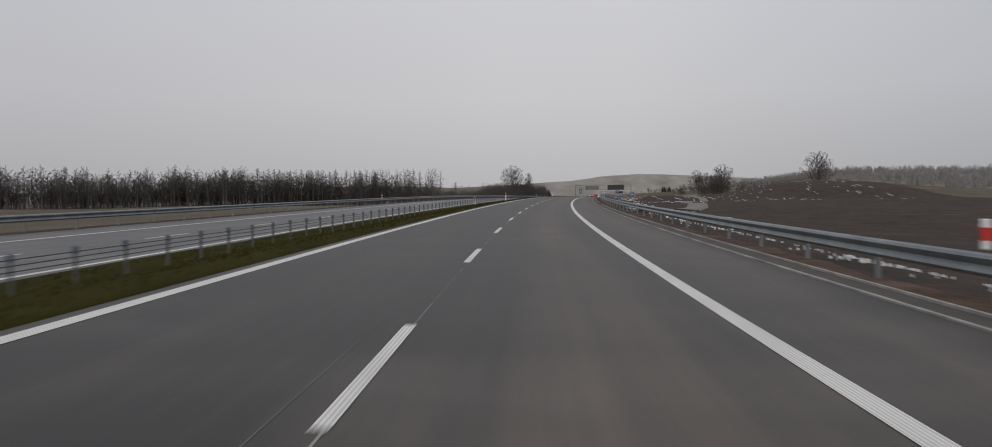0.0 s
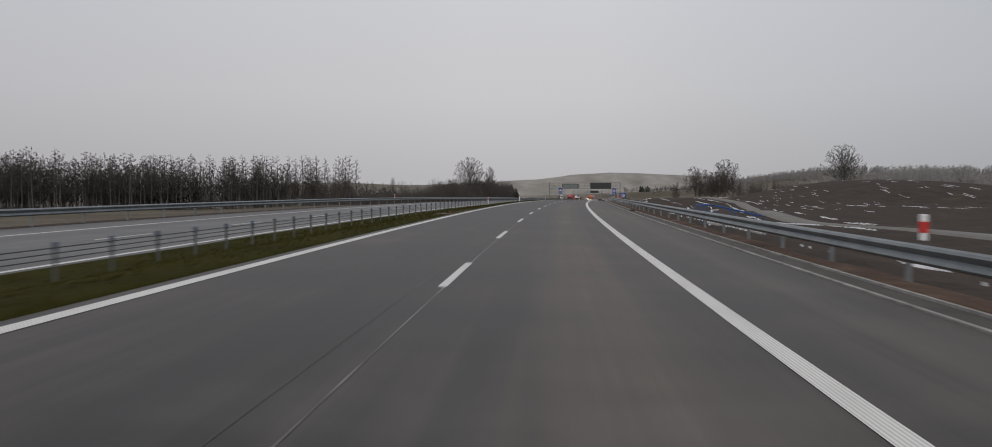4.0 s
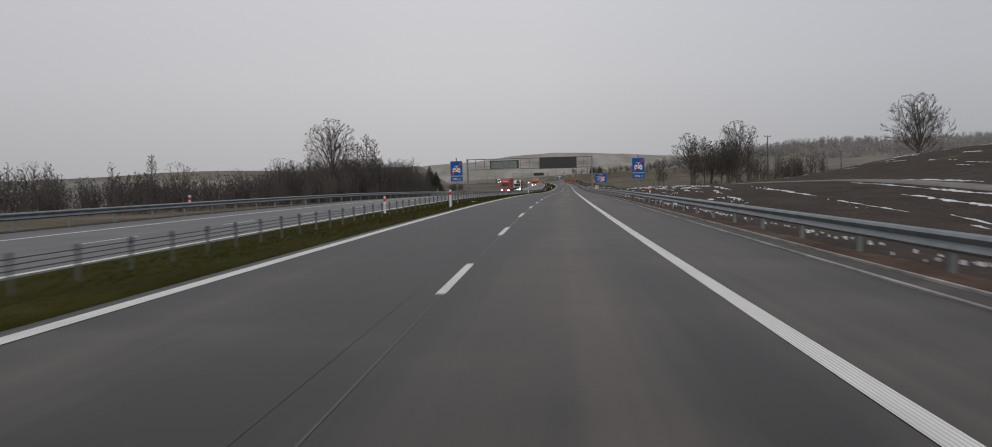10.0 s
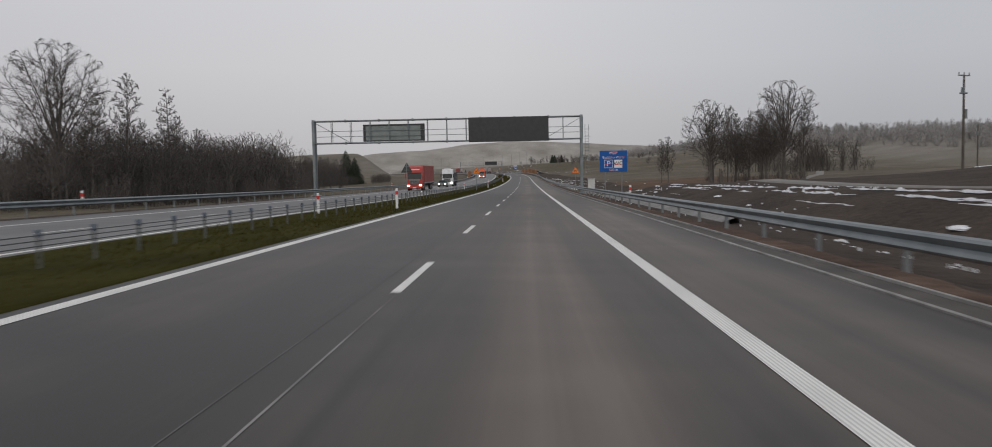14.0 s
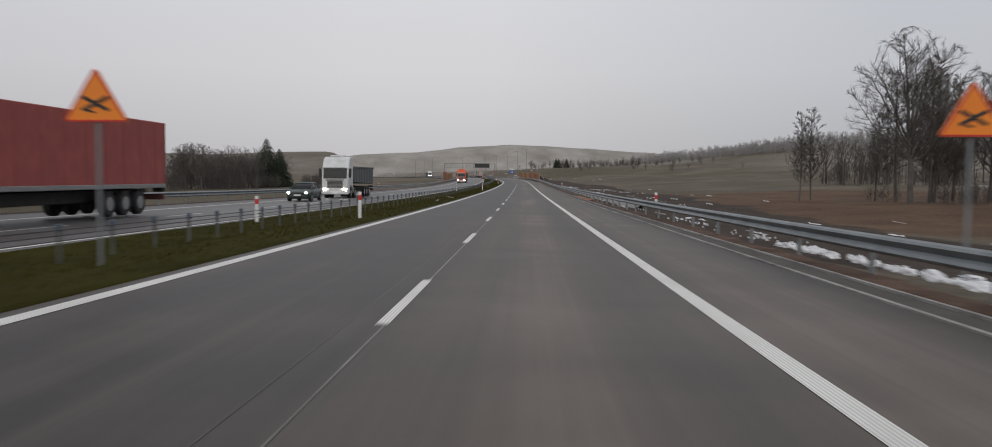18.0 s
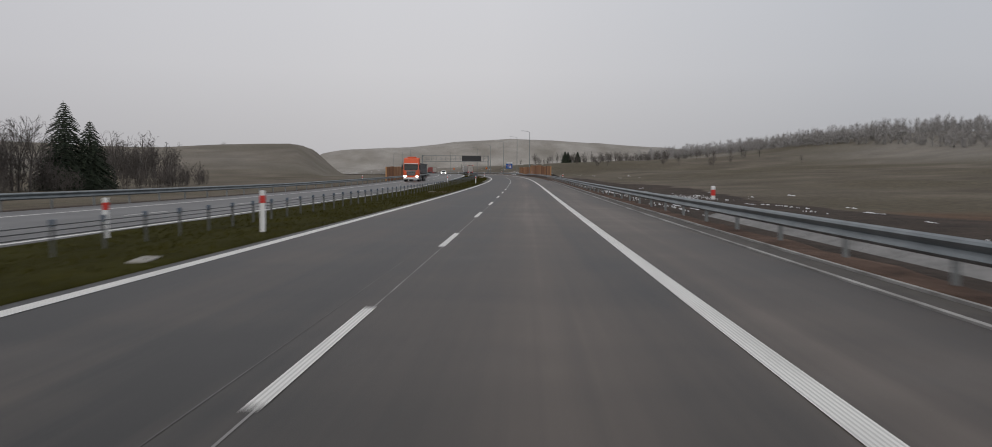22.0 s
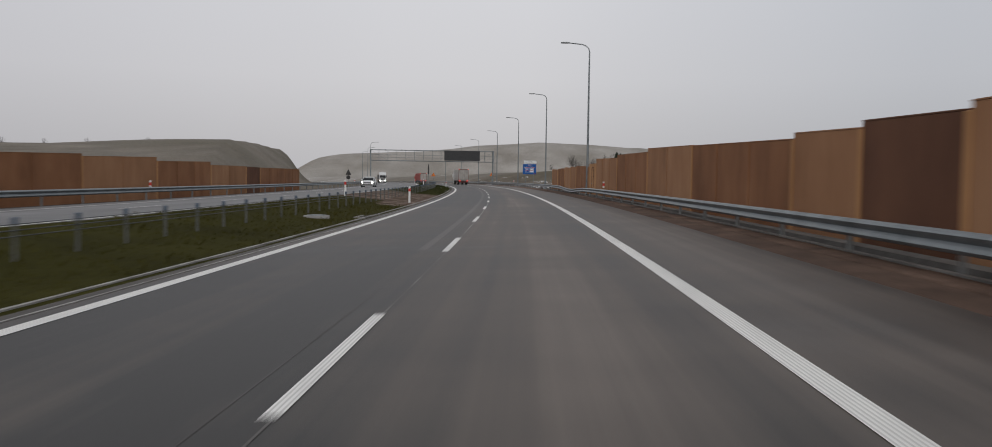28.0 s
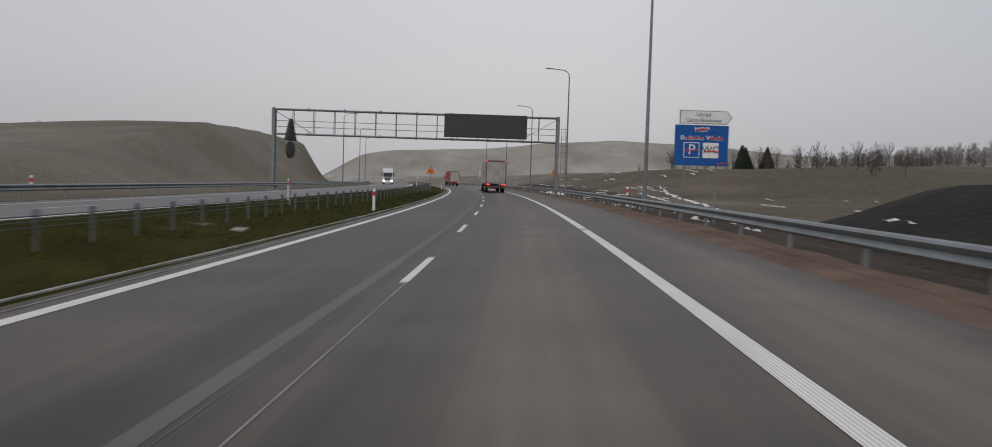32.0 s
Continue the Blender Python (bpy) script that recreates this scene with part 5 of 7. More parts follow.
def spruce(s, d, h, seed):
    rnd = random.Random(seed)
    t = thing("spruce", "dark green spruce tree with drooping boughs", "spruce", "spruces", m=on_land(s, d, 0, 0.05))
    bm = bmesh.new()
    tube(bm, (0, 0, 0), (0, 0, h), h * 0.016, 0.02, 7)
    part("trunk", bm, M["bark"], t)
    g = Limbs()
    for i in range(40):
        u = 0.04 + 0.95 * i / 40
        ring = max(5, int(15 * (1 - u)) + 4)
        for j in range(ring):
            a = 2 * math.pi * (j + rnd.random()) / ring
            r = h * 0.43 * (1 - u) ** 0.75 * rnd.uniform(0.6, 1.1) + 0.12
            p = Vector((0, 0, h * u))
            pts = [p, p + Vector((math.cos(a) * r * 0.5, math.sin(a) * r * 0.5, -0.03 * r)), p + Vector((math.cos(a) * r, math.sin(a) * r, -0.32 * r))]
            g.limb(pts, 0.09 + 0.02 * r, 0.02, 4)
            for c in range(5):
                q = pts[1].lerp(pts[2], c / 4)
                side = Vector((-math.sin(a), math.cos(a), -0.35)) * rnd.choice((-1, 1)) * r * rnd.uniform(0.14, 0.34)
                g.limb([q, q + side], 0.085, 0.015, 3)
    o = new("crown", g.mesh("crown", M["needle"]))
    o.parent = t
    return t


R = random.Random(5)
# alder belt beyond the far guard rail: its edge runs back from the road
for k in range(64):
    u = (k + R.random()) / 64
    plant("tall", 311 - 60 * u - R.uniform(0, 3), -57 - 60 * u - R.uniform(0, 5), R.uniform(11.0, 13.4), 1 + k % 5)
for k in range(150):
    u = (k + R.random()) / 150
    plant("tall", 309 - 150 * u - R.uniform(0, 6), -60 - 150 * u - R.uniform(0, 24), R.uniform(10.5, 13.4), 1 + k % 5)
for k in range(120):
    u = (k + R.random()) / 120
    plant("tall", 306 - 130 * u - R.uniform(0, 10), -62 - 135 * u - R.uniform(4, 34), R.uniform(11.0, 13.6), 1 + k % 5)
low = []
for k in range(130):
    u = R.random()
    low.append((300 - 142 * u - R.uniform(0, 6), -74 - 147 * u - R.uniform(0, 16), R.uniform(6, 9.5)))
for k in range(190):
    u = R.random()
    low.append((297 - 144 * u, -80 - 149 * u - R.uniform(0, 14), R.uniform(9, 12)))
for k in range(24):
    low.append((311 - 50 * R.random(), -60 - R.uniform(0, 50), R.uniform(1.5, 3)))
for k in range(90):
    u = R.random()
    low.append((304 - 146 * u, -66 - 149 * u - R.uniform(0, 5), R.uniform(7, 11)))
undergrowth("dark bare undergrowth below the alder belt", low)
# scattered wood and thicket past it
for k in range(42):
    plant(("round", "slim")[k % 2], R.uniform(330, 482), -R.uniform(74, 112), R.uniform(7.5, 10.8), 1 + k % 4)
undergrowth("brown bare bushes along the field edge", [(R.uniform(330, 482), -R.uniform(72, 112), R.uniform(5.5, 8.6)) for _ in range(170)])
plant("slim", 408, -78, 11.5, 2, light=False)
plant("round", 466, -59, 21.6, 1, 40, False)
for s, d, h, st, sd in ((467, -50.5, 17.5, "slim", 3), (483, -52, 17.5, "tall", 2), (458, -50.5, 15, "tall", 3), (494, -55, 14, "slim", 1), (455, -66, 11, "slim", 2), (500, -54, 12.5, "slim", 2)):
    plant(st, s, d, h, sd, light=False)
low = []
for k in range(270):
    s = R.uniform(440, 574)
    d = R.uniform(51, 80)
    swell = 1 - 0.3 * ((s - 520) / 66) ** 4 + 0.1 * math.exp(-((s - 537) / 19) ** 2)
    if k % 2:
        low.append((s, -d, swell * R.uniform(7.5, 10.5)))
    else:
        plant("round", s, -d, swell * R.uniform(10.0, 13.8), 1 + k % 5)
undergrowth("dense dark thicket of bare bushes beside the motorway", low)
B = random.Random(31)
undergrowth("dark bare scrub along the foot of the thicket", [(B.uniform(450, 572), -B.uniform(45, 52), B.uniform(2.6, 5.2)) for _ in range(70)])
for s, d in ((590, -66), (600, -70), (608, -68), (611, -72)):
    plant("tall", s, d, R.uniform(10, 12.5), 2)
for s, d, h, st in ((617, -76, 12, "round"), (634, -76, 10.5, "slim"), (655, -70, 10.5, "round"), (668, -80, 9.5, "round"), (680, -76, 9, "round"),
                    (690, -78, 10, "round"), (703, -76, 9, "round"), (622, -84, 12, "tall"), (611, -80, 12.5, "round"), (604, -78, 12, "round")):
    plant(st, s, d, h, 1 + int(s) % 4, light=False)
for k in range(40):
    plant("brush", R.uniform(596, 716), -R.uniform(72, 88), R.uniform(4.5, 7.5), 1 + k % 4)
spruce(720, -74.3, 15.0, 3)
spruce(722, -70.9, 11.8, 4)
undergrowth("dark low bushes beside the spruces", [(R.uniform(712, 744), -R.uniform(58, 64), R.uniform(2.8, 4.6)) for _ in range(30)])
for s, d in ((700, -76), (706, -80), (711, -77), (716, -81), (696, -79), (688, -75), (738, -74), (672, -80), (680, -82), (693, -84), (703, -83), (709, -74)):
    plant("round", s, d, R.uniform(10.5, 13.0), 1 + int(s) % 5)

for s, d in ((728, -58), (735, -60), (722, -57), (742, -62), (660, -66), (676, -68), (690, -68), (708, -68)):
    plant("brush", s, d, R.uniform(3.0, 4.4), 2)
for k in range(30):
    plant(("round", "slim", "round")[k % 3], R.uniform(836, 885), -R.uniform(103, 126), R.uniform(8.5, 12), 1 + k % 4)
plant("round", 840, -105, 14.5, 2)
plant("round", 834, -112, 12.5, 3)
undergrowth("dark bare bushes below a clump of trees", [(R.uniform(832, 880), -R.uniform(106, 126), R.uniform(5, 8)) for _ in range(36)])
# right-hand side
for s, d, h, st, sd in ((546, 119, 28, "round", 2), (572, 48, 20.8, "round", 3), (561, 62.5, 24, "round", 1), (580, 54, 19, "slim", 4), (585, 57, 18.5, "slim", 2),
                        (590, 62, 18, "slim", 3), (577, 36.4, 11.2, "slim", 1), (579, 38.5, 12, "slim", 2), (583, 51, 18, "tall", 1), (556, 66, 18, "slim", 2),
                        (566, 60, 18, "round", 4), (588, 58, 17, "round", 2), (584, 64, 18, "round", 5), (592, 52, 13, "slim", 5)):
    plant(st, s, d, h, sd, light=False)
undergrowth("dark bare bushes below the tall trees", [(R.uniform(558, 592), R.uniform(49, 72), R.uniform(1.6, 3.6)) for _ in range(42)])
for k in range(46):
    plant(("round", "tall", "slim")[k % 3], R.uniform(688, 725), R.uniform(86, 136), R.uniform(10.5, 15), 1 + k % 4)
undergrowth("dark bare bushes in a distant copse", [(R.uniform(688, 725), R.uniform(88, 136), R.uniform(4, 8)) for _ in range(50)])
for k in range(40):
    plant(("round", "slim", "brush")[k % 3], R.uniform(495, 560), R.uniform(112, 165), R.uniform(5, 9), 1 + k % 4)
for s, d, h in ((660, -75.5, 10.5), (650, -82, 11), (668, -79, 9)):
    plant("round", s, d, h, 1 + int(s) % 3, light=False)
undergrowth("brown bare hedge in front of the house", [(R.uniform(632, 716), -R.uniform(69, 75), R.uniform(2.2, 4.6)) for _ in range(36)])
undergrowth("bare bushes below the trees by the spruces", [(R.uniform(668, 718), -R.uniform(73, 84), R.uniform(5, 8.5)) for _ in range(56)])
undergrowth("bare bushes along a distant field edge", [(R.uniform(1090, 1140), R.uniform(75, 165), R.uniform(3, 5.5)) for _ in range(34)])
for k in range(40):
    plant(("round", "slim", "round")[k % 3], R.uniform(1090, 1140), R.uniform(75, 165), R.uniform(5.5, 7.8), 1 + k % 5)
for s, d in ((1100, 88), (1108, 93), (1104, 98)):
    spruce(s, d, 7.5, int(d))
for k in range(54):
    s = R.uniform(985, 1200)
    plant(("round", "brush", "round", "brush")[k % 4], s, R.uniform(70, 190), R.uniform(4, 7), 1 + k % 4)
for s, d in ((1250, -150), (1262, -172), (1243, -120), (1252, -190), (1262, -210)):
    plant("brush", s, d, 4, 2)


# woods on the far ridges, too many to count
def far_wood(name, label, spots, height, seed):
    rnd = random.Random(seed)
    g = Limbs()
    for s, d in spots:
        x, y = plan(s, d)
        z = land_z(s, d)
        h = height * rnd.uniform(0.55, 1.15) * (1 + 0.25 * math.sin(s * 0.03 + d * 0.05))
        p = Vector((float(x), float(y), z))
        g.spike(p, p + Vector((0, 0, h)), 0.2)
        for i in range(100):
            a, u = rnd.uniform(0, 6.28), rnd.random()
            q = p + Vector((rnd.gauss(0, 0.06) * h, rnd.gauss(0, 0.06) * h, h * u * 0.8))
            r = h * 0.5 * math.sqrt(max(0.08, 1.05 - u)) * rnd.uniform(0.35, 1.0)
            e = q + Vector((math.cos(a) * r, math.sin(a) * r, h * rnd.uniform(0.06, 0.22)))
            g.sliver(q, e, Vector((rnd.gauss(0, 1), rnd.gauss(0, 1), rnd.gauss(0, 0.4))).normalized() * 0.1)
    return tagged(new(name, g.mesh(name, M["hazed_twig"])), label, "wood", kind="stuff")


# haze is painted into the twig colour of the far woods
M["hazed_twig"] = plain("hazed_woodland_twigs", (0.24, 0.23, 0.22), (0.38, 0.365, 0.355), 0.1, 0.95, 0, 0.05)
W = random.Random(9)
far_wood("far_wood", "bare woodland along the distant ridge, paled with painted haze", [(W.uniform(640, 1300), W.uniform(245, 350)) for _ in range(2300)], 9, 1)
far_wood("far_wood", "bare woodland beyond the far carriageway, paled with painted haze", [(W.uniform(80, 700), -W.uniform(165, 225)) for _ in range(600)], 8.5, 3)


# ---------------------------------------------------------------- house behind the trees
def gable_house(s, d, turn):
    t = thing("house", "small pale house with a grey gable roof among trees", "house", m=on_land(s, d, turn, 0.1))
    bm = solid([(-2.6, -0.5), (2.6, -0.5), (2.6, 2.4), (0, 4.6), (-2.6, 2.4)], 0, 7)
    part("wall", bm, M["render"], t)
    for sx in (-1, 1):
        bm = solid([(sx * 3.0, 2.08), (sx * 3.0, 2.22), (0, 4.8), (0, 4.64)], -0.4, 7.4)
        part("roof", bm, M["roof"], t)
    bm = bmesh.new()
    box(bm, (0.4, 3.5, 3.6), (0.9, 4.0, 5.4), 0.03)
    part("chimney", bm, M["roof"], t)
    for x in (-1.8, 0.6):
        w = plate(t, "window", x, x + 1.1, 1.0, 2.3, M["white"], -0.03, 0.06)
        plate(w, "pane", x + 0.1, x + 1.0, 1.1, 2.2, M["glass"], -0.07, 0.03)
    for y in (1.0, 3.0, 5.0):
        bm = bmesh.new()
        box(bm, (2.6, y, 0.8), (2.66, y + 1.1, 2.0), 0.01)
        w = part("window", bm, M["white"], t)
        bm = bmesh.new()
        box(bm, (2.65, y + 0.1, 0.9), (2.69, y + 1.0, 1.9), 0.005)
        part("pane", bm, M["glass"], w)
    return t


M["render"] = plain("pale_render", (0.22, 0.2, 0.18), (0.34, 0.32, 0.29), 1.0, 0.9, 0, 0.2)
M["roof"] = plain("grey_roof_sheet", (0.08, 0.07, 0.065), (0.15, 0.135, 0.125), 1.2, 0.7, 0, 0.3)
M["glass"] = plain("dark_glass", (0.012, 0.014, 0.016), (0.025, 0.028, 0.03), 1.0, 0.2, 0, 0.0, spec=0.2)
gable_house(648, -78.5, 60)


# ---------------------------------------------------------------- vehicles
def glow(name, colour, strength):
    p = Paint(name)
    p.b.inputs["Emission Color"].default_value = (*colour, 1)
    p.b.inputs["Emission Strength"].default_value = strength
    return p.done(colour, 0.3)


M["headlight"] = glow("lit_headlight", (1.0, 0.9, 0.74), 34.0)
M["lens"] = plain("grey_lamp_lens", (0.25, 0.26, 0.27), (0.4, 0.41, 0.42), 5, 0.15, 0.3, 0.02)
M["tail"] = glow("lit_tail_lamp", (1.0, 0.06, 0.04), 1.6)
M["tyre"] = plain("black_rubber", (0.012, 0.012, 0.012), (0.03, 0.029, 0.028), 4, 0.85, 0, 0.3)
M["rim"] = plain("grey_wheel_rim", (0.2, 0.2, 0.2), (0.34, 0.34, 0.34), 4, 0.45, 0.4, 0.1)
M["chassis"] = plain("dirty_black_chassis", (0.015, 0.015, 0.016), (0.05, 0.047, 0.044), 2, 0.7, 0, 0.2)


def coat(name, a, b, rough=0.3):
    """Vehicle paint with road dirt in blotches."""
    p = Paint(name)
    dirt = p.noise(1.4, 5)
    c = p.ramp(p.mix(0.3, dirt, p.noise(12, 3)), (0.35, a), (0.7, b))
    p.bump(p.noise(6, 3), 0.04, 0.01)
    return p.done(c, rough, 0, 0.5, p.ramp(dirt, (0.3, rough), (0.75, rough + 0.3)))


M["red_coat"] = coat("red_lorry_paint", (0.42, 0.028, 0.02), (0.34, 0.04, 0.03))
M["red_tarp"] = coat("faded_red_tarpaulin", (0.36, 0.07, 0.06), (0.28, 0.075, 0.065), 0.6)
M["orange_coat"] = coat("orange_lorry_paint", (0.72, 0.09, 0.02), (0.56, 0.1, 0.035))
M["white_coat"] = coat("white_lorry_paint", (0.72, 0.73, 0.74), (0.5, 0.5, 0.49))
M["green_coat"] = coat("dark_green_car_paint", (0.02, 0.045, 0.038), (0.05, 0.06, 0.052), 0.25)
M["tipper_coat"] = coat("grey_tipper_steel", (0.075, 0.08, 0.085), (0.15, 0.15, 0.15), 0.55)
M["door_coat"] = coat("dirty_white_trailer_doors", (0.46, 0.44, 0.41), (0.3, 0.28, 0.26), 0.6)
M["door_frame"] = coat("dirty_dark_red_frame", (0.16, 0.035, 0.03), (0.09, 0.04, 0.035), 0.5)


def along(points, x0, x1):
    """Outline in y, z drawn out across x."""
    bm = solid(points, x0, x1)
    for v in bm.verts:
        v.co = Vector((v.co.y, v.co.x, v.co.z))
    bmesh.ops.recalc_face_normals(bm, faces=bm.faces)
    return bm


def wheel(parent, x, y, r, w):
    bm = bmesh.new()
    tube(bm, (x - w / 2, y, r), (x + w / 2, y, r), r, n=20)
    bmesh.ops.bevel(bm, geom=[e for e in bm.edges if abs((e.verts[0].co - e.verts[1].co).x) < 1e-4], offset=r * 0.09, segments=2, affect="EDGES")
    tyre = part("wheel", bm, M["tyre"], parent)
    bm = bmesh.new()
    sx = 1 if x > 0 else -1
    tube(bm, (x + sx * w * 0.4, y, r), (x + sx * (w / 2 + 0.012), y, r), r * 0.6, r * 0.52, 16)
    part("rim", bm, M["rim"], tyre)


def lorry(m, paint, load, kind, label, lights=True):
    """Articulated lorry, front at y = 0 and looking along -y."""
    t = thing("lorry", label, "lorry", "lorries on the motorway", m=m)
    cab = along([(0.08, 0.42), (0.0, 0.62), (0.0, 1.75), (0.2, 2.78), (0.42, 3.1), (0.78, 3.62), (1.2, 3.82), (2.15, 3.86), (2.25, 3.7), (2.25, 1.0), (1.75, 1.0), (1.6, 1.15), (0.95, 1.15), (0.8, 1.0), (0.8, 0.42)], -1.22, 1.22)
    bmesh.ops.bevel(cab, geom=cab.edges[:], offset=0.06, segments=2, affect="EDGES")
    cab = part("cab", cab, paint, t)
    part("windscreen", along([(-0.005, 1.82), (0.175, 2.74), (0.23, 2.74), (0.05, 1.82)], -1.08, 1.08), M["glass"], cab)
    part("sun_visor", along([(-0.06, 2.82), (0.2, 2.78), (0.22, 2.86), (0.0, 2.92)], -1.1, 1.1), paint if kind != "tipper" else M["white_coat"], cab)
    for sx in (-1, 1):
        bm = along([(0.5, 1.9), (1.25, 1.9), (1.25, 2.62), (0.56, 2.62)], sx * 1.2, sx * 1.235)
        part("side_window", bm, M["glass"], cab)
        bm = bmesh.new()
        box(bm, (min(sx * 1.28, sx * 1.5), 0.0, 1.95), (max(sx * 1.28, sx * 1.5), 0.16, 2.75), 0.04)
        part("mirror", bm, paint if kind == "box" else M["chassis"], cab)
        bm = bmesh.new()
        box(bm, (min(sx * 0.72, sx * 1.12), -0.03, 0.72), (max(sx * 0.72, sx * 1.12), 0.1, 0.94), 0.03)
        housing = part("headlight", bm, M["lens"], cab, "clear headlight housing")
        for x in (0.82, 1.02):
            bm = bmesh.new()
            tube(bm, (sx * x, -0.04, 0.83), (sx * x, -0.02, 0.83), 0.09, 0.1, 12)
            part("lit_lamp", bm, M["headlight"] if lights else M["white"], housing)
        bm = bmesh.new()
        box(bm, (min(sx * 1.0, sx * 1.2), 0.95, 0.35), (max(sx * 1.0, sx * 1.2), 1.9, 0.45), 0.02)
        part("step", bm, M["chassis"], cab)
    bm = bmesh.new()
    box(bm, (-0.85, -0.05, 1.6), (0.85, 0.03, 1.78), 0.03)
    part("chrome_bar", bm, M["rim"], cab, "pale bar above the grille")
    for sx in (-1, 1):
        part("wiper", along([(-0.03, 1.84), (0.0, 1.84), (0.03, 2.0), (0.0, 2.0)], sx * 0.1, sx * 0.75), M["chassis"], cab)
    part("grille", along([(-0.02, 0.98), (-0.02, 1.62), (0.05, 1.66), (0.05, 0.98)], -0.7, 0.7), M["chassis"], cab)
    for k in range(5):
        z = 1.03 + 0.115 * k
        bm = bmesh.new()
        box(bm, (-0.66, -0.045, z), (0.66, 0.0, z + 0.05), 0.01)
        part("grille_slat", bm, M["rim"], cab)
    bm = bmesh.new()
    box(bm, (-1.23, -0.05, 0.36), (1.23, 0.3, 0.68), 0.06)
    part("bumper", bm, paint if kind != "tipper" else M["white_coat"], cab)
    bm = bmesh.new()
    box(bm, (-0.26, -0.06, 0.44), (0.26, -0.045, 0.55), 0.004)
    part("number_plate", bm, M["white"], cab)
    if kind == "box":
        bm = bmesh.new()
        box(bm, (-0.75, 0.52, 3.24), (0.75, 0.6, 3.4), 0.01)
        part("name_board", bm, M["white"], cab)
        length = 16.2
    else:
        bm = bmesh.new()
        box(bm, (-0.7, 1.2, 3.82), (0.7, 1.7, 4.0), 0.04)
        part("beacon_bar", bm, paint, cab)
        length = 13.0
    bm = bmesh.new()
    box(bm, (-0.45, 1.6, 0.55), (0.45, length - 0.3, 1.02), 0.03)
    chassis = part("chassis", bm, M["chassis"], t)
    for sx in (-1, 1):
        bm = bmesh.new()
        box(bm, (min(sx * 0.6, sx * 1.18), 2.35, 0.45), (max(sx * 0.6, sx * 1.18), 3.5, 1.0), 0.08)
        part("fuel_tank", bm, M["rim"], chassis)
    if kind == "box":
        bm = bmesh.new()
        box(bm, (-1.26, 2.75, 1.15), (1.26, length, 3.95), 0.03)
        body = part("trailer_body", bm, load, t)
        bm = bmesh.new()
        box(bm, (-1.275, 2.73, 1.08), (1.275, length + 0.01, 1.26), 0.02)
        part("side_rail", bm, M["rim"], body)
        for sx in (-1, 1):
            for k in range(9):
                y = 3.6 + k * 1.45
                bm = bmesh.new()
                box(bm, (min(sx * 1.26, sx * 1.272), y, 1.26), (max(sx * 1.26, sx * 1.272), y + 0.05, 3.85), 0.004)
                part("strap", bm, load, body)
            bm = bmesh.new()
            box(bm, (min(sx * 0.02, sx * 1.17), length - 0.01, 1.28), (max(sx * 0.02, sx * 1.17), length + 0.035, 3.8), 0.015)
            door = part("rear_door", bm, M["door_coat"], body)
            for x in (0.25, 0.85):
                bm = bmesh.new()
                tube(bm, (sx * x, length + 0.06, 1.3), (sx * x, length + 0.06, 3.75), 0.022, n=6)
                part("lock_rod", bm, M["rim"], door)
            bm = bmesh.new()
            box(bm, (min(sx * 1.16, sx * 1.27), length - 0.02, 1.1), (max(sx * 1.16, sx * 1.27), length + 0.05, 3.93), 0.01)
            part("rear_frame", bm, M["door_frame"], body)
        bm = bmesh.new()
        box(bm, (-1.27, length - 0.02, 3.78), (1.27, length + 0.05, 3.95), 0.01)
        part("rear_frame", bm, M["door_frame"], body)
    else:
        body = along([(2.9, 1.45), (length - 0.2, 1.25), (length, 2.75), (length, 2.95), (2.75, 2.95)], -1.24, 1.24)
        bmesh.ops.bevel(body, geom=body.edges[:], offset=0.05, segments=1, affect="EDGES")
        body = part("tipper_body", body, load, t)
        for sx in (-1, 1):
            bm = bmesh.new()
            box(bm, (min(sx * 1.2, sx * 1.3), 2.75, 2.82), (max(sx * 1.2, sx * 1.3), length + 0.02, 2.98), 0.02)
            part("top_rim", bm, load, body)
            for k in range(7):
                y = 3.6 + k * 1.4
                bm = bmesh.new()
                box(bm, (min(sx * 1.23, sx * 1.29), y, 1.5), (max(sx * 1.23, sx * 1.29), y + 0.1, 2.85), 0.01)
                part("rib", bm, load, body)
    bm = bmesh.new()
    box(bm, (-1.2, length - 0.08, 0.55), (1.2, length + 0.06, 0.8), 0.02)
    bumper = part("rear_bumper", bm, M["door_frame"], t)
    for sx in (-1, 1):
        for x, z in ((0.95, 0.98), (1.18, 3.86)):
            if kind == "tipper" and z > 2:
                continue
            bm = bmesh.new()
            wd = 0.22 if z < 2 else 0.06
            box(bm, (sx * x - wd - 0.02, length - 0.06, z - 0.09), (sx * x + wd + 0.02, length + 0.062, z + 0.09), 0.01)
            housing = part("tail_lamp", bm, M["chassis"], t, "dark housing with a lit red lens")
            bm = bmesh.new()
            box(bm, (sx * x - wd, length + 0.058, z - 0.06), (sx * x + wd, length + 0.075, z + 0.06), 0.004)
            part("lens", bm, M["tail"], housing)
        for y in (1.3, 3.2, length - 5.0, length - 3.7, length - 2.4):
            wheel(t, sx * 1.05, y, 0.5, 0.34)
    return t


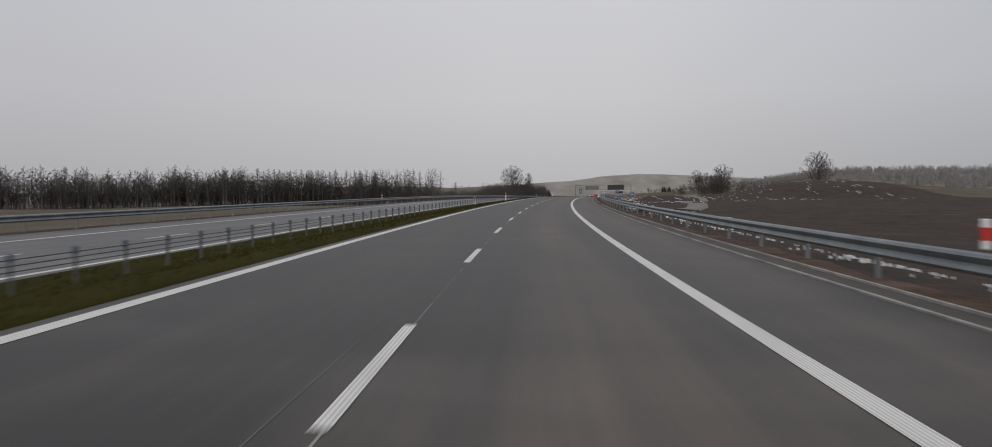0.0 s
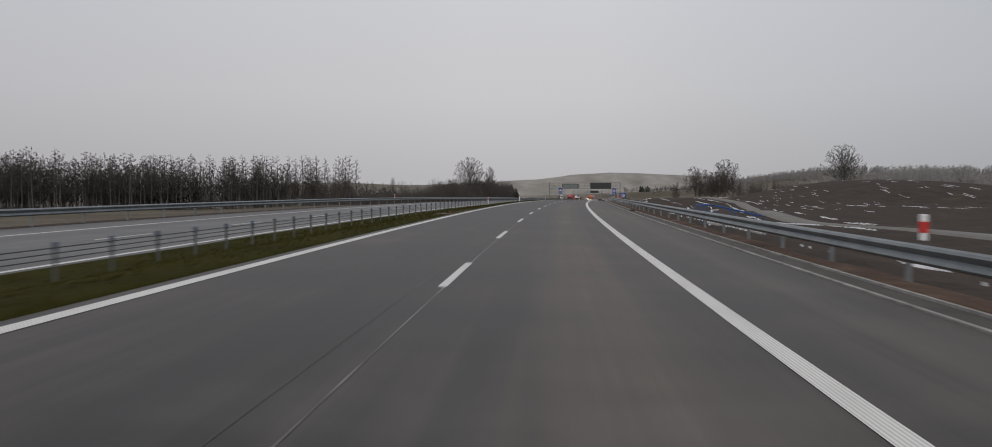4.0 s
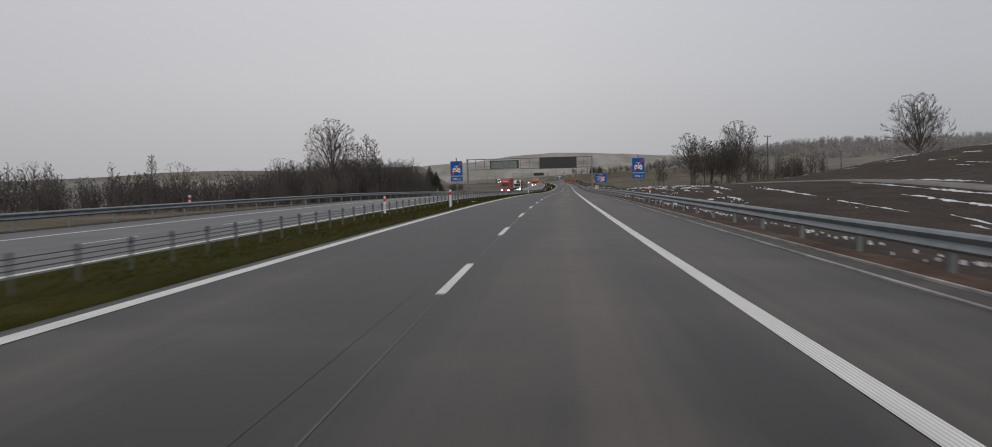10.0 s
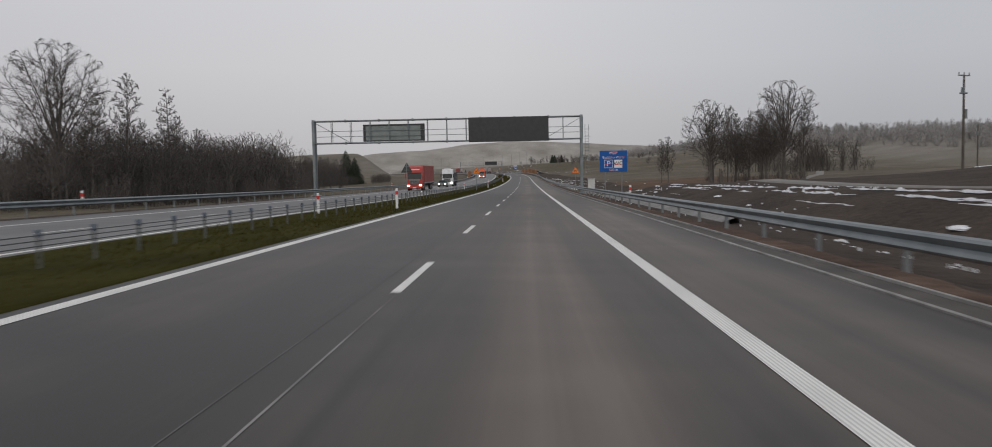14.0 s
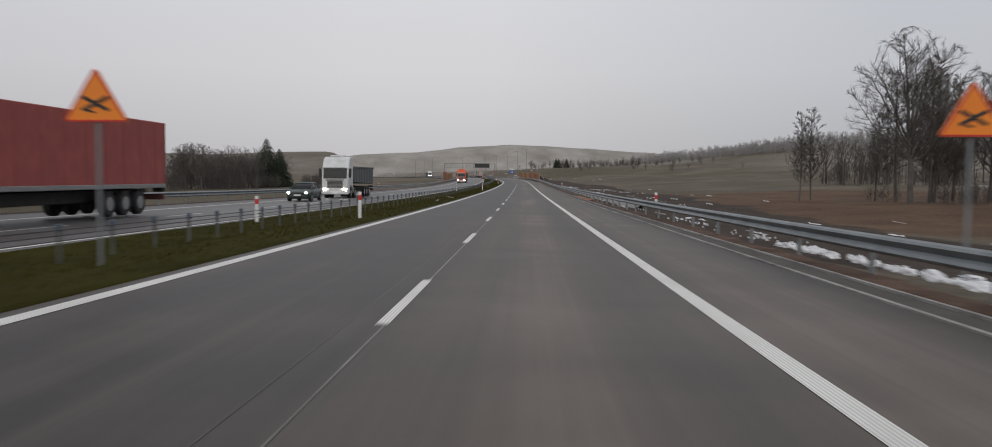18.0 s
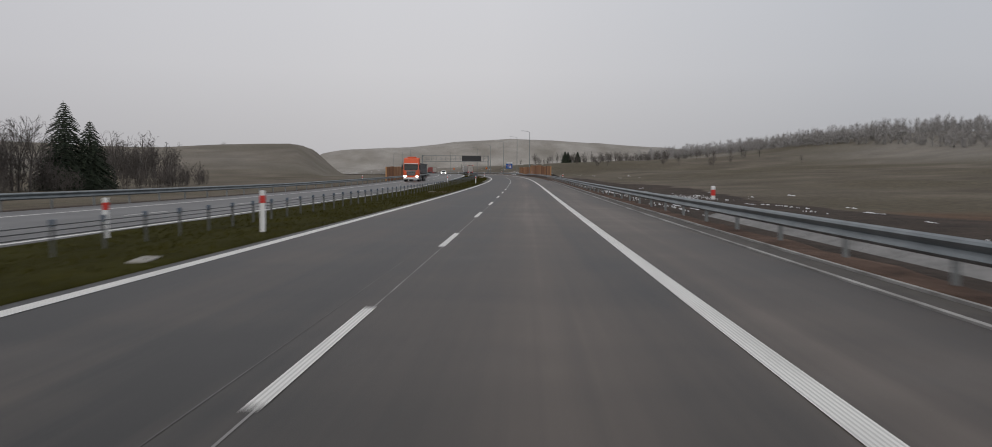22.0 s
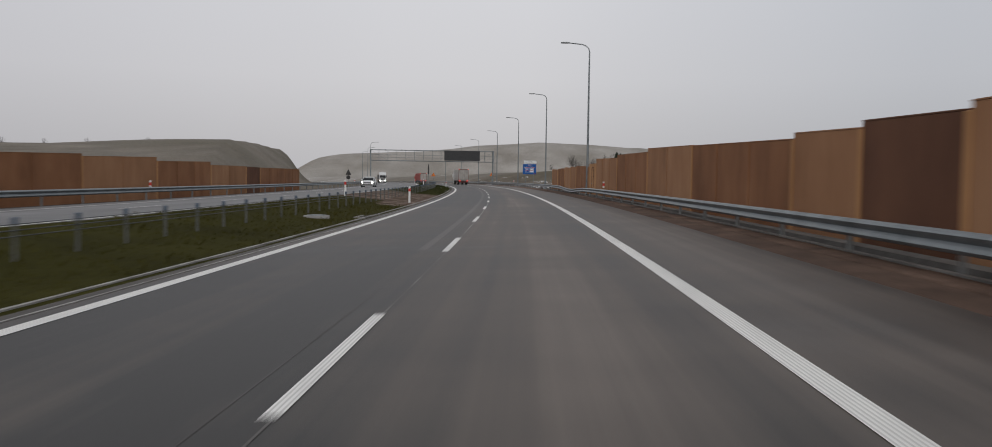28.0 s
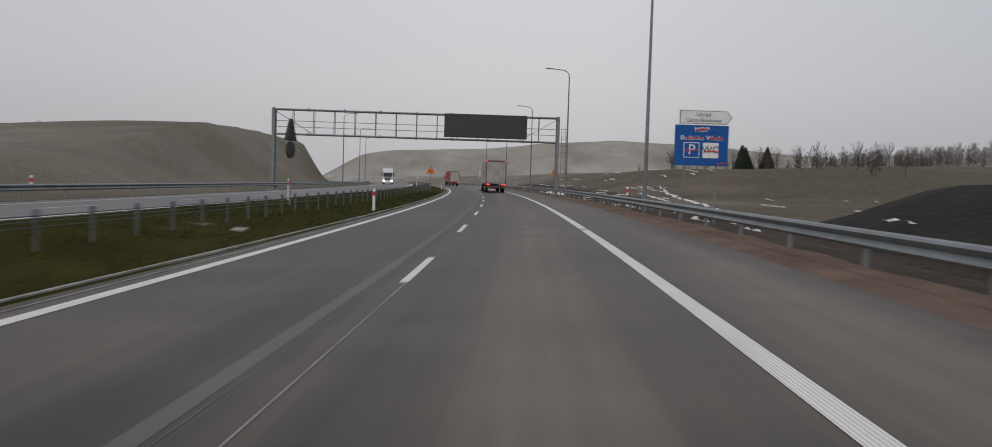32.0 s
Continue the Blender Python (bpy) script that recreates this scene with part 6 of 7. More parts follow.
def loft(rings):
    """Smooth body through half sections (y, [(x, z), ...]), mirrored across x."""
    bm = bmesh.new()
    rows = [[bm.verts.new((x, y, z)) for x, z in pts] + [bm.verts.new((-x, y, z)) for x, z in reversed(pts)] for y, pts in rings]
    n = len(rows[0])
    for a, b in zip(rows, rows[1:]):
        for i in range(n):
            bm.faces.new((a[i], a[(i + 1) % n], b[(i + 1) % n], b[i]))
    bm.faces.new(rows[0])
    bm.faces.new(rows[-1][::-1])
    bmesh.ops.recalc_face_normals(bm, faces=bm.faces)
    for f in bm.faces:
        f.smooth = len(f.verts) == 4
    return bm


def car(m, paint, wagon, label, lights=True):
    """Passenger car, front at y = 0 and looking along -y."""
    t = thing("car", label, "car", "cars on the motorway", m=m)
    ln = 4.6
    hull = ((0.0, 0.36, 0.6, 0.6), (0.05, 0.27, 0.68, 0.74), (0.22, 0.22, 0.75, 0.83), (0.6, 0.2, 0.84, 0.88), (1.25, 0.2, 0.95, 0.9), (2.2, 0.2, 0.98, 0.91),
            (3.2, 0.2, 1.0, 0.91), (4.0, 0.21, 1.02, 0.9), (4.35, 0.25, 1.02, 0.87), (4.54, 0.32, 0.97, 0.81), (4.6, 0.42, 0.88, 0.73))
    body = part("body", loft([(y, [(w * 0.86, lo), (w * 0.97, lo + 0.08), (w, lo + 0.25), (w, (lo + hi) / 2 + 0.08), (w * 0.97, hi - 0.09), (w * 0.9, hi - 0.015), (w * 0.5, hi + 0.02)]) for y, lo, hi, w in hull]), paint, t)
    end = [(4.05, 1.4, 0.66), (4.5, 1.03, 0.78)] if wagon else [(3.45, 1.33, 0.64), (4.1, 1.02, 0.76)]
    cabin = [(1.2, 0.965, 0.78), (1.95, 1.37, 0.66), (2.3, 1.43, 0.66), (3.1, 1.44, 0.66)] + end
    part("windows", loft([(y, [(0.86 if hi > 1.1 else 0.82, 0.9), (0.84 if hi > 1.1 else 0.81, 0.95), (w + 0.02, hi - 0.03), (w * 0.9, hi)]) for y, hi, w in cabin]), M["glass"], t, "dark tinted windows")
    top_line = cabin[1:4] + [end[0]]
    part("roof", loft([(y, [(w + 0.045, hi - 0.06), (w + 0.035, hi - 0.01), (w * 0.85, hi + 0.025), (w * 0.4, hi + 0.045)]) for y, hi, w in top_line]), paint, t)
    back = end[1][0]
    for sx in (-1, 1):
        for (ya, za, xa), (yb, zb, xb), r in (((1.2, 0.95, 0.8), (1.95, 1.37, 0.67), 0.035), ((2.5, 0.95, 0.86), (2.6, 1.4, 0.685), 0.04), ((3.4, 0.97, 0.86), (3.4, 1.38, 0.68), 0.04), ((back - 0.06, 0.98, 0.8), (end[0][0], end[0][1] - 0.03, 0.67), 0.06)):
            bm = bmesh.new()
            tube(bm, (sx * xa, ya, za), (sx * xb, yb, zb), r, r * 0.8, 8)
            part("pillar", bm, paint, t)
        for y in (0.85, ln - 0.95):
            bm = bmesh.new()
            tube(bm, (sx * 0.84, y, 0.36), (sx * 0.917, y, 0.36), 0.385, 0.38, 20)
            part("wheel_arch", bm, M["chassis"], body)
    for sx in (-1, 1):
        bm = bmesh.new()
        box(bm, (sx * 0.66 - 0.2, -0.02, 0.6), (sx * 0.66 + 0.2, 0.14, 0.76), 0.04)
        housing = part("headlight", bm, M["lens"], t, "clear headlight housing")
        bm = bmesh.new()
        tube(bm, (sx * 0.68, -0.035, 0.68), (sx * 0.68, 0.0, 0.68), 0.085, 0.09, 12)
        part("lit_lamp", bm, M["headlight"] if lights else M["white"], housing)
        bm = bmesh.new()
        box(bm, (min(sx * 0.88, sx * 1.04), 1.5, 0.98), (max(sx * 0.88, sx * 1.04), 1.66, 1.12), 0.03)
        part("mirror", bm, paint, t)
        bm = bmesh.new()
        box(bm, (sx * 0.68 - 0.16, ln - 0.04, 0.72), (sx * 0.68 + 0.16, ln + 0.02, 0.9), 0.03)
        part("tail_lamp", bm, M["red"], t)
        for y in (0.85, ln - 0.95):
            wheel(t, sx * 0.815, y, 0.33, 0.22)
    bm = bmesh.new()
    box(bm, (-0.5, -0.015, 0.56), (0.5, 0.06, 0.7), 0.02)
    part("grille", bm, M["chassis"], t)
    bm = bmesh.new()
    box(bm, (-0.62, -0.005, 0.33), (0.62, 0.08, 0.46), 0.02)
    part("lower_intake", bm, M["chassis"], t)
    bm = bmesh.new()
    box(bm, (-0.26, -0.03, 0.45), (0.26, 0.0, 0.55), 0.004)
    part("number_plate", bm, M["white"], t)
    return t


lorry(facing(490, -15.9), M["red_coat"], M["red_tarp"], "box", "red articulated lorry with tarpaulin trailer and lit headlights")
lorry(facing(546, -15.9), M["white_coat"], M["tipper_coat"], "tipper", "white lorry with grey tipper trailer and lit headlights")
car(facing(533, -15.9), M["green_coat"], False, "dark green saloon car with lit headlights")
lorry(facing(715, -15.9), M["orange_coat"], M["tipper_coat"], "tipper", "orange lorry with grey tipper trailer and lit headlights")
car(facing(866, -15.9), M["white_coat"], True, "white estate car with lit headlights")
lorry(facing(1066, -15.9), M["white_coat"], M["tipper_coat"], "tipper", "white lorry with grey tipper trailer and lit headlights")
lorry(facing(966 + 16.2, 1.95, turn=180), M["white_coat"], M["door_coat"], "box", "lorry with dirty white trailer doors and lit tail lamps")
lorry(facing(1090 + 16.2, 1.95, turn=180), M["red_coat"], M["red_tarp"], "box", "red-framed lorry seen from behind with lit tail lamps")


# ---------------------------------------------------------------- smaller roadside things
def wrapped_sign(s, d, h):
    t = thing("wrapped_sign", "road sign on a post wrapped in dark foil", "wrapped sign", "wrapped road signs", m=facing(s, d, turn=78 if d > -15 else 0))
    bm = bmesh.new()
    tube(bm, (0, 0, -0.2), (0, 0, h), 0.04, n=8)
    part("post", bm, M["steel_dark"], t)
    bm = solid([(-0.5, h - 0.95), (0.5, h - 0.95), (0.06, h), (-0.06, h)], -0.06, 0.06)
    part("foil", bm, M["chassis"], t, "dark foil wrapping")
    bm = bmesh.new()
    tube(bm, (0, -0.05, h - 1.35), (0, 0.05, h - 1.35), 0.36, n=20)
    part("foil", bm, M["chassis"], t, "dark foil wrapping")
    return t


wrapped_sign(898, -8.1, 3.75)
wrapped_sign(897, -22.0, 2.9)
warning_sign(962, -5.9, 2.2)
warning_sign(962, 8.9, 2.2)


def snow_lump(name, s, d, r, hgt, seed):
    bm = bmesh.new()
    bmesh.ops.create_icosphere(bm, subdivisions=3, radius=1.0)
    for v in bm.verts:
        k = 1 + 0.45 * noise.noise(v.co * 1.7 + Vector((seed, 0, 0))) + 0.2 * noise.noise(v.co * 4 + Vector((0, seed, 0)))
        v.co = Vector((v.co.x * r * k, v.co.y * r * 1.7 * k, max(v.co.z, -0.2) * hgt * k))
    o = part(name, bm, M["snow"])
    o.matrix_world = on_land(s, d, -math.degrees(heading(s)))
    return tagged(o, "small mound of old dirty snow on the verge", "snow mound", "mounds of old snow")


p = Paint("old_snow")
c = p.ramp(p.mix(0.5, p.noise(1.5, 5), p.noise(9, 4)), (0.3, (0.42, 0.41, 0.4)), (0.55, (0.78, 0.79, 0.81)))
p.bump(p.noise(7, 4), 0.6, 0.05)
M["snow"] = p.done(c, 0.8, 0, 0.2)
S = random.Random(21)


def snow_patch(s, d, length, width, seed, line=None, gather=None):
    """A ragged strip of thin old snow lying on the land."""
    rnd = random.Random(seed)
    nr, nc = max(8, int(length / 0.33)), 5
    u = np.linspace(0, 1, nr)
    rough = np.array([noise.noise(Vector((k * 0.43, seed * 3.1, 0))) + 0.6 * noise.noise(Vector((k * 1.1, 3.3, seed * 2.3))) for k in range(nr)])
    w = 1.25 * width * np.sqrt(np.clip(np.sin(np.pi * u), 0, 1)) * np.clip(0.42 + 1.15 * rough, 0, 1.4)
    w = np.maximum(w, 0.015)
    mid = d + np.array([1.1 * width * noise.noise(Vector((k * 0.17, 7.7, seed * 1.7))) + 0.35 * width * noise.noise(Vector((k * 0.8, 1.7, seed * 0.7))) for k in range(nr)])
    SS = np.repeat((s + u * length)[:, None], nc, 1)
    if line is not None:
        mid = mid + line(SS[:, 0])
    DD = mid[:, None] + w[:, None] * np.linspace(-0.5, 0.5, nc)[None, :]
    X, Y = plan(SS, DD)
    Z = terrain(SS, DD, X, Y) + np.array([-0.03, 0.05, 0.08, 0.05, -0.03])[None, :] * np.clip(w / 0.2, 0.2, 1.0)[:, None] + (0.03 if line is not None else 0.0)
    idx = np.arange(nr * nc).reshape(nr, nc)
    co = np.stack([X, Y, Z], -1).reshape(-1, 3)
    quads = np.stack([idx[:-1, :-1], idx[:-1, 1:], idx[1:, 1:], idx[1:, :-1]], -1).reshape(-1, 4)
    if gather is not None:
        gather[1].extend((quads + len(gather[0])).tolist())
        gather[0].extend(co.tolist())
        return None
    me = bpy.data.meshes.new("snow_patch")
    me.from_pydata(co.tolist(), [], quads.tolist())
    me.materials.append(M["snow"])
    return tagged(new("snow_patch", me), "ragged strip of old snow lying on soil", "snow patch", "patches of old snow")


far_snow = ([], [])
for k in range(40):
    a = S.uniform(140, 330)
    snow_patch(a, S.choice((-3.6, 3.4, 4.2)), S.uniform(3, 12), S.uniform(0.12, 0.36), k, side_line)
for k in range(8):
    snow_patch(195 + 17 * k + S.uniform(-4, 4), -3.2, S.uniform(9, 17), S.uniform(0.25, 0.5), 1000 + k, side_line)
    snow_patch(190 + 17 * k + S.uniform(-4, 4), -7.0 - S.uniform(0, 1.2), S.uniform(8, 16), S.uniform(0.25, 0.6), 1100 + k, side_line)
    snow_patch(250 + 10 * k + S.uniform(-3, 3), -12 - S.uniform(0, 2), S.uniform(5, 11), S.uniform(0.2, 0.5), 1200 + k, side_line)
for k in range(12):
    snow_patch(332 + 10 * k + S.uniform(-2, 2), 17.6, S.uniform(8, 12), S.uniform(0.22, 0.34), 1300 + k)
    snow_patch(330 + 11 * k + S.uniform(-3, 3), 16.5, S.uniform(3, 9), S.uniform(0.16, 0.4), 1400 + k)
for k in range(40):
    snow_patch(S.uniform(250, 345), S.uniform(44, 74), S.uniform(2, 7), S.uniform(0.15, 0.4), 1500 + k, gather=far_snow)
for k in range(16):
    snow_patch(S.uniform(262, 330), S.uniform(12.5, 16.5), S.uniform(2, 6), S.uniform(0.15, 0.5), 900 + k)
for k in range(20):
    snow_patch(S.uniform(330, 460), S.uniform(14.5, 16.5), S.uniform(2, 8), S.uniform(0.08, 0.28), 100 + k)
for k in range(90):
    snow_patch(S.uniform(240, 470), S.uniform(50, 105), S.uniform(2, 9), S.uniform(0.15, 0.5), 200 + k, gather=far_snow)
for k in range(36):
    snow_patch(S.uniform(20, 300), S.uniform(11, 17), S.uniform(1.5, 5), S.uniform(0.12, 0.5), 300 + k)
for k in range(50):
    snow_patch(S.uniform(470, 700), S.uniform(11.5, 34), S.uniform(1, 4.5), S.uniform(0.12, 0.5), 400 + k)
for k in range(60):
    snow_patch(S.uniform(860, 1120), S.uniform(12, 60), S.uniform(2, 7), S.uniform(0.2, 0.7), 500 + k, gather=far_snow)
for k in range(30):
    snow_patch(S.uniform(590, 720), S.uniform(11.5, 17), S.uniform(1.5, 6), S.uniform(0.15, 0.6), 700 + k)
for k in range(26):
    snow_patch(S.uniform(985, 1090), 12 + (k % 4) * 7 + S.uniform(0, 3), S.uniform(4, 14), S.uniform(0.25, 0.7), 600 + k)
for k in range(16):
    snow_patch(S.uniform(1120, 1300), S.uniform(45, 130), S.uniform(8, 26), S.uniform(0.7, 1.5), 800 + k, gather=far_snow)
for k, (a, d, l, w) in enumerate(((902, 12.6, 15, 0.9), (906, 14.0, 9, 0.6), (898, 11.7, 6, 0.4), (914, 13.2, 6, 0.8))):
    snow_patch(a, d, l, w, 1700 + k)
snow_patch(958, 0, 66, 0.8, 1710, lambda v: np.interp(v, [958, 1023], [27, 37.6]))
snow_patch(975, 0, 40, 0.5, 1711, lambda v: np.interp(v, [958, 1023], [24, 33]))
me = bpy.data.meshes.new("snow_strips")
me.from_pydata(far_snow[0], [], far_snow[1])
me.materials.append(M["snow"])
tagged(new("snow_strips", me), "ragged strips of old snow on the far slopes", "snow", kind="stuff")
for k in range(60):
    s = S.choice((S.uniform(20, 330), S.uniform(330, 460), S.uniform(470, 700), S.uniform(860, 980)))
    snow_lump("snow_mound", s, S.uniform(11.4, 15), S.uniform(0.1, 0.32), S.uniform(0.05, 0.14), k)
for k in range(26):
    snow_lump("snow_mound", 482 + 10 * k / 26, 8.55 + 0.35 * S.random() - 0.06 * (k // 5), S.uniform(0.1, 0.24), S.uniform(0.08, 0.16), 60 + k)
for s, d, r, h in ((1000, 13, 1.6, 0.8), (1008, 15, 1.8, 0.9), (1020, 17, 1.5, 0.8), (660, 9.4, 0.45, 0.05)):
    snow_lump("snow_mound", s, d, r, h, int(s))


# things at the foot of the first gantry and the fence posts by the fields
def control_cabinet(s, d):
    t = thing("control_cabinet", "pale grey metal control cabinet behind the guard rail", "control cabinet", m=on_land(s, d, -math.degrees(heading(s))))
    bm = bmesh.new()
    box(bm, (-0.42, -0.24, -0.2), (0.42, 0.24, 0.28), 0.02)
    part("plinth", bm, M["concrete"], t, "concrete plinth")
    bm = bmesh.new()
    box(bm, (-0.38, -0.2, 0.28), (0.38, 0.2, 1.6), 0.015)
    part("body", bm, M["cabinet"], t)
    for x0 in (-0.36, 0.01):
        bm = bmesh.new()
        box(bm, (x0, -0.222, 0.33), (x0 + 0.35, -0.2, 1.54), 0.006)
        door = part("door", bm, M["cabinet"], t)
        bm = bmesh.new()
        box(bm, (x0 + 0.29, -0.245, 0.9), (x0 + 0.32, -0.222, 1.05), 0.005)
        part("handle", bm, M["steel_dark"], door)
    bm = bmesh.new()
    box(bm, (-0.43, -0.26, 1.6), (0.43, 0.25, 1.66), 0.015)
    part("roof", bm, M["cabinet"], t)
    return t


M["cabinet"] = plain("pale_grey_powder_coat", (0.5, 0.5, 0.48), (0.66, 0.66, 0.64), 2.0, 0.5, 0, 0.05)
control_cabinet(452.6, 8.75)
for s, d, w, l in ((446.2, 8.9, 1.5, 0.7), (455.5, 8.75, 0.7, 3.2), (444.6, 9.0, 1.3, 0.4)):
    bm = bmesh.new()
    box(bm, (-w / 2, -l / 2, -0.25), (w / 2, l / 2, 0.12), 0.02)
    o = part("concrete_slab", bm, M["concrete"])
    o.matrix_world = on_land(s, d, -math.degrees(heading(s)))
    tagged(o, "weathered concrete slab at the gantry foot", "concrete slab", "concrete slabs")
bm = bmesh.new()
tube(bm, (0, 0, -0.3), (0, 0, 1.55), 0.045, 0.04, 7)
post = tagged(part("fence_post", bm, M["wood"]), "thin bare fence post by the side road", "fence post", "fence posts in the field")
post.matrix_world = on_land(440, 20)
F = random.Random(3)
for k in range(1, 16):
    s = 440 + 6.5 * k + F.uniform(-1, 1)
    copy_thing(post, on_land(s, 20 + 0.24 * (s - 440)) @ pose(0, 0, 0, F.gauss(0, 2), F.gauss(0, 3) if k != 7 else 14, 0))


# scraps of snow on the soil behind the rail, too many to count
def snow_scraps(spots, seed):
    rnd = random.Random(seed)
    verts, faces = [], []
    for s, d in spots:
        x, y = plan(s, d)
        z = land_z(s, d)
        a, r = heading(s), rnd.uniform(0.02, 0.09 if d < 10 else 0.15)
        n, k = 7, len(verts)
        ring = [(r * rnd.uniform(0.5, 1.3), 2 * math.pi * i / n) for i in range(n)]
        for f, up in ((1.0, -0.04), (0.6, 0.05)):
            for q, w in ring:
                u, v = q * f * math.cos(w) * 0.7, q * f * math.sin(w) * 1.5
                verts.append((float(x) + u * math.cos(a) + v * math.sin(a), float(y) - u * math.sin(a) + v * math.cos(a), z + up * rnd.uniform(0.7, 1.4)))
        faces += [(k + i, k + (i + 1) % n, k + n + (i + 1) % n, k + n + i) for i in range(n)] + [tuple(k + n + i for i in range(n))]
    me = bpy.data.meshes.new("snow_scraps")
    me.from_pydata(verts, [], faces)
    me.materials.append(M["snow"])
    return tagged(new("snow_scraps", me), "scraps of old snow strewn on dark soil behind the guard rail", "snow", kind="stuff")


N = random.Random(8)
spots = [(N.gauss(a, b), max(8.2, N.gauss(c, e))) for a, b, c, e, n in ((134.5, 1.9, 9.5, 0.45, 70), (11.5, 1.6, 9.5, 0.3, 40), (677, 4.5, 21, 1.6, 120), (66, 2.2, 9.2, 0.35, 45), (60.5, 0.8, 8.5, 0.15, 20), (30, 5, 9.6, 0.4, 40), (300, 9, 9.3, 0.4, 60)) for _ in range(n)]
for c in range(250):
    s, d = N.choice((N.uniform(0, 240), N.uniform(240, 450), N.uniform(240, 450), N.uniform(455, 720), N.uniform(455, 720), N.uniform(905, 1100))), N.choice((N.uniform(8.1, 9.2), N.uniform(8.5, 10.5), N.uniform(9, 14), N.uniform(11, 24)))
    spots += [(s + N.gauss(0, 2.2), max(8.2, d + N.gauss(0, 0.35))) for _ in range(N.randrange(3, 14))]
snow_scraps(spots, 2)


# blue handrails of the service stairs behind the guard rail
M["rail_blue"] = plain("faded_blue_paint", (0.01, 0.06, 0.2), (0.02, 0.1, 0.32), 3.0, 0.5, 0, 0.05)


def handrail(s):
    t = thing("handrail", "blue painted tubular handrail of the service stairs down the bank", "handrail", "handrails of the service stairs", m=facing(s, 8.2))
    fall = land_z(s, 11.0) - float(at(s, 8.2).z)
    for k, (name, z) in enumerate((("top_bar", 0.86), ("lower_bar", 0.52))):
        bm = bmesh.new()
        pts = [(0.0, z - (0.0 if k else 0.02)), (0.06, z), (0.5, z), (2.8, z + fall)]
        for a, b in zip(pts, pts[1:]):
            tube(bm, (a[0], 0, a[1]), (b[0], 0, b[1]), 0.024, n=8)
        part(name, bm, M["rail_blue"], t)
    bm = bmesh.new()
    loop = [(0.0, 0.84)] + [(-0.09 * math.sin(q), 0.69 + 0.15 * math.cos(q)) for q in np.linspace(0.3, math.pi - 0.3, 7)] + [(0.0, 0.52)]
    for a, b in zip(loop, loop[1:]):
        tube(bm, (float(a[0]), 0, float(a[1])), (float(b[0]), 0, float(b[1])), 0.024, n=8)
    part("end_loop", bm, M["rail_blue"], t)
    for x in (0.2, 1.5, 2.75):
        z = fall * max(0.0, (x - 0.5) / 2.3)
        bm = bmesh.new()
        tube(bm, (x, 0, z - 0.7), (x, 0, z + 0.86), 0.022, n=8)
        part("post", bm, M["rail_blue"], t)
    return t


def service_stairs(s, width):
    t = thing("service_stairs", "weathered concrete service stairs down the bank", "stairs", m=facing(s, 8.2))
    fall = land_z(s, 11.0) - float(at(s, 8.2).z)
    n = 9
    for k in range(n):
        x = 0.35 + k * 2.5 / n
        z = fall * max(0.0, (x - 0.3) / 2.5)
        bm = bmesh.new()
        box(bm, (x, -width / 2, z - 0.35), (x + 2.5 / n + 0.04, width / 2, z + 0.05), 0.015)
        part("step", bm, M["concrete"], t)
    return t


handrail(132.3)
handrail(133.8)
service_stairs(133.05, 1.2)


# covers, slabs and dead straw lying in the grass of the median
def manhole(s, d):
    t = thing("manhole", "round concrete manhole ring with a cover, sunk in the grass", "manhole", m=facing(s, d))
    bm = bmesh.new()
    tube(bm, (0, 0, -0.3), (0, 0, 0.11), 0.5, 0.48, 28)
    part("ring", bm, M["concrete"], t)
    bm = bmesh.new()
    tube(bm, (0, 0, 0.1), (0, 0, 0.135), 0.36, 0.35, 28)
    cover = part("cover", bm, M["steel_dark"], t, "grey iron cover")
    for q in (0.0, math.pi):
        bm = bmesh.new()
        box(bm, (0.25 * math.cos(q) - 0.03, -0.015, 0.133), (0.25 * math.cos(q) + 0.03, 0.015, 0.142), 0.003)
        part("lifting_slot", bm, M["black"], cover)
    return t


def flat_slab(s, d, length, width, turn, rise):
    bm = bmesh.new()
    box(bm, (-width / 2, -length / 2, -0.12), (width / 2, length / 2, rise), 0.015)
    for v in bm.verts:
        v.co.x += 0.03 * math.sin(v.co.y * 7 + s)
        v.co.z += 0.012 * math.sin(v.co.x * 9 + v.co.y * 4)
    o = part("concrete_slab", bm, M["slab_pale"])
    o.matrix_world = facing(s, d, 0.0, turn)
    return tagged(o, "pale weathered concrete slab lying in the median grass", "concrete slab", "slabs in the median")


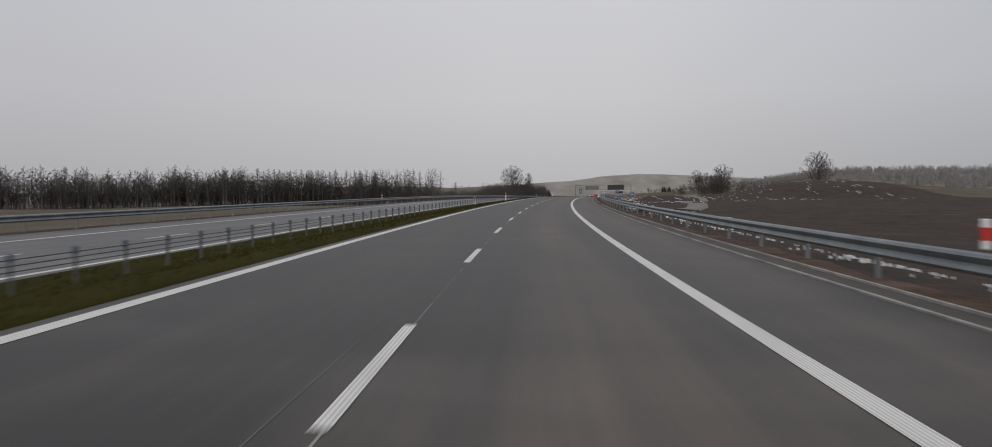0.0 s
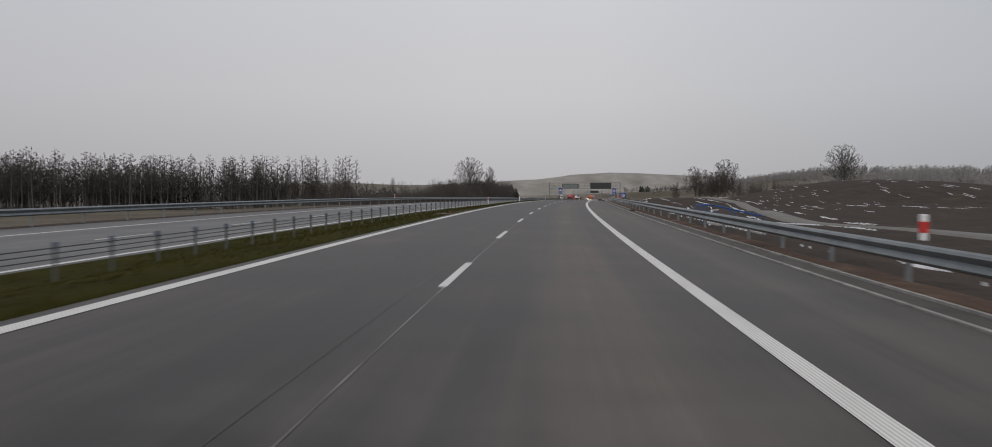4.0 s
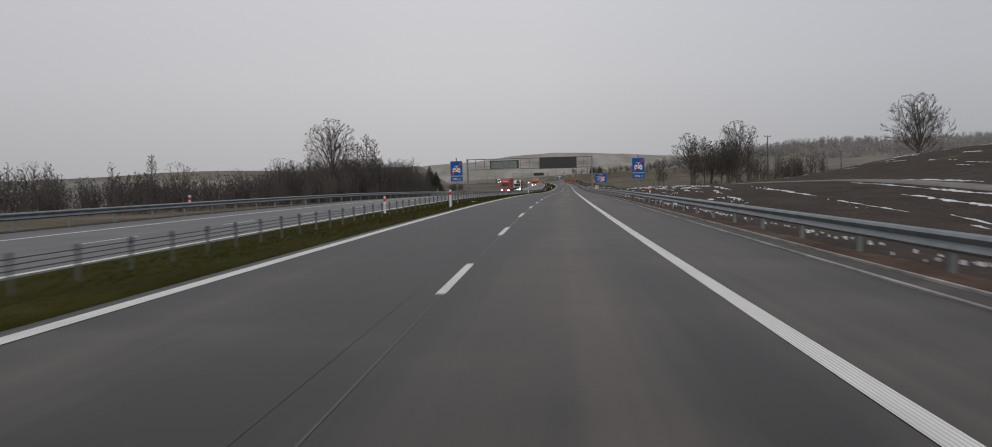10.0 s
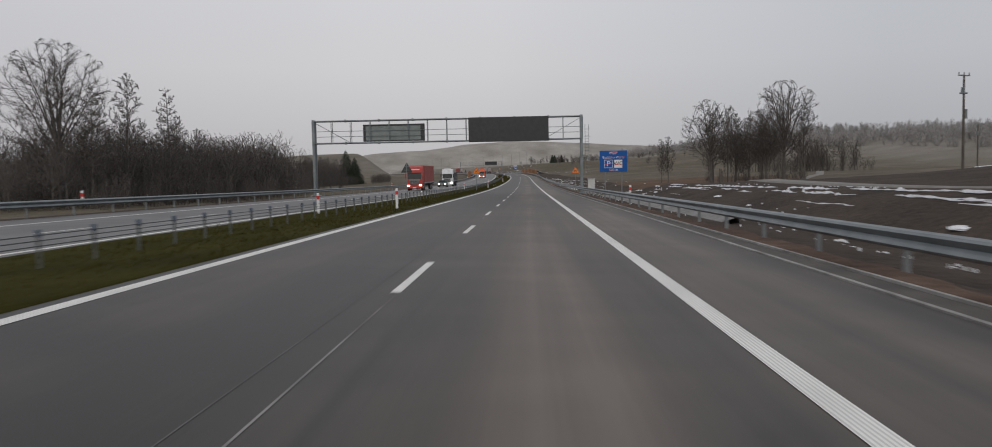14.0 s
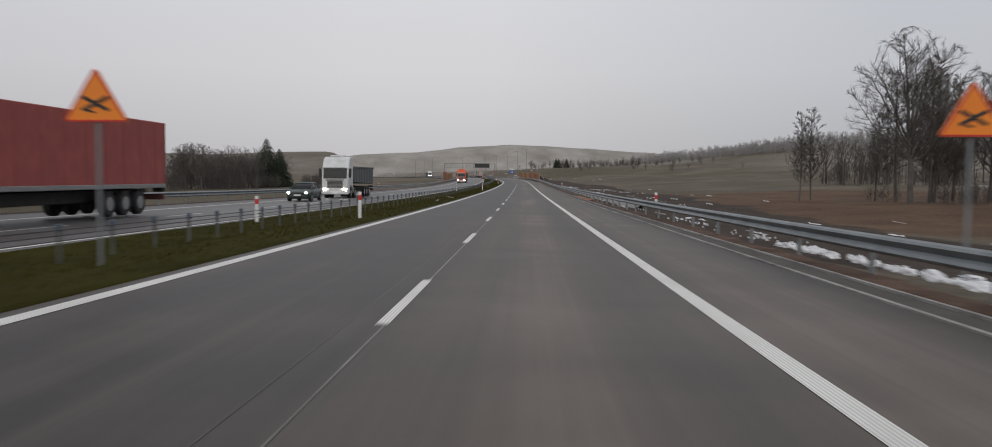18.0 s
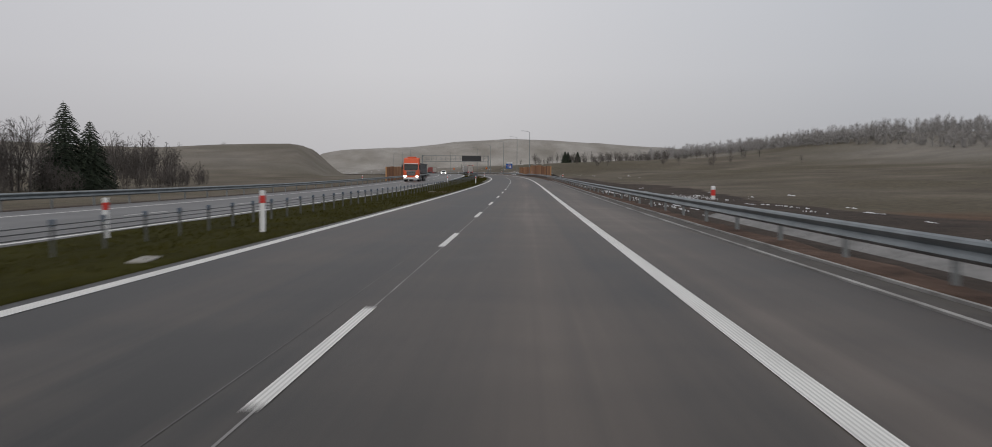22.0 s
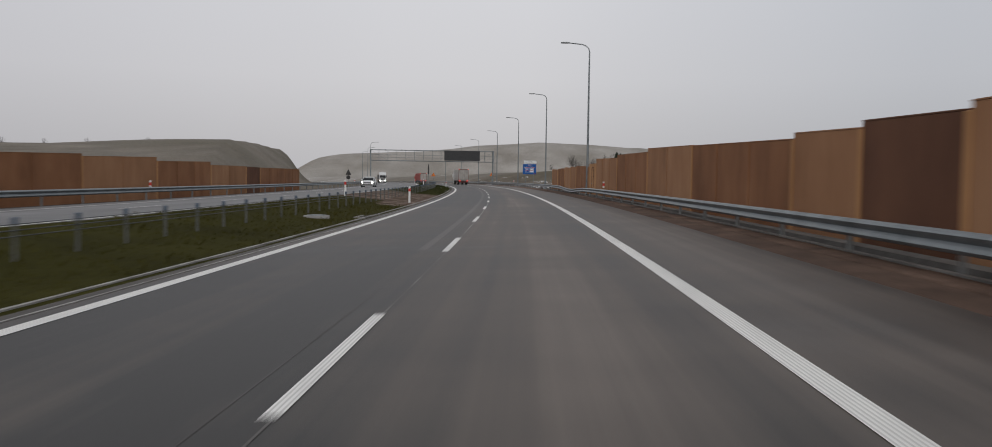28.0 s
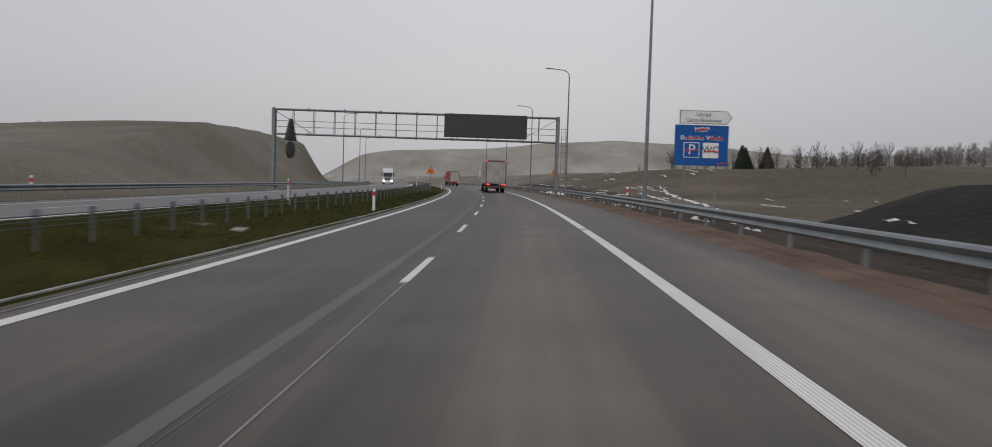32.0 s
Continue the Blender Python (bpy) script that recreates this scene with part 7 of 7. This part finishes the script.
def gully(s, d):
    t = thing("gully", "kerb recess with a dark iron grate by the median", "drain", "gullies in the median kerb", m=facing(s, d))
    bm = bmesh.new()
    for y in (-1.0, 1.0):
        box(bm, (-0.36, y - 0.04, -0.2), (0.05, y + 0.04, 0.055), 0.008)
    box(bm, (-0.4, -1.04, -0.2), (-0.32, 1.04, 0.055), 0.008)
    part("kerb", bm, M["kerb"], t)
    bm = bmesh.new()
    box(bm, (-0.33, -0.97, -0.2), (0.12, 0.97, 0.03), 0.01)
    part("apron", bm, M["gutter"], t, "dirty dark apron")
    bm = bmesh.new()
    box(bm, (-0.26, -0.28, 0.02), (0.08, -0.25, 0.045)), box(bm, (-0.26, 0.25, 0.02), (0.08, 0.28, 0.045))
    for k in range(9):
        y = -0.22 + 0.055 * k
        box(bm, (-0.26, y - 0.012, 0.02), (0.08, y + 0.012, 0.042))
    part("grate", bm, M["black"], t, "black iron grate")
    return t


M["slab_pale"] = plain("pale_lichened_concrete", (0.2, 0.19, 0.165), (0.34, 0.325, 0.295), 1.6, 0.9, 0, 0.4, 9.0)
manhole(779.6, -5.97)
for s, d, l, w, turn, rise in ((546, -5.15, 1.3, 0.4, 14, 0.05), (554, -6.06, 1.0, 0.35, -20, 0.045), (533.5, -5.2, 3.0, 0.2, 3, 0.08),
                               (315.8, -4.97, 0.9, 0.3, 24, 0.045), (654.3, -6.34, 1.2, 0.35, -12, 0.05), (594, -4.6, 0.9, 0.3, 8, 0.045), (884.4, -6.0, 1.0, 0.35, 10, 0.045)):
    flat_slab(s, d, l, w, turn, rise)
gully(782.2, -4.48)
gully(850.6, -4.48)


# soil that has slid over the kerb of the hard shoulder
def soil_spill(s, d, length, width, rise, seed):
    bm = bmesh.new()
    bmesh.ops.create_icosphere(bm, subdivisions=3, radius=1.0)
    for v in bm.verts:
        k = 1 + 0.4 * noise.noise(v.co * 1.9 + Vector((seed, 0, 0))) + 0.25 * noise.noise(v.co * 5 + Vector((0, seed, 0)))
        v.co = Vector((v.co.x * width / 2 * k, v.co.y * length / 2 * k, max(v.co.z, -0.3) * rise * k))
    o = part("soil_heap", bm, M["gravel"])
    o.matrix_world = facing(s, d)
    return tagged(o, "low heap of reddish soil spilled over the kerb", "soil heap", "soil spilled over the kerb")


soil_spill(156, 6.85, 2.2, 0.55, 0.1, 3)
soil_spill(158.6, 7.0, 1.4, 0.4, 0.07, 5)
soil_spill(88, 6.9, 1.6, 0.4, 0.07, 7)
